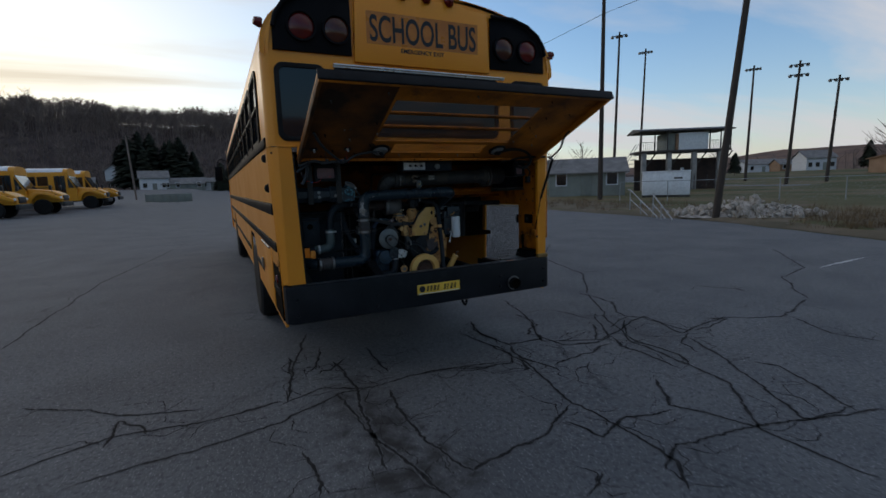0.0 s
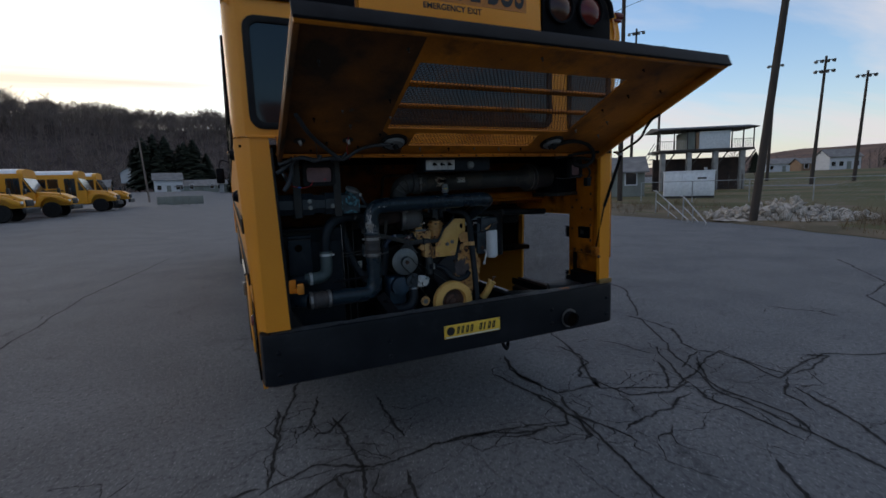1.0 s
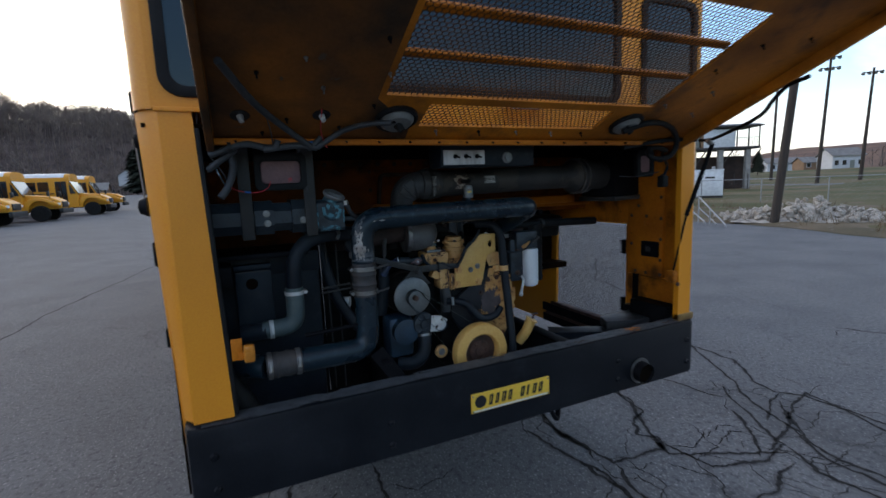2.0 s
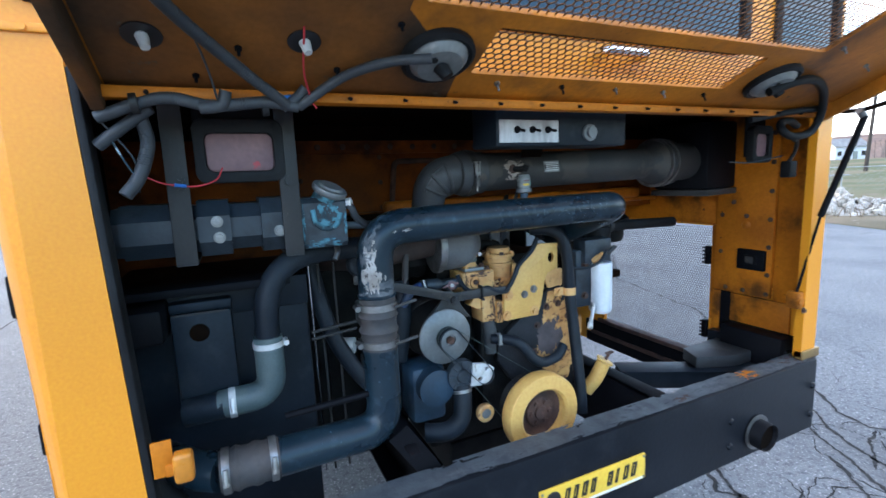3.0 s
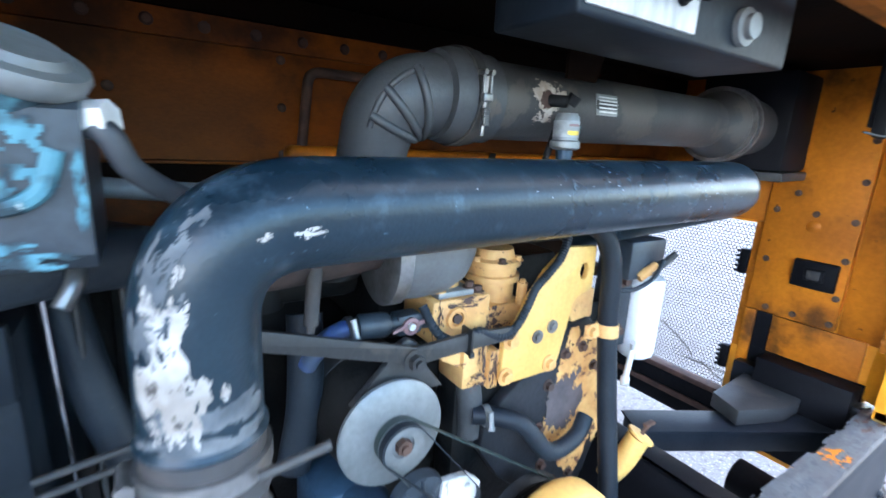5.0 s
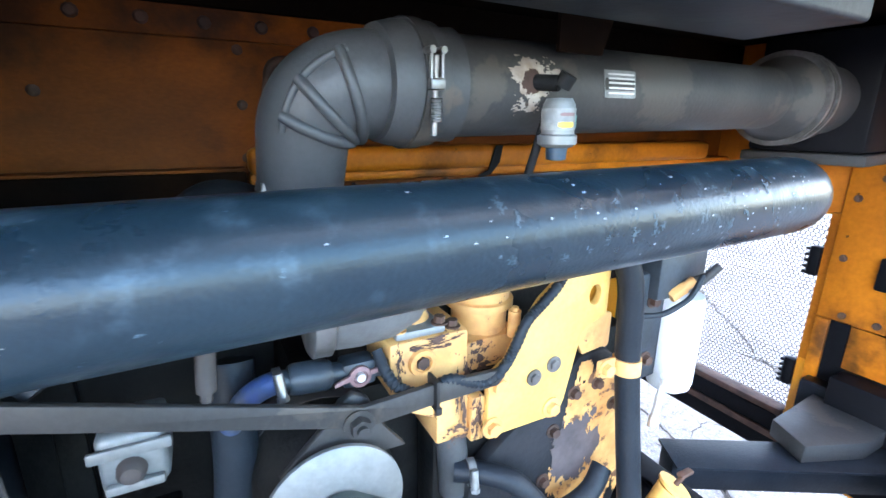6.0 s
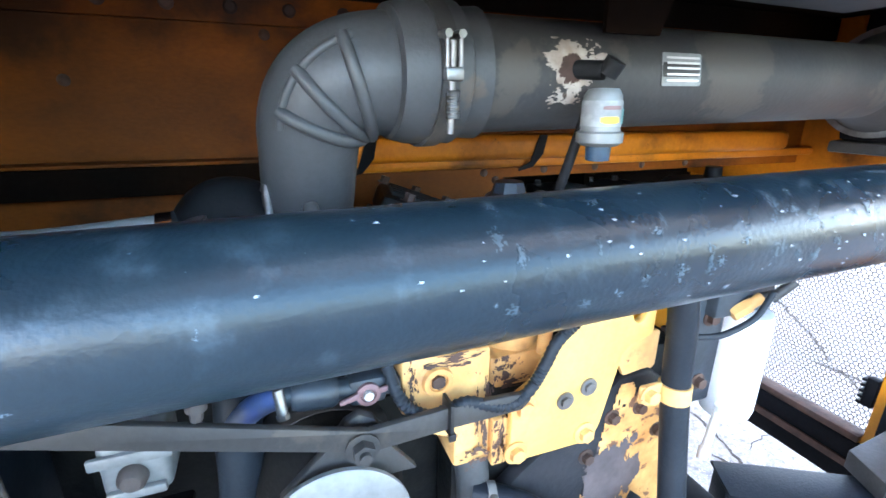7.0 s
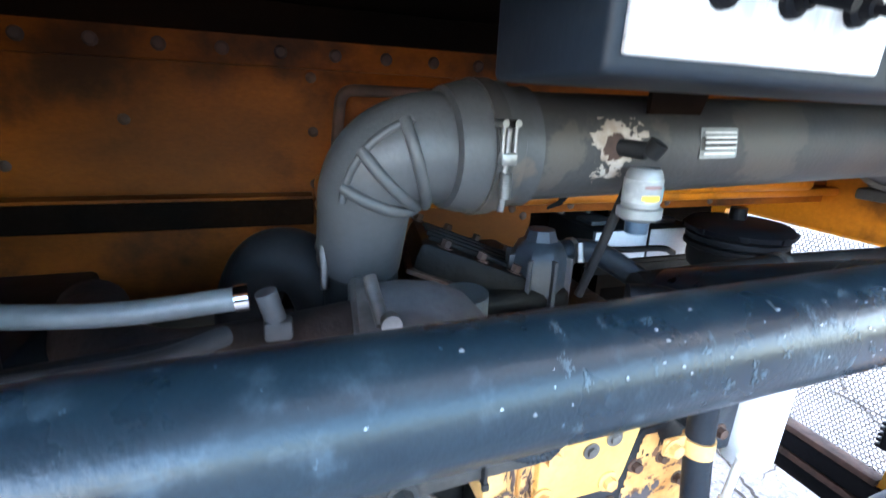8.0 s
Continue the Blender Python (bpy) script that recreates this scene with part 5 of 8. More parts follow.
yb = DY - DR - 0.014
part("t_bolt", merge(rod((-0.163, yb, 1.729), (-0.163, yb + 0.006, 1.646), 0.0035, seg=10), tube([(-0.163, yb, 1.686 - 0.0015 * i) for i in range(18)], 0.0055, 10, ripple=0.0015, pitch=0.003), box(-0.172, -0.154, yb - 0.006, yb + 0.004, 1.694, 1.706, 0.002), *[rod((-0.163 + dx, yb - 0.006, z), (-0.163 + dx, yb + 0.01, z), 0.0040, seg=8) for dx in (-0.007, 0.007) for z in (1.734,)], *[rod((-0.163 + dx, yb - 0.002, 1.734), (-0.163 + dx, yb - 0.002, 1.700), 0.0022, seg=8) for dx in (-0.007, 0.007)]), M["steel"], lt)


def on_duct(u, v, h):
    return (u, DY - math.sqrt(max(0.0, (DR + 0.0006 + h) ** 2 - (v - DZ) ** 2)), v)


part("rust_ring", flake(-0.034, 0.004, 1.690, 1.728, 40, lambda u, v, h: on_duct(u, v, h + 0.0008), 4, 0.35, 0.4), M["rust"], ai, "brown rust round the gauge port")
part("worn_patch", flake(-0.056, 0.036, 1.680, 1.746, 60, on_duct, 7, 0.36, 0.8), M["scrape"], ai, "bare scraped patch round the gauge")
part("worn_patch", flake(-0.045, 0.01, 1.666, 1.70, 36, on_duct, 9, 0.70, 1.3), M["scrape"], ai)
part("tag", plate(rrect(0.122, 0.190, 1.692, 1.730, 0.003), [], 0.0015, lambda u, v, h: (u, DY - math.sqrt(max(0.0, (DR + 0.0008) ** 2 - (v - DZ) ** 2)) - h, v)), M["pulley"], ai, "printed silver label with unreadable lines")
for z in (1.723, 1.717, 1.711, 1.704, 1.697):
    part("bar", plate([(0.128, z), (0.184, z), (0.184, z + 0.0025), (0.128, z + 0.0025)], [], 0.001, lambda u, v, h: (u, DY - math.sqrt(max(0.0, (DR + 0.0026) ** 2 - (v - DZ) ** 2)) - h, v)), M["zinc"], ai)
sn = part("restriction_gauge", lathe([(0.0, 0.060), (0.016, 0.059), (0.020, 0.052), (0.021, 0.016), (0.025, 0.014), (0.025, 0.004), (0.019, 0.0), (0.0, 0.0)], (0.010, 0.284, 1.629), (0, 0, 1), 26), M["pulley"], ai, "round filter gauge with a coloured label")
part("gauge_label", lathe([(0.0214, 0.0), (0.0214, 0.026)], (0.010, 0.284, 1.650), (0, 0, 1), 26), M["faded_label"], sn)


def on_gauge(u, v, h):
    """Round the gauge: u degrees from the rear, v height."""
    return (0.010 + (0.0216 + h) * math.sin(radians(u)), 0.284 - (0.0216 + h) * math.cos(radians(u)), v)


part("label_band", flake(-45, 12, 1.653, 1.660, 20, on_gauge, 81, -0.4, 0.6), M["label_y"], sn)
part("label_band", flake(-40, 14, 1.667, 1.671, 20, on_gauge, 82, -0.4, 0.6), M["dull_red"], sn)
part("label_band", flake(22, 44, 1.652, 1.668, 16, on_gauge, 83, -0.6, 0.5), M["teal_label"], sn)
part("knob", merge(rod((0.010, 0.284, 1.631), (0.010, 0.284, 1.613), 0.014, 0.013, 10), rod((0.010, 0.284, 1.615), (0.010, 0.284, 1.612), 0.008, seg=10)), M["blue_part"], sn)
part("fitting", merge(rod((0.010, 0.284, 1.71), (0.010, 0.284, 1.709), 0.009), rod((0.008, 0.284, 1.706), (-0.012, 0.325, 1.709), 0.010), rod((0.010, 0.282, 1.702), (0.014, 0.274, 1.716), 0.011)), M["rubber"], sn)
part("sense_line", tube(spline([(0.002, 0.30, 1.66), (-0.01, 0.31, 1.60), (-0.022, 0.33, 1.52)]), 0.006, 10), M["rubber"], ai)
part("bracket", plate([(0.02, 1.90), (0.16, 1.90), (0.10, 1.745), (0.02, 1.745)], [], 0.006, lambda u, v, h: (u, 0.30 + h, v)), M["soot_and_shade"], ai)

# ---------- switch box under the ceiling ----------
sb = thing("switch_box", (0.05, 0.15, 1.79), "dark grey switch box with three toggles on a worn silver plate", "switch box", move=(-0.018, -0.014, -0.002))
part("case", box(-0.192, 0.268, 0.100, 0.235, 1.768, 1.903, 0.006, 3), M["radiator"], sb)
part("plate", box(-0.184, 0.010, 0.096, 0.101, 1.778, 1.838, 0.002), M["worn_plate"], sb, "worn silver switch plate")
for x in (-0.130, -0.080, -0.028):
    part("toggle", merge(lathe([(0.0095, 0.0), (0.0095, 0.004), (0.006, 0.006), (0.006, 0.011), (0.0, 0.012)], (x, 0.096, 1.812), (0, -1, 0), 14), rod((x, 0.087, 1.812), (x + 0.003, 0.064, 1.806), 0.0028, 0.0042)), M["black"], sb)
part("knob", lathe([(0.024, 0.0), (0.024, 0.008), (0.016, 0.010), (0.016, 0.018), (0.0, 0.019)], (0.122, 0.100, 1.805), (0, -1, 0), 22), M["pulley"], sb)

# top lip of the bumper: sky sheen put into paler colour, with worn paint
for k in range(6):
    part("worn_patch", flake(-1.17 + 0.39 * k, -0.76 + 0.39 * k, -0.017, 0.062, 44, lambda u, v, h: (u, v, 0.9261 + h + 0.0001 * k), 340 + k, -0.45, 1.3, 0.0002), M["lip"], bumper)
for k, (x, w, mt) in enumerate(((1.08, 0.10, "rust"), (0.95, 0.16, "pipe_dust"), (0.66, 0.18, "pipe_dust"), (0.44, 0.05, "rust"), (0.22, 0.20, "pipe_dust"), (-0.30, 0.20, "pipe_dust"), (0.80, 0.05, "orange"), (-0.80, 0.15, "pipe_dust"), (1.0, 0.15, "pipe_dust"))):
    y0, y1 = (-0.010, 0.022) if k % 2 else (-0.012, 0.055)
    part("worn_patch", flake(x - w, x + w, y0, y1, 60, lambda u, v, h: (u, v, 0.9266 + h + 0.0002 * k), 300 + k, 0.8, 1.9), M[mt], bumper)

# ---------- diesel engine ----------
en = thing("diesel_engine", (0, 0.7, 0.8), "yellow-painted diesel engine, oily and chipped, belt end towards the lid", "engine")
FY = 0.335
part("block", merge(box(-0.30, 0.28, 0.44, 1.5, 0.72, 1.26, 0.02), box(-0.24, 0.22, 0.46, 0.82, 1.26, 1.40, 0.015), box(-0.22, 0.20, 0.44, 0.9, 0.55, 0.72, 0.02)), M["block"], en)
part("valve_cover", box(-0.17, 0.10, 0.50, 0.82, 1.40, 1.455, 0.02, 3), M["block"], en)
hd = part("thermostat_housing", merge(box(-0.200, -0.078, FY, 0.44, 1.298, 1.378, 0.008), box(-0.128, -0.074, FY + 0.003, 0.42, 1.196, 1.300, 0.006), plate([(-0.172, 1.262), (-0.128, 1.238), (-0.128, 1.285), (-0.150, 1.290)], [], 0.04, lambda u, v, h: (u, FY + 0.012 + h, v), 0.003)), M["cat"], en, "chipped yellow thermostat housing")
part("plug", lathe([(0.021, 0.0), (0.019, 0.006), (0.013, 0.006), (0.012, 0.002)], (-0.153, FY, 1.343), (0, -1, 0), 22), M["cat"], hd)
part("plug_hex", rod((-0.153, FY, 1.343), (-0.153, FY - 0.007, 1.343), 0.0095, seg=6), M["rust"], hd)
part("flange", box(-0.190, -0.116, FY + 0.001, 0.43, 1.379, 1.391, 0.004), M["pulley"], hd)
part("neck", lathe([(0.031, 0.0), (0.027, 0.010), (0.027, 0.03)], (-0.153, 0.385, 1.391), (0, 0, 1), 24), M["cat"], hd)
for k, (u0, u1, v0, v1) in enumerate(((-0.20, -0.08, 1.355, 1.385), (-0.203, -0.175, 1.29, 1.38), (-0.13, -0.07, 1.19, 1.23), (-0.10, -0.07, 1.20, 1.36))):
    part("paint_chip", flake(u0, u1, v0, v1, 34, lambda u, v, h: (u, FY - 0.0008 - h, v), 500 + k, 0.85, 1.5), M["rust"], hd)
part("outlet_hose", tube([(-0.153, 0.385, 1.408), (-0.154, 0.383, 1.45), (-0.157, 0.378, 1.52)], 0.031, 24), M["silicone"], hd)
part("clamp", clamp((-0.153, 0.385, 1.430), (0, 0, -1), 0.031, 0.014), M["chrome"], hd)
for x, y in ((-0.184, 0.345), (-0.122, 0.345), (-0.184, 0.42), (-0.098, 0.352)):
    part("bolt", bolt((x, y, 1.391 if x < -0.11 else 1.378), (0, 0, 1), 0.008, 0.009), M["cat"] if x < -0.15 else M["rust"], hd)
fp = part("fuel_pump", merge(lathe([(0.046, 0.0), (0.046, 0.046), (0.056, 0.049), (0.056, 0.060), (0.049, 0.062), (0.049, 0.078), (0.057, 0.080), (0.057, 0.090), (0.044, 0.094), (0.040, 0.112), (0.0, 0.113)], (-0.008, 0.425, 1.325), (0, 0, 1), 32), box(-0.062, 0.046, 0.372, 0.50, 1.265, 1.335, 0.012)), M["cat"], en, "yellow stepped governor housing")
for a in range(6):
    part("bolt", bolt((-0.008 + 0.051 * math.cos(a + 0.4), 0.425 + 0.051 * math.sin(a + 0.4), 1.415), (0, 0, 1), 0.007), M["cat"] if a % 2 else M["rust"], fp)
part("stub", merge(rod((0.018, 0.362, 1.335), (0.018, 0.360, 1.378), 0.010), rod((0.018, 0.360, 1.376), (0.018, 0.360, 1.384), 0.006, seg=6)), M["cat"], fp)
for k, (u0, u1, v0, v1) in enumerate(((-0.06, 0.02, 1.265, 1.30), (-0.06, -0.02, 1.29, 1.335))):
    part("paint_chip", flake(u0, u1, v0, v1, 34, lambda u, v, h: (u, 0.3712 - h, v), 510 + k, 0.6, 1.5), M["rust"], fp)
bk = part("bracket_plate", plate([(-0.051, 1.203), (-0.040, 1.194), (0.089, 1.194), (0.100, 1.221), (0.125, 1.330), (0.135, 1.342), (0.177, 1.356), (0.177, 1.446), (0.095, 1.450), (0.083, 1.442), (0.039, 1.407), (0.001, 1.359), (-0.020, 1.318), (-0.051, 1.297)], [[(0.147 + 0.012 * math.cos(0.3 * k), 1.396 + 0.017 * math.sin(0.3 * k)) for k in range(21)]], 0.014, lambda u, v, h: (u, FY - h, v), 0.003), M["clean_yellow"], en, "yellow bracket plate with a long slot")
for x, z, r, mt in ((-0.035, 1.284, 0.012, "cat"), (-0.042, 1.212, 0.011, "cat"), (0.072, 1.213, 0.011, "cat"), (0.070, 1.292, 0.0085, "steel"), (0.032, 1.278, 0.0085, "steel")):
    part("bolt", merge(bolt((x, FY - 0.014, z), (0, -1, 0), r, 0.010 if mt == "cat" else 0.005), lathe([(r * 1.6, 0), (r * 1.6, 0.003), (r * 1.4, 0.003)], (x, FY - 0.014, z), (0, -1, 0), 20)), M[mt], bk)
part("spacer", box(-0.073, -0.050, FY - 0.004, FY + 0.03, 1.188, 1.264, 0.003), M["cat"], bk)
for k, (u0, u1, v0, v1) in enumerate(((-0.076, -0.05, 1.185, 1.27), (-0.072, -0.054, 1.20, 1.25))):
    part("paint_chip", flake(u0, u1, v0, v1, 30, lambda u, v, h: (u, FY - 0.0046 - h, v), 520 + k, 0.75, 1.4), M["rust"], bk)
part("hose_bracket", plate([(0.123, 1.350), (0.150, 1.357), (0.214, 1.345), (0.214, 1.285), (0.168, 1.250), (0.140, 1.300)], [], 0.010, lambda u, v, h: (u, 0.352 - h, v), 0.003), M["cat"], en, "grimy yellow hose bracket")
loop = part("loom", tube(spline([(0.085, 0.318, 1.470), (0.055, 0.306, 1.435), (0.027, 0.303, 1.412), (-0.003, 0.303, 1.386), (-0.018, 0.303, 1.356), (-0.038, 0.304, 1.322), (-0.063, 0.305, 1.306), (-0.092, 0.305, 1.311), (-0.124, 0.305, 1.325), (-0.151, 0.306, 1.320), (-0.173, 0.308, 1.316), (-0.196, 0.315, 1.327), (-0.208, 0.325, 1.345), (-0.214, 0.345, 1.370)], 8), 0.0070, 14, ripple=0.0014, pitch=0.005), M["hose"], en, "black corrugated loom")
part("tie", merge(box(-0.154, -0.149, 0.286, 0.316, 1.292, 1.338, 0.001), box(-0.156, -0.147, 0.284, 0.290, 1.290, 1.300, 0.001)), M["ink"], loop)

arm = part("adjusting_arm", plate([(-0.57, 1.427), (-0.250, 1.328), (-0.155, 1.329), (-0.048, 1.320), (-0.034, 1.308), (-0.048, 1.296), (-0.155, 1.299), (-0.250, 1.299), (-0.57, 1.399)], [], 0.010, lambda u, v, h: (u, 0.300 + max(0.0, u + 0.25) * 0.06 - h, v), 0.002), M["duct"], en, "grey slotted adjusting arm")
ear = part("pivot_ear", plate([(-0.350, 1.240), (-0.292, 1.296), (-0.272, 1.325), (-0.255, 1.333), (-0.236, 1.322), (-0.216, 1.275), (-0.185, 1.235)], [], 0.014, lambda u, v, h: (u, 0.330 - h, v), 0.003), M["duct"], en)
part("bolt", merge(bolt((-0.257, 0.290, 1.308), (0, -1, 0), 0.013, 0.012), rod((-0.257, 0.278, 1.308), (-0.257, 0.270, 1.308), 0.007), rod((-0.257, 0.330, 1.308), (-0.257, 0.290, 1.308), 0.012)), M["duct"], ear)

# alternator with its pulley
al = part("alternator", merge(lathe([(0.0, 0.0), (0.06, 0.0), (0.095, 0.02), (0.098, 0.09), (0.092, 0.10), (0.092, 0.14), (0.07, 0.17), (0.0, 0.17)], (-0.288, 0.485, 1.190), (0, -1, 0), 30)), M["block"], en, "dark alternator body")
part("winding_case", lathe([(0.099, 0.0), (0.100, 0.004), (0.100, 0.05), (0.099, 0.054)], (-0.288, 0.45, 1.190), (0, -1, 0), 30), M["boot"], al)
pl = part("pulley", lathe([(0.030, 0.0), (0.084, 0.004), (0.089, 0.008), (0.089, 0.014), (0.084, 0.018), (0.050, 0.022), (0.034, 0.024), (0.030, 0.03), (0.030, 0.045)], (-0.288, 0.31, 1.190), (0, -1, 0), 44), M["pulley"], en, "pale grey pulley disc")
part("hub", lathe([(0.032, 0.0), (0.037, 0.004), (0.033, 0.010), (0.037, 0.020), (0.037, 0.028), (0.030, 0.030), (0.019, 0.031), (0.019, 0.024), (0.0, 0.024)], (-0.288, 0.291, 1.190), (0, -1, 0), 30), M["pulley"], pl)
part("nut", merge(rod((-0.288, 0.27, 1.190), (-0.288, 0.253, 1.190), 0.013, seg=6), rod((-0.288, 0.255, 1.190), (-0.288, 0.248, 1.190), 0.007)), M["rust"], pl)

# crank damper
CX, CZ = 0.0, 0.907
dm = part("crank_damper", lathe([(0.092, 0.0), (0.130, 0.0), (0.135, 0.006), (0.137, 0.012), (0.137, 0.050), (0.133, 0.056), (0.092, 0.060), (0.085, 0.054), (0.083, 0.044), (0.083, 0.010)], (CX, 0.222, CZ), (0, -1, 0), 56), M["clean_yellow"], en, "yellow ring of the crank damper")
part("damper_hub", lathe([(0.0, 0.036), (0.022, 0.036), (0.024, 0.030), (0.050, 0.028), (0.054, 0.020), (0.070, 0.018), (0.084, 0.026), (0.084, 0.0)], (CX, 0.222, CZ), (0, -1, 0), 44), M["rust"], dm)
for a in range(6):
    part("bolt", bolt((CX + 0.036 * math.cos(a * 1.047), 0.194, CZ + 0.036 * math.sin(a * 1.047)), (0, -1, 0), 0.008), M["rust"], dm)
part("crank_pulley", lathe([(0.09, 0.0), (0.105, 0.005), (0.09, 0.02), (0.105, 0.035), (0.105, 0.04), (0.0, 0.04)], (CX, 0.285, CZ), (0, -1, 0), 36), M["block"], en)

# timing cover with peeled paint
cv = part("front_cover", plate([(0.06, 0.90), (-0.02, 0.97), (-0.075, 1.05), (-0.070, 1.112), (-0.016, 1.158), (0.062, 1.215), (0.142, 1.278), (0.20, 1.285), (0.262, 1.235), (0.288, 1.10), (0.285, 0.98), (0.25, 0.88), (0.17, 0.85)], [], 0.03, lambda u, v, h: (u, 0.365 - h, v), 0.008), M["peel"], en, "dark cover with peeling orange paint")


def on_cover(u, v, h):
    return (u, 0.3345 - h, v)


part("peeling_paint", flake(0.088, 0.300, 0.895, 1.270, 70, on_cover, 3, 0.16, 0.7, 0.0012), M["peeling"], cv, "flaking orange paint")
part("peeling_paint", flake(0.085, 0.208, 1.015, 1.175, 54, on_cover, 8, 0.25, 0.6, 0.0022), M["primer"], cv, "purple-grey bare primer")
for k in range(8):
    a = 0.7 + k * 0.62
    part("bolt", bolt((0.165 + 0.085 * math.cos(a), 0.335, 1.06 + 0.165 * math.sin(a)), (0, -1, 0), 0.009, 0.009), M["rust"], cv)
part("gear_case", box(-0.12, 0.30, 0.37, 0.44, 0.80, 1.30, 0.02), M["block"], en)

# hoses and filter on the far flank
bh = part("breather_hose", tube(spline([(0.085, 0.36, 1.497), (0.130, 0.335, 1.497), (0.170, 0.315, 1.480), (0.192, 0.303, 1.44), (0.200, 0.296, 1.38), (0.206, 0.292, 1.27), (0.212, 0.270, 1.10), (0.206, 0.235, 0.93), (0.20, 0.22, 0.84)]), 0.0205, 20), M["hose"], en, "black breather hose")
part("hose_clip", merge(lathe([(0.0205, -0.013), (0.0235, -0.013), (0.0235, 0.013), (0.0205, 0.013)], (0.204, 0.292, 1.272), (0, 0.05, 1), 24), box(0.145, 0.185, 0.296, 0.304, 1.258, 1.288, 0.004), bolt((0.160, 0.296, 1.273), (0, -1, 0), 0.011, 0.010)), M["cat"], bh, "yellow hose clip")
ff = part("fuel_filter", lathe([(0.0, 0.0), (0.030, 0.0), (0.040, 0.008), (0.043, 0.02), (0.043, 0.19), (0.040, 0.20), (0.0, 0.20)], (0.40, 0.345, 1.148), (0, 0, 1), 30), M["white"], en, "white spin-on fuel filter")
part("filter_head", merge(box(0.31, 0.44, 0.33, 0.40, 1.35, 1.44, 0.008), box(0.285, 0.365, 0.35, 0.40, 1.18, 1.40, 0.006)), M["tank"], ff)
part("drain_cock", merge(rod((0.372, 0.325, 1.378), (0.405, 0.31, 1.392), 0.007), rod((0.400, 0.312, 1.382), (0.428, 0.300, 1.412), 0.008)), M["duct"], ff)
part("fitting", merge(rod((0.345, 0.330, 1.355), (0.368, 0.322, 1.372), 0.012, seg=6), rod((0.362, 0.324, 1.368), (0.385, 0.316, 1.386), 0.009, seg=10)), M["cat"], ff)
part("shutoff_lever", merge(rod((0.335, 0.31, 1.190), (0.312, 0.302, 1.125), 0.007), rod((0.335, 0.31, 1.190), (0.318, 0.30, 1.215), 0.006), rod((0.314, 0.303, 1.130), (0.305, 0.297, 1.112), 0.010)), M["zinc"], ff, "dull lever and fitting below the filter")
for z in (1.345, 1.225):
    part("bolt", bolt((0.325, 0.35, z), (0, -1, 0), 0.010, 0.010), M["rust"], ff)
part("fuel_line", tube(spline([(0.225, 0.305, 1.350), (0.283, 0.300, 1.344), (0.331, 0.300, 1.352), (0.361, 0.300, 1.366), (0.385, 0.300, 1.400)]), 0.005, 10), M["hose"], ff)
ac = part("accumulator", tube([(0.53, 0.50, 1.14 + 0.02 * i) for i in range(17)], 0.05, 24, ripple=0.004, pitch=0.03), M["rubber"], en, "black ribbed cylinder")
yt = part("dipstick_tube", merge(tube(spline([(0.29, 0.30, 0.87), (0.32, 0.28, 0.92), (0.345, 0.265, 0.985)]), 0.026, 20), lathe([(0.026, 0.0), (0.032, 0.002), (0.032, 0.008), (0.0, 0.010)], (0.346, 0.264, 0.985), (0.5, -0.3, 1), 20)), M["clean_yellow"], en, "yellow oil filler tube")
part("cap", merge(rod((0.35, 0.262, 0.993), (0.362, 0.255, 1.02), 0.005), box(0.345, 0.38, 0.248, 0.262, 1.016, 1.024, 0.003)), M["rust"], yt)

# water hose across the front
part("water_neck", tube([(-0.092, 0.372, 1.205), (-0.084, 0.37, 1.15), (-0.080, 0.37, 1.075)], 0.0255, 20), M["elbow"], en)
part("water_hose", tube(spline([(-0.09, 0.35, 1.130), (-0.05, 0.325, 1.128), (-0.01, 0.30, 1.115), (0.02, 0.285, 1.08), (0.045, 0.28, 1.05), (0.09, 0.285, 1.03), (0.15, 0.29, 1.04), (0.185, 0.30, 1.07)]), 0.018, 18), M["hose"], en)
part("clamp", clamp((-0.068, 0.335, 1.130), (1, -0.3, 0), 0.019, 0.012), M["pulley"], en)

# belt tensioner and pumps low down
tn = part("belt_tensioner", lathe([(0.0, 0.03), (0.020, 0.03), (0.024, 0.024), (0.050, 0.022), (0.052, 0.0)], (-0.245, 0.29, 1.060), (0, -1, 0), 28), M["tank"], en, "dark belt tensioner")
for k in range(8):
    a = k * 0.785
    part("rib", rod((-0.245 + 0.028 * math.cos(a), 0.266, 1.060 + 0.028 * math.sin(a)), (-0.245 + 0.048 * math.cos(a), 0.268, 1.060 + 0.048 * math.sin(a)), 0.004, seg=8), M["tank"], tn)
part("tension_arm", plate([(-0.22, 1.02), (-0.16, 1.012), (-0.136, 1.03), (-0.132, 1.065), (-0.16, 1.088), (-0.21, 1.094)], [ring2(-0.185, 1.038, 0.007), ring2(-0.16, 1.068, 0.006)], 0.014, lambda u, v, h: (u, 0.275 - h, v), 0.003), M["zinc"], tn, "bright cast arm")
idl = part("idler", lathe([(0.0, 0.0), (0.028, 0.0), (0.031, 0.006), (0.031, 0.02), (0.026, 0.024), (0.018, 0.024), (0.017, 0.020), (0.0, 0.020)], (-0.168, 0.28, 0.914), (0, -1, 0), 26), M["cat"], en)
part("idler_face", lathe([(0.0, 0.004), (0.016, 0.003), (0.017, 0.0)], (-0.168, 0.259, 0.914), (0, -1, 0), 20), M["pulley"], idl)
pp = part("water_pump", merge(box(-0.40, -0.28, 0.32, 0.45, 0.90, 1.09, 0.02), lathe([(0.0, 0.0), (0.06, 0.0), (0.06, 0.05), (0.0, 0.06)], (-0.33, 0.33, 1.03), (0, -1, 0), 22)), M["blue_part"], en, "dark blue pump casting")
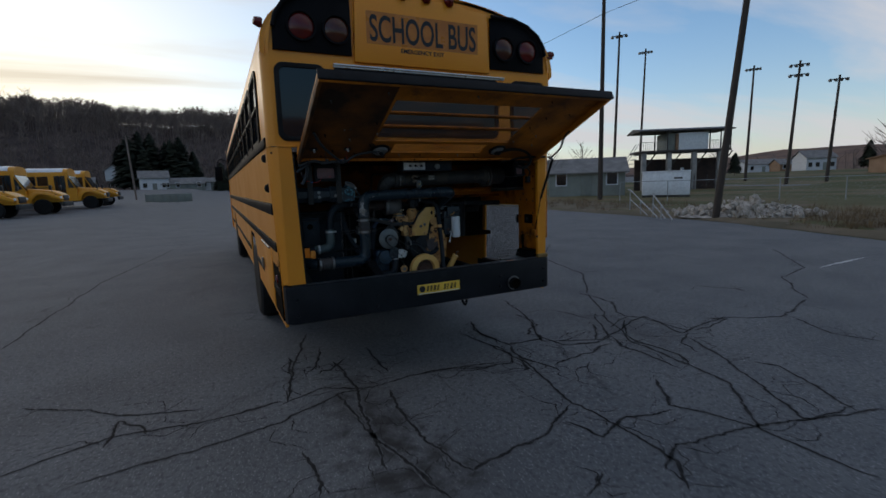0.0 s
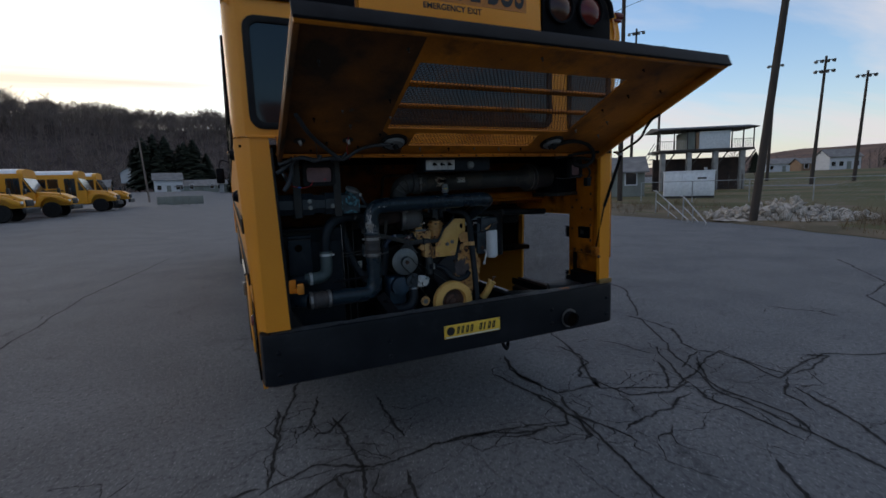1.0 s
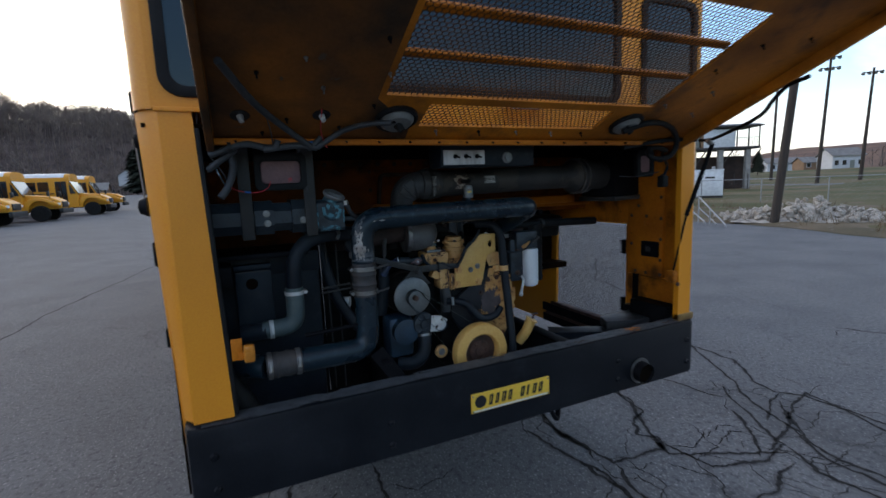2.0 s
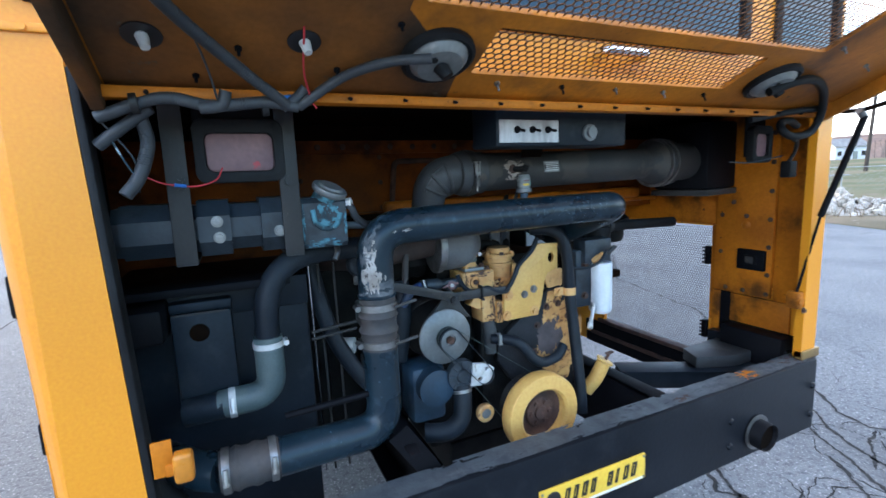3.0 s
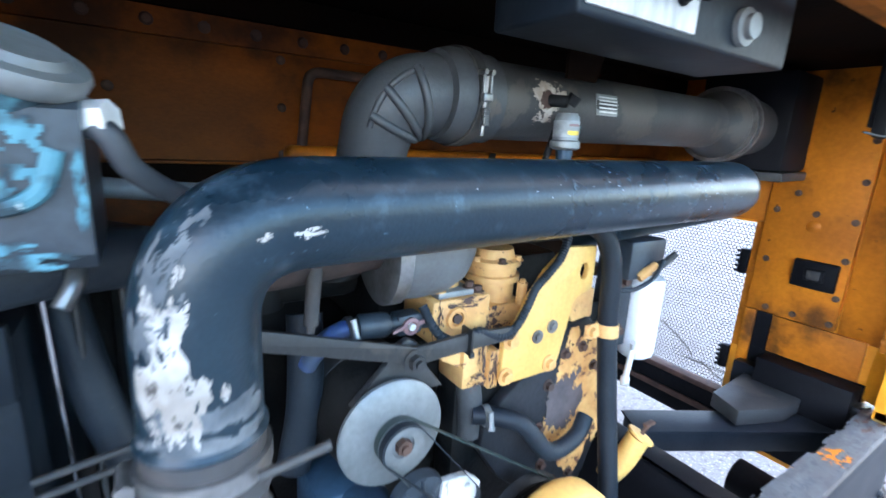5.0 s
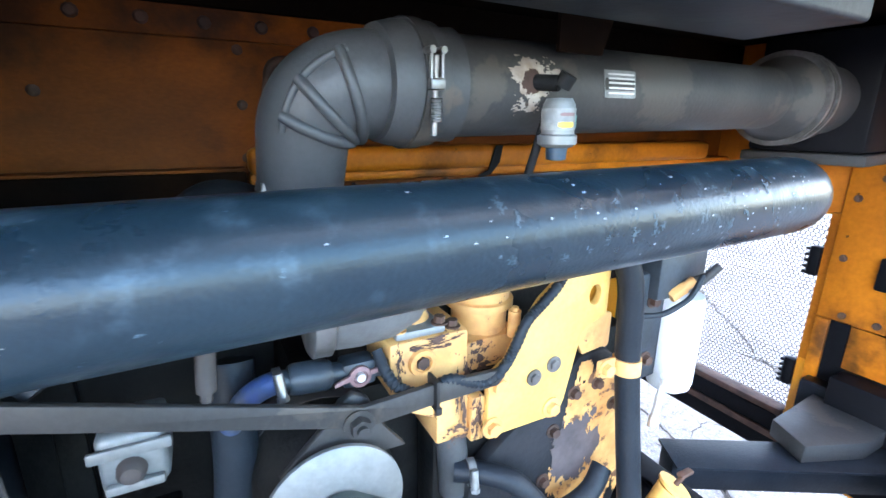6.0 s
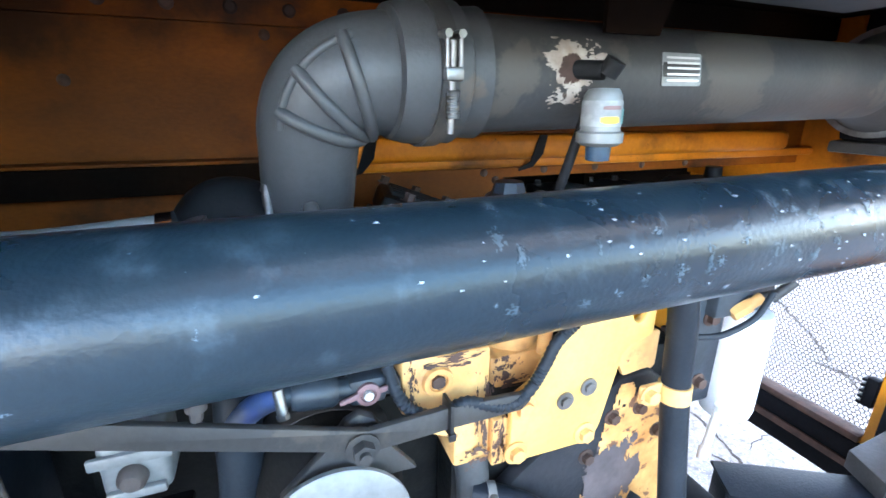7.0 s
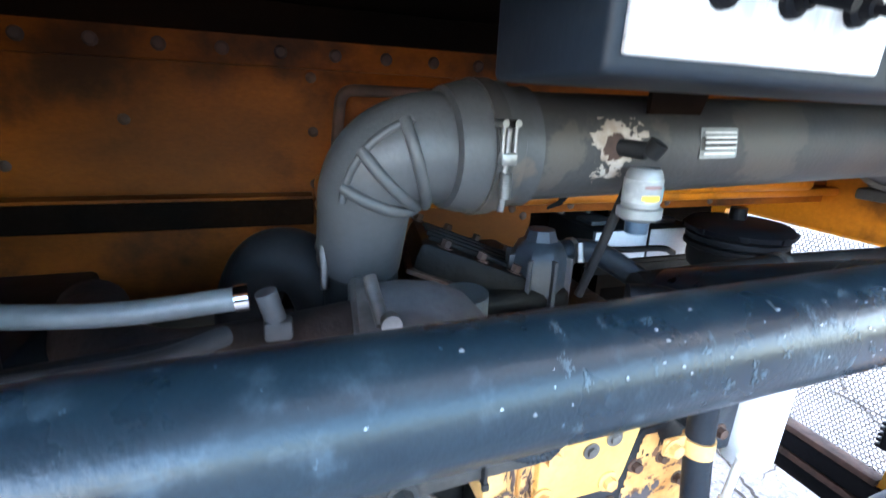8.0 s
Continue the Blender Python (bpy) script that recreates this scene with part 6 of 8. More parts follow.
part("pump_hose", tube(spline([(-0.245, 0.285, 1.02), (-0.248, 0.27, 0.98), (-0.262, 0.26, 0.92), (-0.305, 0.27, 0.885), (-0.37, 0.30, 0.88)]), 0.030, 20), M["hose"], pp)
part("clamp", clamp((-0.246, 0.278, 1.005), (0, 0.3, 1), 0.031, 0.010), M["steel"], pp)


def belt(name, a, ra, b, rb, y, wd, mt):
    """An endless belt round two wheels in a plane of equal y."""
    a, b = Vector(a), Vector(b)
    d = (b - a)
    ang, off = math.atan2(d.y, d.x), math.acos(max(-1, min(1, (ra - rb) / d.length)))
    pts = []
    for k in range(15):
        t = ang + off + (2 * math.pi - 2 * off) * k / 14
        pts.append(a + Vector((math.cos(t), math.sin(t))) * ra)
    for k in range(15):
        t = ang - off + 2 * off * k / 14
        pts.append(b + Vector((math.cos(t), math.sin(t))) * rb)
    bm = bmesh.new()
    n = len(pts)
    cen = (a + b) / 2
    rows = []
    for yy, k in ((y, 1.0), (y - wd, 1.0), (y - wd, 0.0), (y, 0.0)):
        rows.append([bm.verts.new((p.x + (0 if k else (cen - p).normalized().x * 0.005), yy, p.y + (0 if k else (cen - p).normalized().y * 0.005))) for p in pts])
    for i in range(4):
        p, q = rows[i], rows[(i + 1) % 4]
        for k in range(n):
            bm.faces.new((p[k], p[(k + 1) % n], q[(k + 1) % n], q[k]))
    return part(name, bm, mt, en)


M["belt"] = surf("dusty_green_black_belt", (0.020, 0.045, 0.038), (0.05, 0.06, 0.06), 0.5, scale=20, bump=0.1)
belt("drive_belt", (-0.288, 1.190), 0.038, (CX, CZ), 0.098, 0.282, 0.012, M["belt"])
belt("drive_belt", (-0.288, 1.190), 0.038, (-0.165, 1.045), 0.030, 0.266, 0.012, M["hose"])

# ball valve with its pink handle, heater pipes
vl = part("heater_valve", merge(rod((-0.335, 0.352, 1.353), (-0.200, 0.352, 1.342), 0.0135), lathe([(0.017, -0.026), (0.020, -0.020), (0.020, 0.020), (0.017, 0.026)], (-0.300, 0.352, 1.350), (1, 0, -0.08), 22), box(-0.262, -0.216, 0.338, 0.372, 1.326, 1.362, 0.007)), M["tank"], en, "dark heater valve")
part("valve_handle", merge(lathe([(0.0145, 0.0), (0.0145, 0.005), (0.0095, 0.006), (0.0085, 0.002)], (-0.240, 0.338, 1.344), (0, -1, 0), 22), plate([(-0.274, 1.337), (-0.252, 1.342), (-0.252, 1.350), (-0.274, 1.342)], [], 0.005, lambda u, v, h: (u, 0.336 - h, v), 0.001), plate([(-0.228, 1.344), (-0.207, 1.348), (-0.207, 1.354), (-0.228, 1.351)], [], 0.005, lambda u, v, h: (u, 0.336 - h, v), 0.001)), M["dull_red"], vl, "faded pink butterfly handle")
part("valve_nut", rod((-0.240, 0.336, 1.344), (-0.240, 0.329, 1.344), 0.006, seg=8), M["zinc"], vl)
part("blue_hose", tube(spline([(-0.333, 0.353, 1.353), (-0.352, 0.355, 1.349), (-0.371, 0.358, 1.338), (-0.386, 0.364, 1.318), (-0.394, 0.380, 1.292)]), 0.0145, 18), M["blue_hose"], vl, "faded blue hose")
part("clamp", clamp((-0.337, 0.353, 1.353), (1, 0, 0.1), 0.0155, 0.010), M["steel"], vl)
part("drain_tube", merge(tube(spline([(-0.405, 0.30, 1.47), (-0.409, 0.30, 1.43), (-0.412, 0.30, 1.392)]), 0.010, 14), rod((-0.412, 0.30, 1.392), (-0.413, 0.30, 1.380), 0.006, seg=8)), M["boot"], vl)

# turbo and exhaust side behind the pipe
tb = thing("turbocharger", (-0.3, 0.45, 1.4), "rusty turbocharger with grey cast housing", "turbocharger")
part("compressor_housing", lathe([(0.0, 0.0), (0.074, 0.0), (0.078, 0.006), (0.080, 0.05), (0.076, 0.09), (0.062, 0.122), (0.034, 0.148), (0.0, 0.156)], (-0.298, 0.335, 1.478), (1, -0.06, 0), 40), M["cast"], tb)
part("turbine_housing", tube(spline([(-0.64, 0.62, 1.44), (-0.585, 0.46, 1.458), (-0.50, 0.36, 1.472), (-0.40, 0.335, 1.484), (-0.29, 0.34, 1.494)]), 0.045, 24), M["hot_rust"], tb, "dark rust-brown hot side pipe")
part("v_band", merge(lathe([(0.078, -0.014), (0.085, -0.010), (0.085, 0.010), (0.078, 0.014)], (-0.292, 0.336, 1.478), (1, -0.06, 0), 36), rod((-0.286, 0.262, 1.548), (-0.292, 0.300, 1.582), 0.007), rod((-0.280, 0.262, 1.552), (-0.280, 0.250, 1.552), 0.010, seg=14), box(-0.288, -0.272, 0.250, 0.258, 1.515, 1.548, 0.002)), M["steel"], tb)
part("oil_line", tube(spline([(-0.80, 0.33, 1.600), (-0.65, 0.315, 1.576), (-0.52, 0.30, 1.567), (-0.405, 0.295, 1.574)]), 0.0105, 14), M["pulley"], tb, "grey oil line")
part("union", merge(rod((-0.388, 0.295, 1.578), (-0.378, 0.297, 1.535), 0.010), box(-0.392, -0.366, 0.285, 0.305, 1.530, 1.550, 0.004)), M["elbow"], tb)
part("line_clip", lathe([(0.0105, -0.006), (0.0125, -0.006), (0.0125, 0.006), (0.0105, 0.006)], (-0.408, 0.295, 1.574), (1, 0, 0.07), 18), M["chrome"], tb)
part("manifold", box(-0.42, -0.25, 0.50, 0.81, 1.34, 1.47, 0.03), M["block"], tb)
part("crossover", tube(spline([(-0.43, 0.54, 1.34), (-0.425, 0.53, 1.46), (-0.395, 0.51, 1.53), (-0.350, 0.49, 1.535), (-0.322, 0.475, 1.49), (-0.315, 0.47, 1.40)]), 0.043, 24), M["rubber"], tb)

# oil filler, controller and reservoir seen over the pipe
of = part("oil_filler", lathe([(0.052, 0.0), (0.052, 0.092), (0.040, 0.116), (0.030, 0.122), (0.024, 0.140), (0.0, 0.141)], (0.052, 0.55, 1.408), (0, 0, 1), 8), M["tank"], en, "black faceted oil filler cap")
for k in range(8):
    part("rib", box(0.046, 0.060, -0.004, 0.004, 0.004, 0.098, 0.002, m=Matrix.Translation((0.052, 0.55, 1.408)) @ Matrix.Rotation(k * 0.785, 4, "Z")), M["loom"], of)
part("seal", lathe([(0.050, 0.0), (0.060, 0.0), (0.062, 0.005), (0.060, 0.011), (0.050, 0.012)], (0.052, 0.55, 1.398), (0, 0, 1), 30), M["brass"], of)
part("neck", rod((0.052, 0.55, 1.33), (0.052, 0.55, 1.40), 0.058, seg=24), M["block"], of)
part("breather", tube(spline([(0.085, 0.55, 1.500), (0.12, 0.548, 1.505), (0.165, 0.54, 1.500), (0.215, 0.515, 1.472), (0.27, 0.48, 1.43), (0.30, 0.46, 1.38)]), 0.0215, 18), M["hose"], of)
part("clamp", clamp((0.115, 0.549, 1.505), (1, 0, 0), 0.0225, 0.008), M["steel"], of)
tilt = Matrix.Translation((-0.055, 0.63, 1.475)) @ Matrix.Rotation(radians(20), 4, "Y") @ Matrix.Rotation(radians(-12), 4, "Z")
ic = part("intake_cover", box(-0.105, 0.105, -0.10, 0.12, -0.03, 0.022, 0.012, m=tilt), M["block"], en, "oily black ribbed intake cover")
for y in (-0.06, -0.02, 0.02, 0.06):
    part("cover_rib", box(-0.09, 0.09, y - 0.006, y + 0.006, 0.020, 0.030, 0.004, m=tilt), M["block"], ic)
for k in range(7):
    part("bolt", bolt(tilt @ Vector((-0.095 + 0.032 * k, -0.090 if k % 2 else 0.105, 0.022)), (0.34, 0, 0.94), 0.009, 0.012), M["rust"], ic)
part("gasket", box(-0.112, 0.112, -0.107, 0.127, -0.036, -0.028, 0.003, m=tilt), M["rust"], ic)
ec = thing("engine_controller", (0.62, 1.03, 1.33), "white-fronted engine controller box with black connectors", "control box")
case = part("case", box(0.445, 0.812, 0.914, 1.150, 1.333, 1.426, 0.006), M["rubber"], ec)
for x0, x1 in ((0.452, 0.632), (0.642, 0.806)):
    part("front_cover", box(x0, x1, 0.908, 0.914, 1.338, 1.422, 0.003), M["white"], ec, "white front cover")
part("connector", box(0.470, 0.560, 0.960, 1.040, 1.426, 1.440, 0.004), M["loom"], ec)
part("connector", box(0.690, 0.770, 0.950, 0.990, 1.426, 1.442, 0.004), M["loom"], ec)
for i in range(4):
    part("bolt", bolt((0.47 + 0.10 * i, 1.12, 1.426), (0, 0, 1), 0.010, 0.012), M["loom"], ec)
part("lead", tube(spline([(0.50, 0.900, 1.372), (0.55, 0.880, 1.376), (0.66, 0.875, 1.374), (0.72, 0.890, 1.352)]), 0.009, 10), M["rubber"], ec)
part("shelf", merge(box(0.43, 0.84, 0.915, 1.22, 1.318, 1.332, 0.003), box(0.43, 0.84, 0.915, 0.927, 1.29, 1.318, 0.002)), M["block"], ec)
rv = thing("fluid_reservoir", (0.765, 0.74, 1.36), "black round reservoir with a stepped cap", "reservoir")
part("body", lathe([(0.0, 0.0), (0.105, 0.0), (0.112, 0.02), (0.112, 0.05), (0.124, 0.056), (0.124, 0.066), (0.114, 0.070), (0.122, 0.076), (0.122, 0.088), (0.108, 0.094), (0.0, 0.10)], (0.765, 0.74, 1.36), (0, 0, 1), 40), M["rubber"], rv)
part("cap", merge(lathe([(0.112, 0.0), (0.128, 0.002), (0.130, 0.014), (0.118, 0.026), (0.08, 0.032), (0.0, 0.034)], (0.765, 0.74, 1.456), (0, 0, 1), 36), *[box(0.110, 0.133, -0.012, 0.012, 0.0, 0.016, 0.003, m=Matrix.Translation((0.765, 0.74, 1.456)) @ Matrix.Rotation(k * 0.785, 4, "Z")) for k in range(8)]), M["black"], rv)
part("vent", rod((0.765, 0.75, 1.486), (0.765, 0.75, 1.520), 0.022, 0.020, 16), M["black"], rv)
cr = thing("cross_pipe", (0.4, 0.5, 1.4), "black cross pipe behind the charge air pipe", "pipe")
part("pipe_run", tube([(0.20, 0.47, 1.462), (0.6, 0.50, 1.460), (1.00, 0.52, 1.446)], 0.022, 20), M["rubber"], cr)
part("collar", lathe([(0.022, -0.012), (0.028, -0.010), (0.028, 0.010), (0.022, 0.012)], (0.585, 0.499, 1.460), (1, 0.06, 0), 22), M["duct"], cr)

# added dark sheet: keeps bright ground from showing through beside the alternator
sh = thing("added_ground_screen", (-0.46, 0.66, 0.7), "added black sheet hiding the ground beside the engine", "shield")
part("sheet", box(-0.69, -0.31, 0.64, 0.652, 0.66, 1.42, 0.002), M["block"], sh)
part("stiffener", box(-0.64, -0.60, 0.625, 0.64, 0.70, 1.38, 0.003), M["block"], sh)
br = thing("compressor", (-0.5, 0.5, 1.1), "bright cast compressor head behind the charge air pipe", "compressor")
part("body", box(-0.535, -0.465, 0.385, 0.46, 1.235, 1.312, 0.010, 3), M["pulley"], br)
part("flange", merge(box(-0.542, -0.458, 0.378, 0.386, 1.285, 1.300, 0.003), box(-0.530, -0.470, 0.376, 0.386, 1.240, 1.252, 0.003)), M["pulley"], br)
part("port", lathe([(0.0, 0.016), (0.010, 0.015), (0.015, 0.009), (0.016, 0.0)], (-0.502, 0.384, 1.266), (0, -1, 0), 18), M["boot"], br)
part("hose", tube(spline([(-0.385, 0.42, 1.36), (-0.390, 0.40, 1.29), (-0.395, 0.40, 1.20), (-0.41, 0.41, 1.10)]), 0.028, 18), M["hose"], br)
part("foot", box(-0.53, -0.47, 0.45, 0.50, 1.02, 1.13, 0.006), M["block"], br)


# ---------- ground ----------
KERB = [(4.0, -14.0), (8.8, -4.0), (12.6, 1.75), (14.75, 7.2), (15.6, 17.7), (17.5, 40.0), (22.0, 90.0), (30.0, 220.0)]


def kerb_x(y):
    """Where the asphalt ends on the field side."""
    for (x0, y0), (x1, y1) in zip(KERB, KERB[1:]):
        if y <= y1:
            return x0 + (x1 - x0) * (y - y0) / (y1 - y0)
    return KERB[-1][0]


def ramp01(v):
    v = min(1.0, max(0.0, v))
    return v * v * (3 - 2 * v)


def height(x, y):
    """Height of the land: a flat lot that rises a little where the other buses stand."""
    return (0.5 * ramp01((y - 9) / 18) + 0.24 * ramp01((y - 30) / 18)) * ramp01((-2.8 - x) / 5) + 2.2 * ramp01((math.hypot(x + 1.6, y + 3.5) - 75) / 70)


def asphalt():
    """Weathered asphalt: grey binder with pale stones, broad stains and a net of hairline cracks."""
    m = surf("worn_asphalt", (0.098, 0.099, 0.103), (0.150, 0.150, 0.151), 0.86, scale=0.9, bump=1.0, fine=95, lo=0.30, hi=0.66, spec=0.3)
    n, l = m.node_tree.nodes, m.node_tree.links
    b = n["Principled BSDF"]
    src = b.inputs["Base Color"].links[0].from_socket
    co = n.new("ShaderNodeTexCoord")
    warp = n.new("ShaderNodeTexNoise")
    warp.inputs["Scale"].default_value, warp.inputs["Detail"].default_value = 1.3, 6.0
    l.new(co.outputs["Object"], warp.inputs[0])
    add = n.new("ShaderNodeVectorMath")
    add.operation = "MULTIPLY_ADD"
    add.inputs[1].default_value = (0.9, 0.9, 0.0)
    l.new(warp.outputs["Color"], add.inputs[0])
    l.new(co.outputs["Object"], add.inputs[2])
    last = src
    for sc, wd, amt in ((0.42, 0.010, 0.55), (1.1, 0.012, 0.35)):
        vo = n.new("ShaderNodeTexVoronoi")
        vo.feature = "DISTANCE_TO_EDGE"
        vo.inputs["Scale"].default_value = sc
        l.new(add.outputs[0], vo.inputs["Vector"])
        rm = n.new("ShaderNodeMapRange")
        rm.inputs["From Min"].default_value, rm.inputs["From Max"].default_value = 0.0, wd
        rm.inputs["To Min"].default_value, rm.inputs["To Max"].default_value = amt, 0.0
        l.new(vo.outputs["Distance"], rm.inputs[0])
        gate = n.new("ShaderNodeMapRange")
        gate.inputs["From Min"].default_value, gate.inputs["From Max"].default_value = 0.48, 0.60
        l.new(warp.outputs[0], gate.inputs[0])
        mul = n.new("ShaderNodeMath")
        mul.operation = "MULTIPLY"
        l.new(rm.outputs[0], mul.inputs[0])
        l.new(gate.outputs[0], mul.inputs[1])
        mx = n.new("ShaderNodeMix")
        mx.data_type = "RGBA"
        mx.inputs[7].default_value = (0.035, 0.034, 0.034, 1)
        l.new(mul.outputs[0], mx.inputs[0])
        l.new(last, mx.inputs[6])
        last = mx.outputs[2]
    st = n.new("ShaderNodeTexNoise")
    st.inputs["Scale"].default_value, st.inputs["Detail"].default_value = 75.0, 6.0
    l.new(co.outputs["Object"], st.inputs[0])
    sr = n.new("ShaderNodeMapRange")
    sr.inputs["From Min"].default_value, sr.inputs["From Max"].default_value = 0.58, 0.72
    sr.inputs["To Max"].default_value = 0.85
    l.new(st.outputs[0], sr.inputs[0])
    mx = n.new("ShaderNodeMix")
    mx.data_type = "RGBA"
    mx.inputs[7].default_value = (0.46, 0.45, 0.44, 1)
    l.new(sr.outputs[0], mx.inputs[0])
    l.new(last, mx.inputs[6])
    last = mx.outputs[2]
    pit = n.new("ShaderNodeTexNoise")
    pit.inputs["Scale"].default_value, pit.inputs["Detail"].default_value, pit.inputs["Roughness"].default_value = 26.0, 8.0, 0.7
    l.new(co.outputs["Object"], pit.inputs[0])
    pr = n.new("ShaderNodeMapRange")
    pr.inputs["From Min"].default_value, pr.inputs["From Max"].default_value = 0.50, 0.36
    pr.inputs["To Max"].default_value = 0.75
    l.new(pit.outputs[0], pr.inputs[0])
    mx = n.new("ShaderNodeMix")
    mx.data_type = "RGBA"
    mx.inputs[7].default_value = (0.045, 0.046, 0.050, 1)
    l.new(pr.outputs[0], mx.inputs[0])
    l.new(last, mx.inputs[6])
    last = mx.outputs[2]
    # oil that has dripped where buses stand with their engines over the same place
    for (cx, cy), (hx, hy), deep in (((-0.74, -0.45), (0.30, 0.85), 0.85), ((-0.72, -1.25), (0.38, 0.50), 0.90), ((2.35, 0.05), (0.34, 0.9), 0.35), ((3.6, 5.2), (2.6, 1.0), 0.35)):
        mp = n.new("ShaderNodeMapping")
        mp.vector_type = "TEXTURE"
        mp.inputs["Location"].default_value = (cx, cy, 0)
        mp.inputs["Scale"].default_value = (hx, hy, 1)
        l.new(co.outputs["Object"], mp.inputs[0])
        ln = n.new("ShaderNodeVectorMath")
        ln.operation = "LENGTH"
        l.new(mp.outputs[0], ln.inputs[0])
        blot = n.new("ShaderNodeTexNoise")
        blot.inputs["Scale"].default_value, blot.inputs["Detail"].default_value = 6.0, 8.0
        l.new(co.outputs["Object"], blot.inputs[0])
        ma = n.new("ShaderNodeMath")
        ma.operation = "MULTIPLY_ADD"
        ma.inputs[1].default_value = 3.2
        l.new(blot.outputs[0], ma.inputs[0])
        l.new(ln.outputs["Value"], ma.inputs[2])
        rm = n.new("ShaderNodeMapRange")
        rm.inputs["From Min"].default_value, rm.inputs["From Max"].default_value = 1.5, 2.7
        rm.inputs["To Min"].default_value, rm.inputs["To Max"].default_value = deep, 0.0
        l.new(ma.outputs[0], rm.inputs[0])
        mx = n.new("ShaderNodeMix")
        mx.data_type = "RGBA"
        mx.inputs[7].default_value = (0.030, 0.027, 0.025, 1)
        l.new(rm.outputs[0], mx.inputs[0])
        l.new(last, mx.inputs[6])
        last = mx.outputs[2]
    l.new(last, b.inputs["Base Color"])
    return m


M["asphalt"] = asphalt()
M["crack"] = surf("crack_dirt", (0.018, 0.017, 0.017), (0.040, 0.038, 0.036), 0.95, scale=20, bump=0.4, spec=0.1)
M["crack_stain"] = surf("dirty_asphalt_beside_cracks", (0.085, 0.084, 0.085), (0.125, 0.124, 0.124), 0.9, scale=9, bump=0.9, fine=95, spec=0.2)
M["turf"] = surf("dry_winter_grass", (0.150, 0.118, 0.066), (0.082, 0.086, 0.038), 0.95, scale=0.10, bump=0.8, fine=18, lo=0.40, hi=0.58, spots=(0.15, 0.115, 0.08), spot_scale=0.35, spot_at=0.60, spec=0.1)
M["verge"] = surf("dirt_and_dead_grass", (0.16, 0.125, 0.085), (0.10, 0.085, 0.055), 0.95, scale=0.5, bump=0.8, fine=25, spots=(0.21, 0.18, 0.15), spot_scale=2.0, spot_at=0.62, spec=0.1)
M["straw"] = surf("dead_stalks", (0.20, 0.14, 0.075), (0.11, 0.075, 0.045), 0.9, scale=3, bump=0)
M["stone"] = surf("pale_limestone", (0.50, 0.45, 0.39), (0.26, 0.235, 0.20), 0.85, scale=5.0, bump=0.6, fine=30, lo=0.40, hi=0.60)
M["concrete"] = surf("weathered_concrete", (0.33, 0.32, 0.30), (0.22, 0.21, 0.20), 0.85, scale=1.5, bump=0.4, fine=40)
M["line"] = surf("worn_white_road_paint", (0.55, 0.55, 0.53), (0.24, 0.24, 0.235), 0.8, scale=5, bump=0.3, lo=0.45, hi=0.62)
M["wood"] = surf("grey_brown_pole_wood", (0.032, 0.024, 0.019), (0.055, 0.042, 0.033), 0.85, scale=2, bump=0.5, fine=30, stretch=(6, 6, 0.4))
M["galv"] = surf("galvanised_steel", (0.36, 0.37, 0.38), (0.27, 0.28, 0.29), 0.5, metal=0.5, scale=3, bump=0.1)
# bark and slope are paler than life: distance haze put into their colours
M["bark"] = surf("bare_tree_bark_with_haze", (0.21, 0.165, 0.140), (0.125, 0.098, 0.086), 0.95, scale=0.2, bump=0)
M["wooded"] = surf("leaf_litter_slope_with_haze", (0.115, 0.090, 0.082), (0.060, 0.050, 0.049), 1.0, scale=0.16, bump=0.6, fine=1.2, spec=0.0)
M["far_hill"] = surf("far_brown_woods", (0.215, 0.145, 0.115), (0.14, 0.105, 0.092), 1.0, scale=0.03, bump=0.5, fine=0.6, spec=0.0)
M["needles"] = surf("dark_evergreen", (0.016, 0.024, 0.014), (0.030, 0.040, 0.022), 0.95, scale=0.8, bump=0)
M["siding"] = surf("white_house_siding", (0.62, 0.63, 0.65), (0.52, 0.53, 0.55), 0.7, scale=0.8, bump=0.2, stretch=(1, 1, 9))
M["grey_wall"] = surf("grey_green_block_wall", (0.24, 0.26, 0.23), (0.19, 0.20, 0.18), 0.85, scale=0.8, bump=0.3)
M["shingle"] = surf("grey_shingle_roof", (0.22, 0.21, 0.20), (0.15, 0.145, 0.14), 0.9, scale=1.2, bump=0.5, fine=12)
M["tan"] = surf("tan_brown_wall", (0.30, 0.19, 0.12), (0.24, 0.15, 0.09), 0.8, scale=0.6, bump=0.2)
M["rust_wall"] = surf("rust_brown_wall", (0.060, 0.034, 0.026), (0.030, 0.022, 0.020), 0.85, scale=1.2, bump=0.2)
M["dark_steel"] = surf("dark_brown_steel", (0.035, 0.030, 0.028), (0.055, 0.045, 0.04), 0.6, scale=1.5, bump=0.2)

bm = bmesh.new()
xs = sorted(set([-900, -500, -300, -180, -110, -70, -50] + [-40 + 2 * i for i in range(30)] + [20, 25, 30, 40, 60, 90, 140, 220, 400, 1300]))
ys = sorted(set([-900, -400, -150, -60, -30] + [-20 + 2 * i for i in range(40)] + [62, 66, 72, 80, 95, 120, 160, 240, 400, 1300]))
g = [[bm.verts.new((x, y, height(x, y))) for y in ys] for x in xs]
for i in range(len(xs) - 1):
    for j in range(len(ys) - 1):
        bm.faces.new((g[i][j], g[i + 1][j], g[i + 1][j + 1], g[i][j + 1]))
ground = tagged(part("ground", bm, M["asphalt"], None, "worn grey asphalt lot with cracks"), kind="structure")


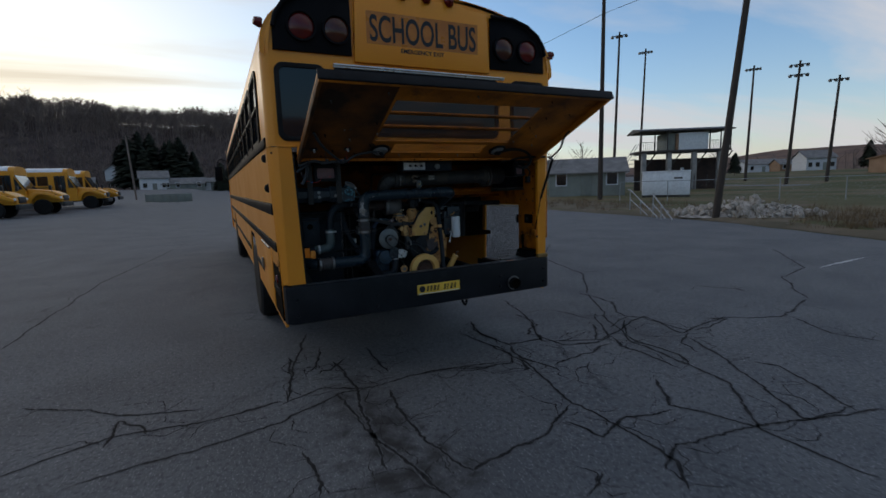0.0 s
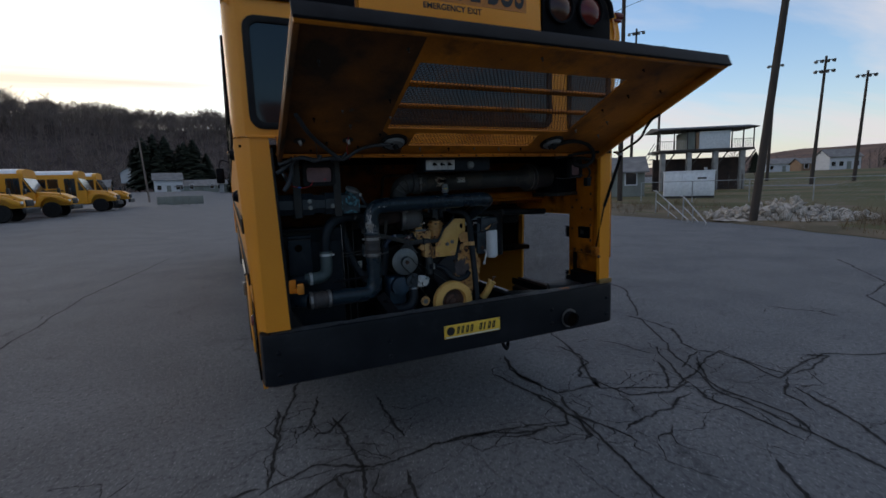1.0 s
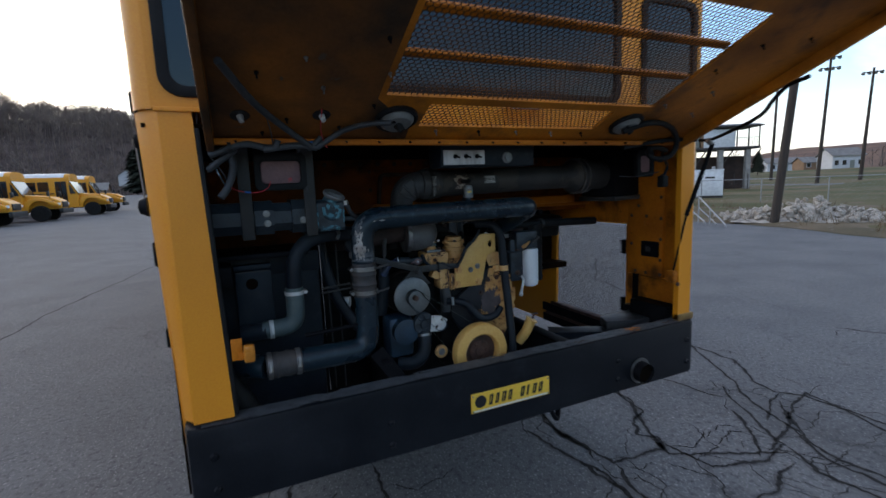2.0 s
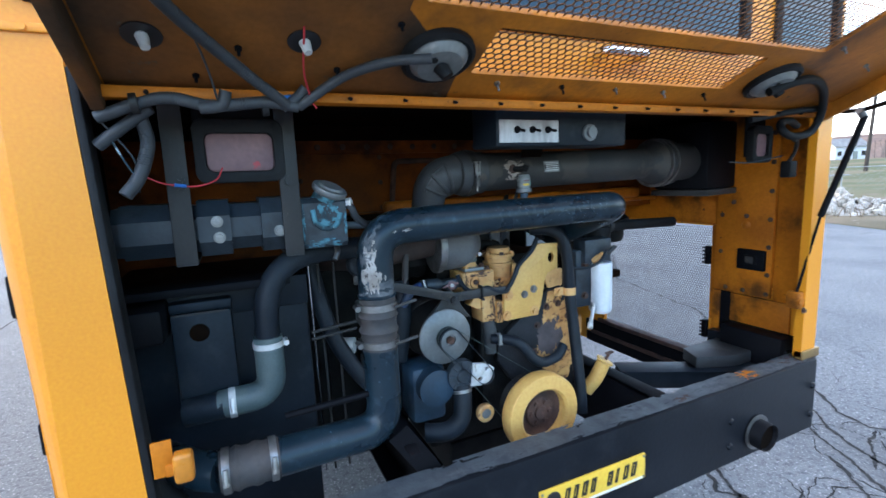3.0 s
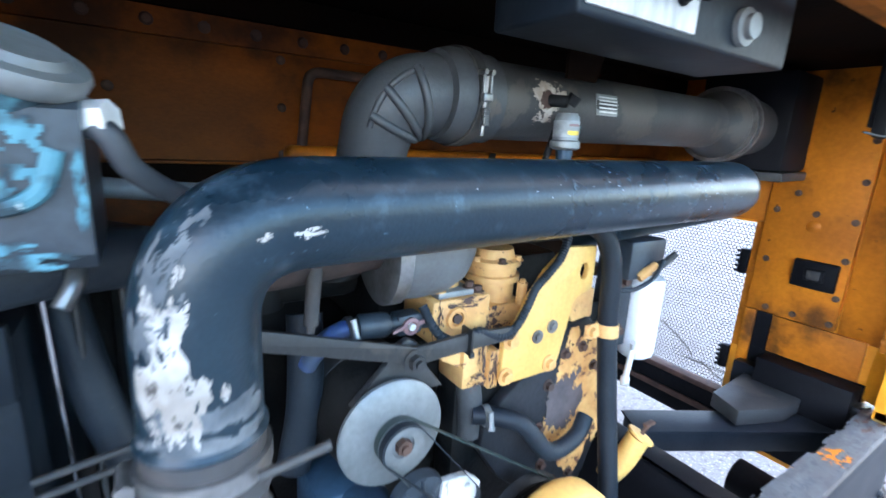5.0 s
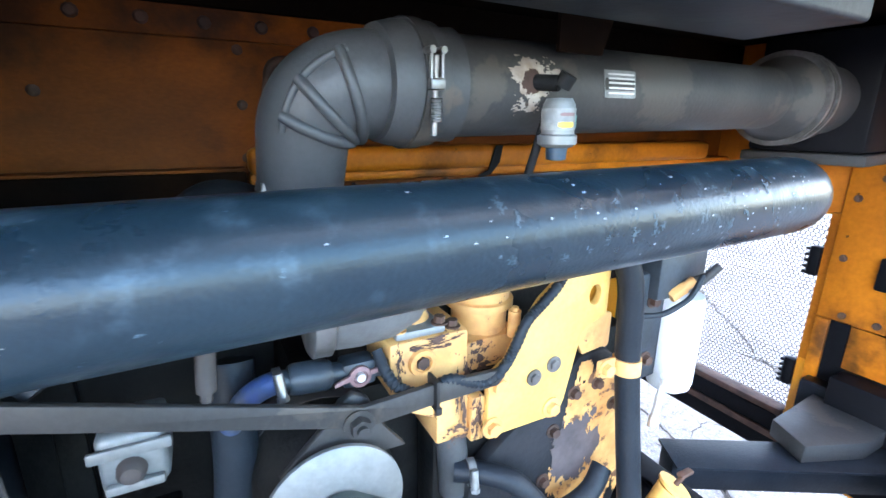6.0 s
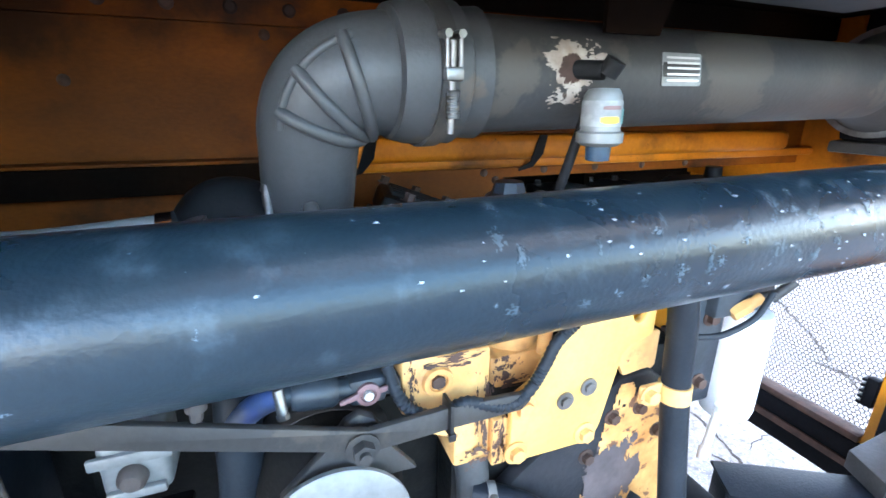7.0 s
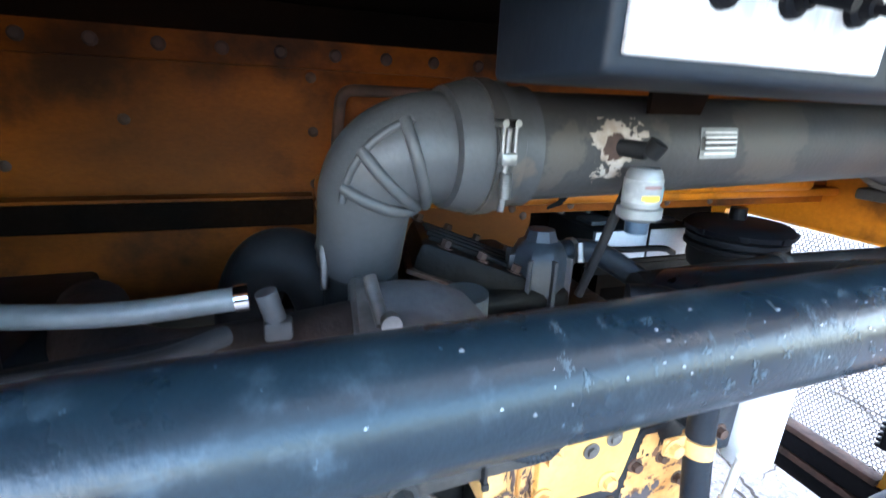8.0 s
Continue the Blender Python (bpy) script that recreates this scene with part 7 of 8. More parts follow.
def ribbon(pts, wd, z, seed, wander=0.05, step=0.035):
    """A ragged strip along a wandering line, broad in places and pinched in others."""
    rg = random.Random(seed)
    line = []
    for (x0, y0), (x1, y1) in zip(pts, pts[1:]):
        d = math.hypot(x1 - x0, y1 - y0)
        k = max(2, int(d / step))
        for i in range(k):
            s = i / k
            p = Vector((x0 + (x1 - x0) * s, y0 + (y1 - y0) * s, 0))
            q = noise.noise_vector(p * 2.1 + Vector((seed, 0, 0))) * wander + noise.noise_vector(p * 7.0 + Vector((0, seed, 0))) * wander * 0.45 + noise.noise_vector(p * 24.0) * wander * 0.30 + noise.noise_vector(p * 60.0) * wander * 0.14
            line.append(Vector((p.x + q.x, p.y + q.y, 0)))
    bm = bmesh.new()
    prev = None
    for i, p in enumerate(line):
        d = (line[min(i + 1, len(line) - 1)] - line[max(i - 1, 0)]).normalized()
        side = Vector((-d.y, d.x, 0))
        ends = min(1.0, i / 6, (len(line) - 1 - i) / 6)
        w = wd * (0.35 + 1.1 * abs(noise.noise(p * 5.0 + Vector((9, seed, 0)))) + 0.5 * rg.random()) * (0.2 + 0.8 * ends)
        z0 = height(p.x, p.y) + z
        row = (bm.verts.new((p.x + side.x * w, p.y + side.y * w, z0)), bm.verts.new((p.x - side.x * w, p.y - side.y * w, z0)))
        if prev:
            bm.faces.new((prev[0], prev[1], row[1], row[0]))
        prev = row
    return bm


crack_group = tagged(new("pavement_cracks"), "dark branching cracks in the asphalt", "crack", kind="structure")
BASE[crack_group.name] = Vector((0, 0, 0))
CRACKS_WEST = (
    ((-1.30, 0.08), (-1.01, 0.20), (-0.68, 0.01), (-0.37, 0.06), (0.16, 0.03), (0.64, -0.07)),
    ((-3.14, 1.03), (-2.72, 0.77), (-2.41, 0.49), (-2.08, 0.36), (-1.85, 0.28)),
    ((-1.27, 0.09), (-1.09, 0.95), (-0.81, 1.78)),
    ((-2.92, -0.07), (-2.40, 0.13), (-1.95, 0.05), (-1.27, 0.09)),
    ((-2.50, -0.39), (-1.93, -0.32), (-1.41, -0.25), (-0.82, 0.02), (-0.60, -0.04)),
    ((-0.86, 0.05), (-0.83, -0.62), (-0.68, -1.33), (-0.63, -1.52)),
    ((-0.75, 0.75), (-0.73, 0.03), (-0.79, -0.64), (-0.84, -1.12)),
    ((-3.90, 2.98), (-3.84, 4.49), (-3.73, 7.11), (-3.21, 9.99), (-2.65, 13.84)),
    ((-1.25, -0.69), (-1.22, -1.03), (-1.26, -1.18)),
    ((-2.41, 0.02), (-2.39, 0.39), (-2.18, 0.09)),
)


def crack(*pts, wide=0.0108, twigs=4):
    """One crack along pts with short side branches, each a thin ragged strip in the asphalt."""
    i = len(crack_group.children) + 1
    part("crack", ribbon(pts, wide, 0.0022, i, 0.045, 0.014), M["crack"], crack_group)
    part("crack_stain", ribbon(pts, wide * 2.3, 0.0012, i, 0.045, 0.03), M["crack_stain"], crack_group)
    rg = random.Random(i + 50)
    for k in range(twigs):
        s0, f = rg.randrange(len(pts) - 1), rg.random()
        a = (pts[s0][0] * (1 - f) + pts[s0 + 1][0] * f, pts[s0][1] * (1 - f) + pts[s0 + 1][1] * f)
        an, ln = rg.uniform(0, 6.28), rg.uniform(0.12, 0.5)
        part("crack", ribbon((a, (a[0] + ln * 0.5 * math.cos(an), a[1] + ln * 0.5 * math.sin(an)), (a[0] + ln * math.cos(an + 0.6), a[1] + ln * math.sin(an + 0.6))), 0.0042, 0.0020, i * 7 + k + 90, 0.05, 0.014), M["crack"], crack_group)


for pts in CRACKS_WEST:
    crack(*pts)
crack((3.03, 1.60), (3.08, 1.32), (3.07, 0.99), (2.76, 0.58), (2.73, 0.39), (2.86, 0.24), (2.83, 0.05), (2.83, -0.16), (2.87, -0.36))
crack((2.87, -0.36), (3.15, -0.38), (3.59, -0.28), (3.39, -0.14))
crack((2.79, -0.37), (2.45, -0.56), (2.40, -0.70), (2.35, -0.82))
crack((1.60, 1.16), (1.67, 0.89), (1.59, 0.65), (1.39, 0.55), (1.30, 0.43), (1.40, 0.35), (1.34, 0.23), (1.11, 0.26), (0.94, 0.28), (0.89, 0.48), (0.85, 0.71), (0.94, 1.02), (1.01, 1.19))
crack((1.36, 0.32), (1.39, 0.15), (1.40, 0.01), (1.57, -0.05), (1.77, -0.15), (2.01, -0.09), (2.06, 0.04), (2.22, 0.30), (2.31, 0.49), (2.50, 0.68))
crack((2.13, 1.04), (2.23, 0.84), (2.25, 0.67), (2.32, 0.48))
crack((2.16, 0.36), (1.99, 0.13), (1.76, -0.10))
crack((2.22, 0.15), (2.54, 0.32), (2.71, 0.37))
crack((2.59, 0.29), (2.34, 0.05), (2.16, -0.12), (2.12, -0.29), (2.14, -0.52), (2.12, -0.73), (2.00, -0.96))
crack((1.99, -0.10), (1.85, -0.32), (1.87, -0.53), (1.88, -0.77), (1.88, -1.00))
crack((1.84, -0.21), (1.68, -0.23), (1.55, -0.30), (1.39, -0.29), (1.21, -0.33), (1.07, -0.34), (0.98, -0.40))
crack((0.77, 0.42), (0.81, 0.22), (0.79, 0.02), (0.71, -0.13), (0.54, -0.11), (0.41, -0.13), (0.30, -0.09), (0.19, -0.01))
crack((0.93, 0.27), (0.85, 0.06), (0.85, -0.09), (0.90, -0.28), (0.94, -0.43), (0.94, -0.52))
crack((0.84, -0.10), (0.78, -0.22), (0.75, -0.32), (0.64, -0.35))
crack((1.31, -0.49), (1.21, -0.54), (1.12, -0.54), (1.05, -0.58))
crack((4.86, 1.01), (4.94, 0.75), (5.12, 0.57), (5.04, 0.30))
crack((-1.09, 1.11), (-1.11, 0.87), (-1.15, 0.58))
crack((-0.82, 1.12), (-0.88, 0.85), (-0.97, 0.65), (-1.06, 0.56))
crack((-0.64, 0.77), (-0.76, 0.63), (-0.83, 0.54), (-0.92, 0.56), (-0.95, 0.49))
crack((-0.36, 0.97), (-0.36, 0.79), (-0.34, 0.56), (-0.37, 0.39), (-0.38, 0.24))
crack((-0.19, 0.08), (-0.07, 0.04), (0.04, 0.03), (0.16, -0.00), (0.32, -0.10), (0.50, -0.13))
crack((1.02, 1.18), (0.88, 0.89), (0.88, 0.68), (0.89, 0.48), (0.86, 0.33))
crack((0.72, 0.84), (0.82, -0.17), (0.62, -1.02), (0.68, -1.24), (0.66, -1.85), (0.49, -2.07))
crack((0.62, -1.02), (0.17, -1.26), (-0.40, -1.36), (-0.54, -0.94), (-0.48, -0.11))
crack((3.14, 1.48), (2.50, 0.51), (2.07, -0.29), (1.93, -1.37), (1.46, -1.86), (1.48, -2.51))
crack((1.84, -0.06), (2.89, 0.27), (2.70, -0.36), (3.58, -0.25), (4.16, -0.58), (5.27, -0.30))
crack((2.62, -0.52), (2.37, -1.09), (1.83, -1.94), (2.47, -2.14))
crack((1.52, -1.02), (1.22, -1.41), (1.46, -1.86), (2.34, -2.04))
crack((0.42, -1.19), (0.49, -1.44), (0.82, -1.37), (1.21, -1.42))
crack((1.92, 1.88), (1.61, 0.79), (1.29, 0.17), (1.94, -0.12))
crack((4.28, -0.61), (3.97, -1.14), (4.11, -1.52))
crack((2.54, -1.19), (2.61, -1.38), (2.27, -2.10))
crack((0.23, -1.74), (0.00, -1.87))
crack((0.53, -1.87), (0.80, -1.76), (1.46, -1.86))
crack((5.27, -0.30), (6.40, 0.60), (7.60, 0.90), (9.40, 2.40))
crack((3.14, 1.48), (4.10, 2.60), (4.60, 4.40), (6.20, 6.10))
# crazed patches where the asphalt has broken into small plates
rg = random.Random(77)
for cx, cy, rad, n in ((-0.75, -0.15, 0.55, 16), (-0.60, -1.15, 0.42, 12), (2.15, -0.5, 0.6, 14), (2.9, 1.0, 0.6, 10), (0.66, -1.2, 0.45, 10), (1.7, -1.7, 0.5, 10)):
    for k in range(n):
        a, r = rg.uniform(0, 6.28), rad * math.sqrt(rg.random())
        x, y = cx + r * math.cos(a), cy + 1.6 * r * math.sin(a)
        an, ln = rg.choice((0.3, 1.7)) + rg.uniform(-0.5, 0.5), rg.uniform(0.15, 0.4)
        part("crack", ribbon(((x, y), (x + ln * math.cos(an), y + ln * math.sin(an))), 0.0030, 0.0018, 400 + k, 0.07, 0.02), M["crack"], crack_group)
part("painted_line", ribbon(((7.76, 0.74), (8.7, 0.79), (9.61, 0.83)), 0.045, 0.003, 77, 0.01, 0.1), M["line"], ground)

# verge and field beyond the lot, a little above the asphalt, with a broken edge
bm = bmesh.new()
cols = [0.0, 0.15, 0.5, 1.2, 2.5, 4.5, 8, 14, 25, 50, 110, 260, 700, 1200]
vys = [-300, -120, -50, -20, -14] + [-10 + 1.0 * i for i in range(50)] + [42, 46, 52, 60, 75, 100, 150, 300, 900]
rows = []
for y in vys:
    x0 = kerb_x(y) + 0.25 * noise.noise(Vector((0, y * 0.7, 3)))
    rows.append([bm.verts.new((x0 + c, y, height(x0 + c, y) + 0.10 * min(1, c) + 0.05 * min(1, c) * noise.noise(Vector((c, y * 0.4, 1))))) for c in cols])
for a, b in zip(rows, rows[1:]):
    for i in range(len(cols) - 1):
        bm.faces.new((a[i], a[i + 1], b[i + 1], b[i]))
verge = tagged(part("grass_field", bm, M["turf"], None, "dry winter grass field beyond the lot"), kind="structure")
bm = bmesh.new()
rows = []
for y in [-20 + 1.0 * i for i in range(62)]:
    x0 = kerb_x(y) + 0.25 * noise.noise(Vector((0, y * 0.7, 3)))
    rows.append([bm.verts.new((x0 + c + 0.3 * noise.noise(Vector((c, y, 8))) * (c > 0.2), y, 0.012 + 0.115 * min(1, c) + 0.07 * min(1, c) * noise.noise(Vector((c, y * 0.6, 5))))) for c in (0.02, 0.2, 0.7, 1.6, 3.0, 4.6, 6.4)])
for a, b in zip(rows, rows[1:]):
    for i in range(6):
        bm.faces.new((a[i], a[i + 1], b[i + 1], b[i]))
tagged(part("verge", bm, M["verge"], None, "bare dirt and dead grass along the lot"), kind="structure")


def blades(name, label, spots, hgt, seed):
    """Dead stalks as one mesh of thin leaning blades."""
    rg = random.Random(seed)
    bm = bmesh.new()
    for x, y, z, n, spread in spots:
        for _ in range(n):
            a, r = rg.uniform(0, 6.28), spread * math.sqrt(rg.random())
            p = Vector((x + r * math.cos(a), y + r * math.sin(a), z))
            h = hgt * rg.uniform(0.4, 1.1)
            lean = Vector((rg.uniform(-0.4, 0.4), rg.uniform(-0.4, 0.4), 1)) * h
            w = Vector((rg.uniform(-1, 1), rg.uniform(-1, 1), 0)).normalized() * 0.008
            bm.faces.new((bm.verts.new(p - w), bm.verts.new(p + w), bm.verts.new(p + lean * 0.6 + w * 0.6 + Vector((0, 0, 0.02))), bm.verts.new(p + lean)))
    ob = part(name, bm, M["straw"], None, label, sharp=0)
    return tagged(ob, kind="stuff", category="dead grass")


rg = random.Random(8)
spots = []
for i in range(240):
    y = rg.uniform(-6, 26)
    c = rg.uniform(0.3, 7.5)
    spots.append((kerb_x(y) + c, y, 0.08, 14, 0.3))
for i in range(16):
    y = rg.uniform(0.5, 4.6)
    spots.append((kerb_x(y) + rg.uniform(0.8, 4.5), y, 0.08, 70, 0.45))
blades("dead_grass", "tufts of dead brown stalks on the verge", spots, 0.42, 5)

# ---------- rock pile, hand rails, poles on the verge ----------
pile = thing("rock_pile", (17.5, 7.0, 0.05), "heap of pale broken limestone on the verge", "rocks")
rock_meshes = []
for k in range(7):
    bm = bmesh.new()
    bmesh.ops.create_icosphere(bm, subdivisions=1, radius=1.0)
    for v in bm.verts:
        v.co *= 0.75 + 0.55 * noise.noise(v.co * 1.3 + Vector((k * 5, 0, 0)))
        v.co.z *= 0.62
    me = bpy.data.meshes.new("rock")
    bm.to_mesh(me)
    bm.free()
    me.materials.append(M["stone"])
    rock_meshes.append(me)
for i in range(300):
    s = rg.random()
    cx, cy = 15.9 + 1.45 * s, 9.3 - 3.6 * s
    ridge_h = 0.28 + 0.70 * math.exp(-((s - 0.50) / 0.20) ** 2)
    r = math.sqrt(rg.random()) * (0.85 + 0.35 * ridge_h)
    a = rg.uniform(0, 6.28)
    px, py = cx + r * math.cos(a), cy + r * math.sin(a)
    hill = max(0.0, 1 - r / 1.2) * ridge_h
    sz = rg.uniform(0.09, 0.19) * (1.35 if i % 9 == 0 else 1.0)
    ob = new("rock", rock_meshes[i % 7])
    ob.parent = pile
    ob.location = Vector((px, py, 0.12 + hill * rg.uniform(0.8, 1.0))) - Vector((17.5, 7.0, 0.05))
    ob.rotation_euler = (rg.uniform(0, 3), rg.uniform(0, 3), rg.uniform(0, 6))
    ob.scale = (sz * rg.uniform(0.8, 1.5), sz, sz)
bm = bmesh.new()
rows = []
for k in range(25):
    s = k / 24
    cx, cy = 15.9 + 1.45 * s, 9.3 - 3.6 * s
    ridge_h = 0.28 + 0.70 * math.exp(-((s - 0.50) / 0.20) ** 2)
    rows.append([bm.verts.new((cx + 0.93 * w, cy + 0.37 * w, 0.06 + max(0.0, 1 - abs(w) / 1.15) * ridge_h * 0.62 + 0.06 * noise.noise(Vector((w * 4, s * 30, 2))))) for w in (-1.2, -0.9, -0.6, -0.3, 0, 0.3, 0.6, 0.9, 1.2)])
for a, b in zip(rows, rows[1:]):
    for i in range(8):
        bm.faces.new((a[i], a[i + 1], b[i + 1], b[i]))
part("rubble_core", bm, M["stone"], pile, "packed small rubble and dirt")
hr = thing("hand_rail", (14.6, 9.4, 0.0), "pair of bare steel stair rails on the verge", "railing")
for (x0, y0), (x1, y1), z1 in (((13.4, 8.05), (14.6, 9.9), 0.95), ((14.05, 9.25), (16.6, 12.9), 1.1)):
    part("rail_pipe", tube(rounded([(x0, y0, 0.02), (x0, y0, 0.12), (x1, y1, z1), (x1 + 0.25, y1 + 0.35, z1)], 0.1), 0.024, 10), M["galv"], hr)
    part("rail_pipe", tube([(x0 + 0.3 * (x1 - x0), y0 + 0.3 * (y1 - y0), 0.08), (x1, y1, z1 * 0.6)], 0.018, 8), M["galv"], hr)
    for s in (1.0, 0.55):
        part("post", rod((x0 + s * (x1 - x0), y0 + s * (y1 - y0), 0.0), (x0 + s * (x1 - x0), y0 + s * (y1 - y0), z1 * s + 0.05), 0.024, seg=10), M["galv"], hr)

up = thing("utility_pole", (15.36, 7.72, 0.0), "leaning weathered wooden utility pole", "utility pole")
part("pole_shaft", rod((15.36, 7.72, -0.1), (17.38, 7.72, 13.6), 0.135, 0.095, 20), M["wood"], up)
part("cross_arm", box(16.2, 18.5, 7.66, 7.78, 12.9, 13.02, 0.01), M["wood"], up)
pw = thing("utility_pole", (25.1, 23.5, 0.0), "tall straight wooden utility pole beyond the verge", "utility pole")
part("pole_shaft", rod((25.1, 23.5, -0.1), (25.2, 23.5, 16.6), 0.19, 0.12, 18), M["wood"], pw)
part("cross_arm", box(24.0, 26.4, 23.44, 23.56, 15.9, 16.02, 0.01), M["wood"], pw)
wire = thing("overhead_wire", (25.1, 23.5, 14.0), "thin black overhead wire", "wire")
part("wire", tube([(25.1, 23.5 + 66 * k / 12, 13.7 - 2.4 * (k / 12) * (1 - k / 12)) for k in range(13)], 0.018, 5), M["ink"], wire)
part("wire", tube([(25.1 + 0.6 * k / 12, 23.5 - 60 * k / 12, 13.7 - 2.4 * (k / 12) * (1 - k / 12)) for k in range(13)], 0.018, 5), M["ink"], wire)


def light_pole(at, top, rows, heads):
    """Stadium light: a wooden mast with cross arms full of lamp heads."""
    b = Vector((at[0], at[1], 0))
    t = Vector(top)
    ob = thing("stadium_light", tuple(b), "tall wooden mast with floodlights on cross arms", "light mast", "stadium lights")
    part("mast", rod(b, t + Vector((0, 0, 0.5)), 0.24, 0.13, 12), M["wood"], ob)
    side = Vector((0.62, -0.78, 0))
    for r in range(rows):
        c = t - Vector((0, 0, 1.3 * r))
        part("cross_arm", rod(c - side * 1.05, c + side * 1.05, 0.06, seg=8), M["dark_steel"], ob)
        for k in range(heads):
            p = c + side * (-0.95 + 1.9 * k / (heads - 1))
            part("floodlight", lathe([(0.0, 0.0), (0.12, 0.04), (0.25, 0.34), (0.22, 0.36), (0.0, 0.32)], p + Vector((0, 0, 0.05)), (0.5, 0.6, -0.45), 12), M["galv"], ob)
    return ob
for at, top, rows, heads in (((52.4, 48.5), (53.1, 48.5, 22.3), 1, 4), ((66.1, 55.8), (67.0, 55.8, 23.2), 1, 5), ((79.8, 45.5), (80.5, 45.5, 19.1), 1, 5), ((69.3, 33.6), (70.7, 33.6, 16.2), 2, 4), ((75.7, 31.8), (77.0, 31.8, 14.4), 1, 4)):
    light_pole(at, top, rows, heads)

# chain-link fence between verge and field
fn = thing("chain_link_fence", (26.0, 14.0, 0.1), "low galvanised chain-link fence along the field", "fence")
fence_pts = [(24.0 + 1.6 * i, 20.5 - 2.6 * i) for i in range(11)]
for x, y in fence_pts:
    part("post", rod((x, y, 0.0), (x, y, 1.45), 0.03, seg=8), M["galv"], fn)
for (x0, y0), (x1, y1) in zip(fence_pts, fence_pts[1:]):
    part("top_rail", rod((x0, y0, 1.42), (x1, y1, 1.42), 0.02, seg=6), M["galv"], fn)
    bm = bmesh.new()
    for k in range(-5, 12):
        for sgn in (1, -1):
            a = Vector((x0, y0, 0.12)).lerp(Vector((x1, y1, 0.12)), k / 12)
            b = Vector((x0, y0, 1.4)).lerp(Vector((x1, y1, 1.4)), (k + sgn * 5) / 12)
            if -0.02 < k / 12 < 1.02 and -0.02 < (k + sgn * 5) / 12 < 1.02:
                d = Vector((0.004, 0.004, 0))
                bm.faces.new((bm.verts.new(a - d), bm.verts.new(a + d), bm.verts.new(b + d), bm.verts.new(b - d)))
    part("wire_net", bm, M["galv"], fn, sharp=0)


# ---------- buildings ----------
def framed(at, rz):
    return Matrix.Translation((at[0], at[1], at[2])) @ Matrix.Rotation(radians(rz), 4, "Z")


def house(at, rz, w, d, h, rise, wall, roof, label, nwin=3, storeys=1):
    """A gabled house: walls, roof, door, and windows with frame and pane."""
    m = framed(at, rz)
    ob = thing("house", at, label, "house")
    poly = [(-d / 2, 0), (d / 2, 0), (d / 2, h), (0, h + rise), (-d / 2, h)]
    part("wall", plate(poly, [], w, lambda u, v, q: m @ Vector((q - w / 2, u, v))), wall, ob)
    for s in (-1, 1):
        pts = [(-w / 2 - 0.35, 0), (w / 2 + 0.35, 0), (w / 2 + 0.35, 1), (-w / 2 - 0.35, 1)]
        part("roof_slope", plate(pts, [], 0.12, lambda u, v, q: m @ Vector((u, s * (d / 2 + 0.4) * (1 - v), h - rise * 0.4 / (d / 2) + (rise * (1 + 0.8 / d)) * v + 0.02 + q))), roof, ob)
    for st in range(storeys):
        for i in range(nwin):
            x = -w / 2 + w * (i + 0.5) / nwin
            if st == 0 and i == nwin // 2:
                dr = part("door", box(x - 0.48, x + 0.48, -d / 2 - 0.05, -d / 2 + 0.02, 0.1, 2.15, 0.02, m=m), M["grey_wall"], ob)
                continue
            z = 1.0 + st * 2.7
            wn_ = part("window", plate([(x - 0.55, z), (x + 0.55, z), (x + 0.55, z + 1.3), (x - 0.55, z + 1.3)], [[(x - 0.45, z + 0.1), (x + 0.45, z + 0.1), (x + 0.45, z + 1.2), (x - 0.45, z + 1.2)]], 0.08, lambda u, v, q: m @ Vector((u, -d / 2 - q, v))), M["siding"], ob)
            part("pane", box(x - 0.46, x + 0.46, -d / 2 - 0.03, -d / 2 - 0.01, z + 0.09, z + 1.21, 0.0, m=m), M["glass"], wn_)
    return ob


house((-15.7, 135.7, 2.0), 8, 6.2, 6, 3.6, 1.7, M["siding"], M["shingle"], "white two-storey house at the foot of the hill", 3, 1)
house((-8.8, 136.3, 2.0), -4, 9.5, 7, 1.9, 1.5, M["grey_wall"], M["shingle"], "grey-roofed low house at the foot of the hill", 4)
house((-27.3, 159.4, 5.6), 84, 5, 3.9, 2.9, 1.3, M["siding"], M["shingle"], "white narrow gabled house on the slope", 2, 1)
house((-37.0, 146.0, 2.0), 5, 14, 8, 2.4, 1.8, M["tan"], M["shingle"], "long brown house below the woods", 4)
house((-3.0, 137.0, 2.0), -6, 4, 5, 2.3, 1.0, M["siding"], M["shingle"], "pale small bungalow at the foot of the hill", 2)
house((133.6, 61.3, 2.0), -34, 6.6, 6, 3.4, 1.7, M["siding"], M["shingle"], "white two-storey house beyond the field", 4, 1)
house((154.2, 86.6, 2.0), -36, 10, 8, 2.8, 1.6, M["siding"], M["shingle"], "white bungalow far beyond the field", 3)
house((147.0, 74.0, 2.0), -36, 7, 6, 2.4, 1.4, M["tan"], M["shingle"], "small brown far house", 3)
house((110.0, 30.5, 0.8), -32, 18, 8, 3.0, 0.5, M["tan"], M["tan"], "long tan shed with a nearly flat roof", 3)
house((32.5, 33.0, 0.1), -42, 7.0, 6.0, 2.3, 1.3, M["grey_wall"], M["shingle"], "grey-green shed with a shallow roof", 3)

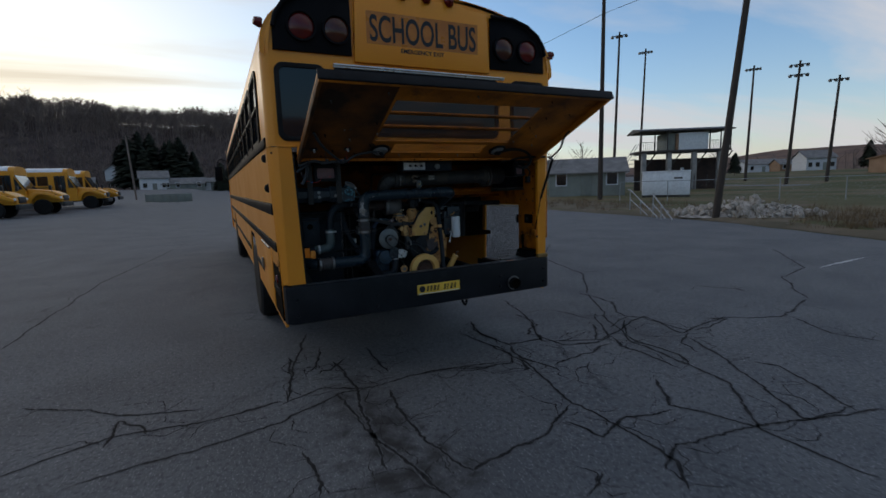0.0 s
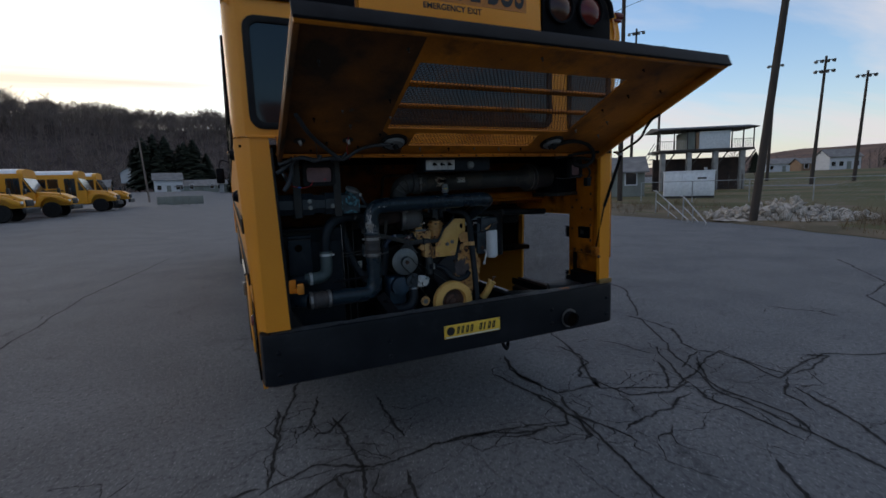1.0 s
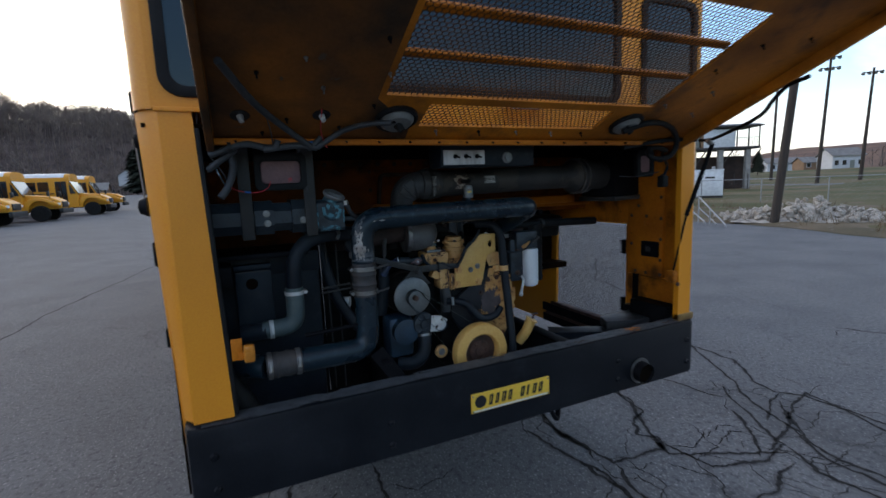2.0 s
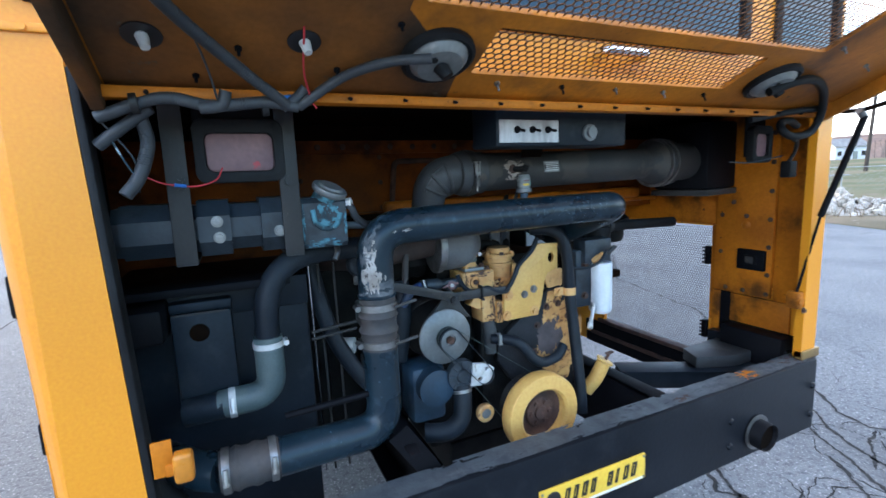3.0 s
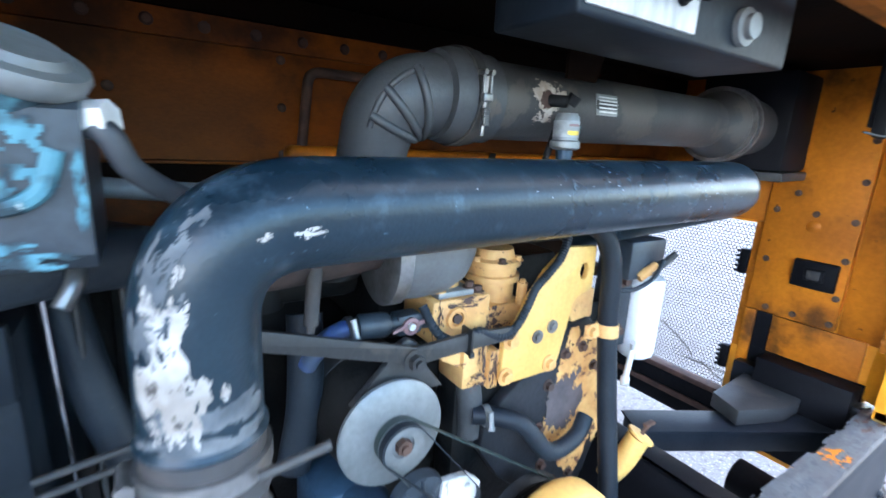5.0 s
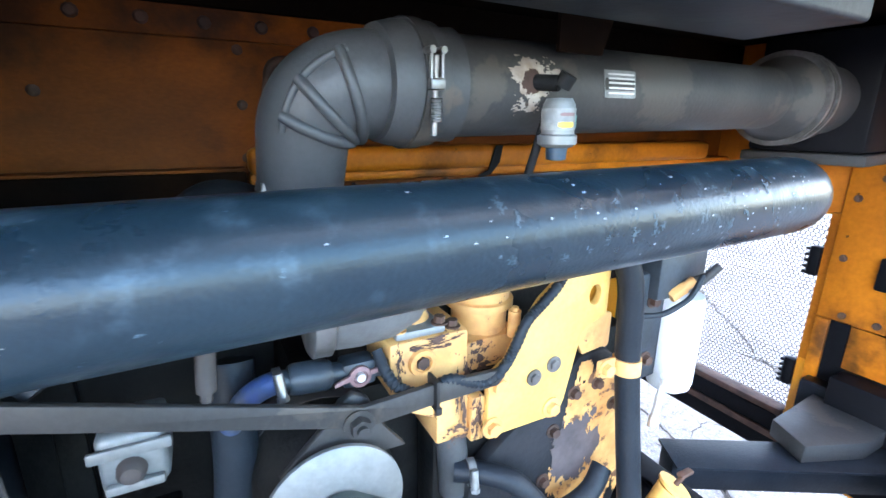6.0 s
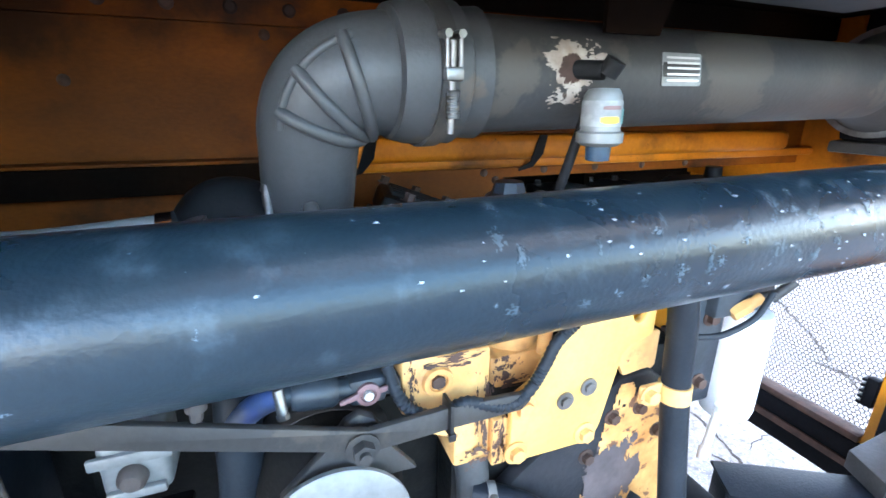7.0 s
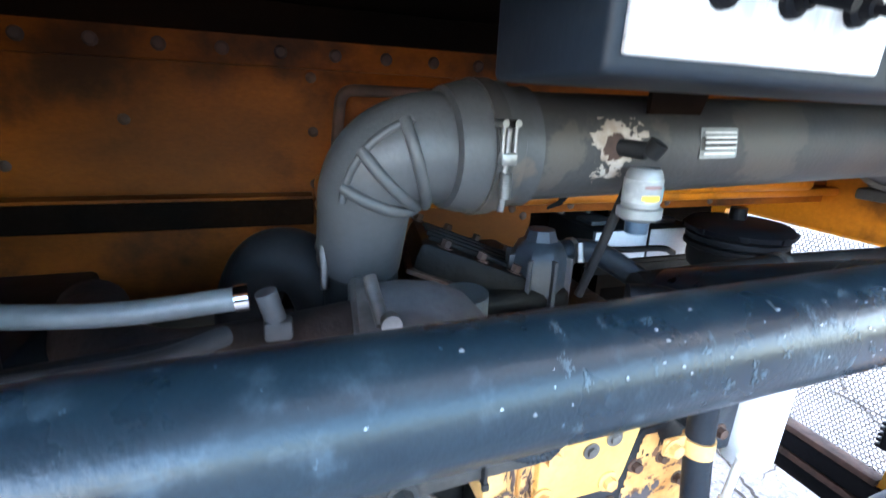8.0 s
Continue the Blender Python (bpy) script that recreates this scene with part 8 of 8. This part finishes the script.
# press box on its stand
pb_m = framed((50.9, 36.4, -0.35), -31) @ Matrix.Diagonal((1.14, 1.0, 1.0, 1.0))
pb = thing("press_box", (50.9, 36.4, 0.0), "raised press box with white cabin under a dark flat roof", "press box")
part("roof", plate([(-2.5, 7.5), (2.5, 7.5), (2.5, 7.62), (0.3, 8.0), (-0.3, 8.0), (-2.5, 7.62)], [], 9.7, lambda u, v, q: pb_m @ Vector((-4.95 + q, u, v))), M["dark_steel"], pb)
part("deck", box(-4.7, 4.6, -2.1, 2.1, 5.0, 5.28, 0.02, m=pb_m), M["dark_steel"], pb)
cab = part("cabin", box(-0.7, 2.3, -1.9, 1.6, 5.28, 7.3, 0.02, m=pb_m), M["white"], pb, "white cabin")
part("door", box(-1.0, -0.72, -1.9, -1.7, 5.3, 7.2, 0.01, m=pb_m), M["tan"], cab)
part("window_band", box(-1.9, -1.05, -1.7, 1.5, 5.3, 7.3, 0.01, m=pb_m), M["grey_wall"], pb)
for x in (-4.6, -3.2, -1.9, 2.4, 3.5, 4.5):
    part("post", box(x - 0.05, x + 0.05, -2.05, -1.95, 5.28, 7.55, 0.005, m=pb_m), M["dark_steel"], pb)
for a, b in ((-4.6, -3.3), (-3.15, -2.0), (2.45, 3.4), (3.55, 4.45)):
    part("rail_panel", merge(box(a, b, -2.03, -1.99, 6.25, 6.31, 0.0, m=pb_m), *[box(a + (b - a) * k / 6, a + (b - a) * k / 6 + 0.03, -2.03, -2.0, 5.3, 6.25, 0.0, m=pb_m) for k in range(7)]), M["galv"], pb)
for x in (-4.2, -1.6, 1.0, 3.6):
    part("column", box(x - 0.24, x + 0.24, -1.9, -1.4, 0.0, 5.0, 0.03, m=pb_m), M["concrete"], pb)
    part("brace", rod(pb_m @ Vector((x + 0.3, -1.6, 3.4)), pb_m @ Vector((x + 1.3, -1.6, 5.0)), 0.08, seg=8), M["dark_steel"], pb)
part("dark_wall", box(-4.6, 4.6, 0.2, 0.5, 0.0, 4.3, 0.0, m=pb_m), M["rust_wall"], pb, "rust-brown back wall under the deck")
for k in range(7):
    part("rail_bar", rod(pb_m @ Vector((-4.2 + 1.3 * k, -1.95, 0.3)), pb_m @ Vector((-4.2 + 1.3 * k, -1.95, 2.2)), 0.05, seg=6), M["dark_steel"], pb)
part("stair", merge(*[box(-7.2 + 0.28 * k, -6.9 + 0.28 * k, -1.6, -0.4, 0.6 + 0.52 * k, 0.68 + 0.52 * k, 0.0, m=pb_m) for k in range(9)]), M["galv"], pb)
part("stair_rail", merge(*[rod(pb_m @ Vector((-7.3, y, 1.4)), pb_m @ Vector((-4.7, y, 6.2)), 0.04, seg=6) for y in (-1.6, -0.4)]), M["galv"], pb)

# white equipment container
gc_m = framed((31.2, 22.3, 0.15), -48)
gc = thing("equipment_container", (31.2, 22.3, 0.15), "white steel equipment container on skids", "container")
part("shell", box(-1.9, 1.5, -1.0, 1.0, 0.12, 1.95, 0.04, m=gc_m), M["white"], gc)
part("roof_cap", box(-1.95, 1.55, -1.05, 1.05, 1.95, 2.02, 0.02, m=gc_m), M["white"], gc)
for x in (-1.1, -0.3, 0.6):
    part("panel", box(x - 0.36, x + 0.36, -1.03, -0.995, 0.3, 1.75, 0.01, m=gc_m), M["white"], gc)
part("vent", merge(*[box(1.50, 1.53, -0.6, 0.2, 0.5 + 0.12 * k, 0.56 + 0.12 * k, 0.0, m=gc_m) for k in range(7)]), M["galv"], gc)
part("bar", box(0.35, 0.95, -1.04, -1.03, 1.38, 1.50, 0.0, m=gc_m), M["ink"], gc)
part("stack", merge(rod(gc_m @ Vector((1.0, 0.2, 2.0)), gc_m @ Vector((1.0, 0.2, 2.25)), 0.12, seg=12)), M["galv"], gc)
part("skid", box(-1.9, 1.5, -0.9, 0.9, -0.1, 0.12, 0.02, m=gc_m), M["dark_steel"], gc)

# timber pole and sheet fence at the far end of the lot
lp = thing("utility_pole", (-12.0, 75.8, 0.7), "weathered wooden utility pole at the far end of the lot", "utility pole")
part("pole_shaft", rod((-12.0, 75.8, 0.5), (-12.45, 75.8, 9.9), 0.14, 0.11, 12), M["bark"], lp)
part("cross_arm", box(-12.95, -11.95, 75.7, 75.8, 9.35, 9.45, 0.01), M["bark"], lp)
sf = thing("sheet_fence", (-6.3, 56.3, 0.5), "pale grey sheet fence at the far end of the lot", "fence")
for i in range(6):
    part("panel", box(-8.6 + 0.75 * i, -7.88 + 0.75 * i, 56.2, 56.26, 0.65, 1.55, 0.01), M["grey_wall"], sf)
    part("post", box(-8.64 + 0.75 * i, -8.57 + 0.75 * i, 56.14, 56.3, 0.5, 1.62, 0.01), M["grey_wall"], sf)

# ---------- parked buses ----------
M["bus_far"] = surf("school_bus_yellow", (0.74, 0.34, 0.025), (0.68, 0.30, 0.020), 0.4, scale=0.8, bump=0.05)


def hood_bus():
    """A conventional school bus: front at x = 0, heading +x, door on the -y side."""
    ob = thing("parked_bus", (0, 0, 0), "yellow parked school bus with a white roof and black rails", "school bus", "parked buses")
    body = [(-9.3, 0.62), (-1.75, 0.62), (-1.75, 1.55), (-2.25, 2.62), (-2.5, 2.78), (-9.3, 2.78)]
    holes = [rrect(-9.0 + 0.72 * i, -8.42 + 0.72 * i, 1.82, 2.45, 0.05, 3) for i in range(8)] + [[(-3.02, 0.64), (-2.35, 0.64), (-2.35, 2.5), (-3.02, 2.5)]]
    for s in (-1, 1):
        part("side_panel", plate(body, holes if s < 0 else holes[:8], 0.05, lambda u, v, q: (u, s * (1.22 - q), v)), M["bus_far"], ob)
        for i in range(8):
            wnd = part("side_window", plate(rrect(-9.02 + 0.72 * i, -8.40 + 0.72 * i, 1.80, 2.47, 0.05, 3), [rrect(-8.97 + 0.72 * i, -8.45 + 0.72 * i, 1.85, 2.42, 0.04, 3)], 0.02, lambda u, v, q: (u, s * (1.215 + q), v)), M["ink"], ob)
            part("pane", box(-8.99 + 0.72 * i, -8.43 + 0.72 * i, s * 1.20 - 0.004, s * 1.20 + 0.004, 1.83, 2.44, 0.0), M["glass"], wnd)
        for z in (1.62, 1.12, 0.78):
            part("rub_rail", box(-9.25, -3.1, s * 1.225 - 0.02, s * 1.225 + 0.02, z, z + 0.06, 0.008), M["ink"], ob)
    part("back_panel", box(-9.34, -9.3, -1.2, 1.2, 0.62, 2.78, 0.02), M["bus_far"], ob)
    roof = [(-1.22, 2.78), (-1.18, 2.9), (-1.0, 3.02), (-0.6, 3.09), (0, 3.11), (0.6, 3.09), (1.0, 3.02), (1.18, 2.9), (1.22, 2.78)]
    part("roof", plate(roof, [], 6.9, lambda u, v, q: (-9.34 + q, u, v)), M["white"], ob, "white painted roof")
    part("front_cap", plate(roof + [(1.2, 2.55), (-1.2, 2.55)], [], 0.32, lambda u, v, q: (-2.46 + q, u, v - 0.02)), M["bus_far"], ob)
    part("windscreen", plate([(-1.12, 0), (1.12, 0), (1.12, 1), (-1.12, 1)], [], 0.04, lambda u, v, q: (-1.72 - 0.50 * v + q, u, 1.56 + 1.0 * v)), M["glass"], ob)
    part("cab_wall", box(-1.80, -1.74, -1.2, 1.2, 0.62, 1.55, 0.02), M["bus_far"], ob)
    door = part("door", merge(box(-3.0, -2.70, -1.20, -1.17, 0.42, 2.5, 0.01), box(-2.66, -2.37, -1.20, -1.17, 0.42, 2.5, 0.01)), M["ink"], ob, "dark folding entrance door")
    for x in (-2.98, -2.64):
        part("pane", box(x + 0.04, x + 0.24, -1.215, -1.20, 0.6, 2.4, 0.0), M["glass"], door)
    part("quarter_window", plate([(-2.2, 1.62), (-1.85, 1.62), (-2.2, 2.4)], [], 0.02, lambda u, v, q: (u, -1.225 - q, v)), M["glass"], ob)
    hood = [(-1.75, 0.75), (-0.05, 0.75), (0.0, 0.95), (-0.06, 1.25), (-0.5, 1.5), (-1.75, 1.66)]
    part("hood", plate(hood, [], 1.76, lambda u, v, q: (u, -0.88 + q, v), 0.06), M["bus_far"], ob)
    for s in (-1, 1):
        arch = [(-1.55, 0.62), (-1.48, 0.95), (-1.28, 1.18), (-1.0, 1.26), (-0.7, 1.18), (-0.42, 0.98), (-0.12, 0.9), (-0.05, 1.02), (-0.35, 1.22), (-0.8, 1.42), (-1.4, 1.42), (-1.72, 1.2), (-1.75, 0.62)]
        fe = part("fender", plate(arch, [], 0.36, lambda u, v, q: (u, s * (1.20 - q), v), 0.03), M["bus_far"], ob)
        part("headlight", box(-0.12, -0.02, s * 1.0 - 0.12, s * 1.0 + 0.12, 0.98, 1.13, 0.03), M["white"], fe)
        part("indicator", box(-0.35, -0.22, s * 1.19, s * 1.22, 1.22, 1.28, 0.01), M["amber"], fe)
        for xc in (-1.0, -7.3):
            ty = part("wheel", lathe([(0.28, -0.13), (0.44, -0.13), (0.49, -0.08), (0.49, 0.08), (0.44, 0.13), (0.28, 0.13)], (xc, s * 1.05, 0.49), (0, s, 0), 24), M["rubber"], ob)
            part("rim", lathe([(0.0, 0.03), (0.12, 0.05), (0.2, 0.02), (0.29, 0.10)], (xc, s * 1.05, 0.49), (0, s, 0), 18), M["ink"], ty)
        part("mirror", merge(box(-0.55, -0.42, s * 1.25 - 0.14, s * 1.25 + 0.14, 1.55, 1.85, 0.04), rod((-0.5, s * 0.8, 1.4), (-0.48, s * 1.2, 1.6), 0.02, seg=6)), M["ink"], ob)
    part("front_bumper", box(-0.02, 0.14, -1.2, 1.2, 0.48, 0.78, 0.03), M["ink"], ob)
    part("radiator_grille", box(-0.03, 0.03, -0.6, 0.6, 0.85, 1.2, 0.02), M["ink"], ob)
    part("rear_fill", box(-9.2, -2.0, -1.1, 1.1, 0.55, 0.62, 0.0), M["ink"], ob)
    return ob


first = hood_bus()
for i, (x, y, z, rz) in enumerate(((-11.67, 31.0, 0.50, 2), (-10.70, 35.5, 0.54, 2), (-9.40, 41.5, 0.66, 2), (-9.58, 47.5, 0.73, 2))):
    if i == 0:
        first.matrix_basis = pose(x, y, z, 0, 0, rz)
    else:
        copy_thing(first, pose(x, y, z, 0, 0, rz))

# ---------- hills and woods ----------
EYE0 = Vector((-1.6, -3.5, 0))


def ridge(a):
    """Top of the wooded hill by bearing, in metres; it falls away behind the bus."""
    base = 42.0 - 0.12 * (a + 18) + 2.2 * noise.noise(Vector((a * 0.11, 0, 0))) + 1.2 * noise.noise(Vector((a * 0.45, 4, 0)))
    return max(4.0, base * ramp01((46 - a) / 24)) * ramp01((a + 110) / 40)


def slope_z(a, r):
    return ridge(a) * ramp01((r - 165) / 150) + 1.6 * noise.noise(Vector((a * 0.3, r * 0.03, 2)))


bm = bmesh.new()
radii = [150, 170, 190, 210, 235, 260, 290, 320, 350, 400, 480]
grid = []
for k in range(88):
    a = -112 + 2.0 * k
    row = []
    for r in radii:
        z = slope_z(a, r) if r > 160 else -0.5
        row.append(bm.verts.new((EYE0.x + r * math.sin(radians(a)), EYE0.y + r * math.cos(radians(a)), z)))
    grid.append(row)
for p, q in zip(grid, grid[1:]):
    for i in range(len(radii) - 1):
        bm.faces.new((p[i], p[i + 1], q[i + 1], q[i]))
tagged(part("wooded_hill", bm, M["wooded"], None, "brown winter hillside under bare trees"), kind="structure")
bm = bmesh.new()
grid = []
for k in range(181):
    a = 2.0 * k
    hgt = (30 + 14 * noise.noise(Vector((math.sin(radians(a)) * 4, math.cos(radians(a)) * 4, 1))) + 5 * noise.noise(Vector((a * 0.3, 0, 7)))) * (0.75 + 0.45 * ramp01(1 - abs(a - 66) / 30))
    grid.append([bm.verts.new((EYE0.x + r * math.sin(radians(a)), EYE0.y + r * math.cos(radians(a)), z)) for r, z in ((700, -1.0), (820, hgt * 0.55), (950, hgt), (1150, hgt * 0.9))])
for p, q in zip(grid, grid[1:]):
    for i in range(3):
        bm.faces.new((p[i], p[i + 1], q[i + 1], q[i]))
tagged(part("far_hills", bm, M["far_hill"], None, "low brown hills round the valley"), kind="structure")


def stick(vs, fs, p, q, r0, r1):
    d = (q - p).normalized()
    u = d.orthogonal().normalized()
    w = d.cross(u)
    n = len(vs)
    for c, r in ((p, r0), (q, r1)):
        for k in range(3):
            t = 2.094 * k
            vs.append(c + (u * math.cos(t) + w * math.sin(t)) * r)
    for k in range(3):
        j = (k + 1) % 3
        fs.append((n + k, n + j, n + 3 + j, n + 3 + k))


def bare_tree(vs, fs, base, h, rg, twigs, thick=1.0):
    """A leafless tree: tapered trunk, limbs and forked twigs."""
    top = base + Vector((rg.uniform(-0.06, 0.06) * h, rg.uniform(-0.06, 0.06) * h, h * 0.78))
    stick(vs, fs, base, top, h * 0.012 + 0.03, h * 0.005)
    for i in range(twigs):
        s = rg.uniform(0.30, 1.0)
        p = base.lerp(top, s)
        a = rg.uniform(0, 6.28)
        ln = h * rg.uniform(0.14, 0.30) * (1.25 - 0.6 * s)
        q = p + Vector((math.cos(a) * ln * 0.8, math.sin(a) * ln * 0.8, ln * rg.uniform(0.45, 1.0)))
        stick(vs, fs, p, q, h * 0.005 * thick, h * 0.0026 * thick)
        for _ in range(3):
            b = a + rg.uniform(-1.0, 1.0)
            l2 = ln * rg.uniform(0.4, 0.8)
            mid = p.lerp(q, rg.uniform(0.35, 1.0))
            stick(vs, fs, mid, mid + Vector((math.cos(b) * l2 * 0.7, math.sin(b) * l2 * 0.7, l2 * 0.8)), h * 0.0030 * thick, h * 0.0016 * thick)


rg = random.Random(21)
vs, fs = [], []
for i in range(4200):
    a = rg.uniform(-40, 22)
    ridge_row = i % 3 == 2
    r = rg.uniform(298, 345) if ridge_row else rg.uniform(172, 305)
    p = Vector((EYE0.x + r * math.sin(radians(a)), EYE0.y + r * math.cos(radians(a)), slope_z(a, r) - 0.4))
    tall = 1.35 if ridge_row and noise.noise(Vector((a * 0.5, 1, 1))) > 0.25 else 1.0
    bare_tree(vs, fs, p, rg.uniform(6.5, 11.5) * tall, rg, 15 if ridge_row else 8, 1.0 if ridge_row else 1.5)
for i in range(2600):
    a = rg.uniform(-40, 22)
    r = rg.uniform(255, 330)
    bare_tree(vs, fs, Vector((EYE0.x + r * math.sin(radians(a)), EYE0.y + r * math.cos(radians(a)), slope_z(a, r) - 0.4)), rg.uniform(7.0, 12.0), rg, 9, 1.7)
for i in range(14):
    a = rg.uniform(-22, -15)
    r = rg.uniform(290, 315)
    bare_tree(vs, fs, Vector((EYE0.x + r * math.sin(radians(a)), EYE0.y + r * math.cos(radians(a)), slope_z(a, r) - 0.4)), rg.uniform(13, 18), rg, 30, 0.8)
for i in range(60):
    a = rg.uniform(56, 74)
    r = rg.uniform(150, 260)
    bare_tree(vs, fs, Vector((EYE0.x + r * math.sin(radians(a)), EYE0.y + r * math.cos(radians(a)), 0)), rg.uniform(6, 11), rg, 12)
for x, y, h in ((112, 39.5, 13), (118, 38, 11), (35, 36, 6), (29.0, 34, 5)):
    bare_tree(vs, fs, Vector((x, y, 0)), h, rg, 26)
me = bpy.data.meshes.new("bare_trees")
me.from_pydata(vs, [], fs)
me.materials.append(M["bark"])
tagged(new("bare_trees", me), "leafless grey-brown winter woods", "trees", kind="stuff")


def evergreen(at, h, seed):
    """A dark conifer: trunk and drooping ragged boughs in tiers."""
    rg = random.Random(seed)
    ob = thing("evergreen_tree", at, "dark dense evergreen at the foot of the hill", "tree", "evergreens")
    p = Vector(at)
    part("trunk", rod(p, p + Vector((0, 0, h * 0.9)), h * 0.02, h * 0.006, 8), M["bark"], ob)
    vs, fs = [], []
    for k in range(620):
        s = rg.random() ** 0.8
        z = h * (0.10 + 0.9 * s)
        rad = h * 0.34 * (1 - s) ** 0.6 * rg.uniform(0.55, 1.1) + 0.15
        a = rg.uniform(0, 6.28)
        inner = p + Vector((0, 0, z + 0.1 * h * (1 - s)))
        tip = p + Vector((math.cos(a) * rad, math.sin(a) * rad, z - 0.05 * h * rg.random()))
        sd = Vector((-math.sin(a), math.cos(a), 0)) * rad * rg.uniform(0.22, 0.4)
        n = len(vs)
        mid = inner.lerp(tip, 0.6)
        vs += [inner, mid + sd, tip, mid - sd + Vector((0, 0, -0.1))]
        fs.append((n, n + 1, n + 2, n + 3))
    me = bpy.data.meshes.new("crown")
    me.from_pydata([v - p for v in vs], [], fs)
    me.materials.append(M["needles"])
    c = new("crown", me)
    c.parent = ob


for i, (x, y, z, h) in enumerate(((-23.1, 155, 2.0, 16.5), (-26.0, 162, 2.5, 14), (-21.0, 160, 2.0, 18), (-17.6, 156, 2.0, 17), (-14.4, 161, 2.0, 15), (-12.5, 153, 2.0, 15), (-10.3, 154, 2.0, 16), (-7.0, 156, 2.0, 12), (-19.5, 152, 2.0, 13), (-0.1, 126.5, 0.9, 8), (1.6, 128, 0.9, 7), (100.0, 60.0, 1.5, 5), (138.0, 52.0, 2.0, 7))):
    evergreen((x, y, z), h, i + 3)
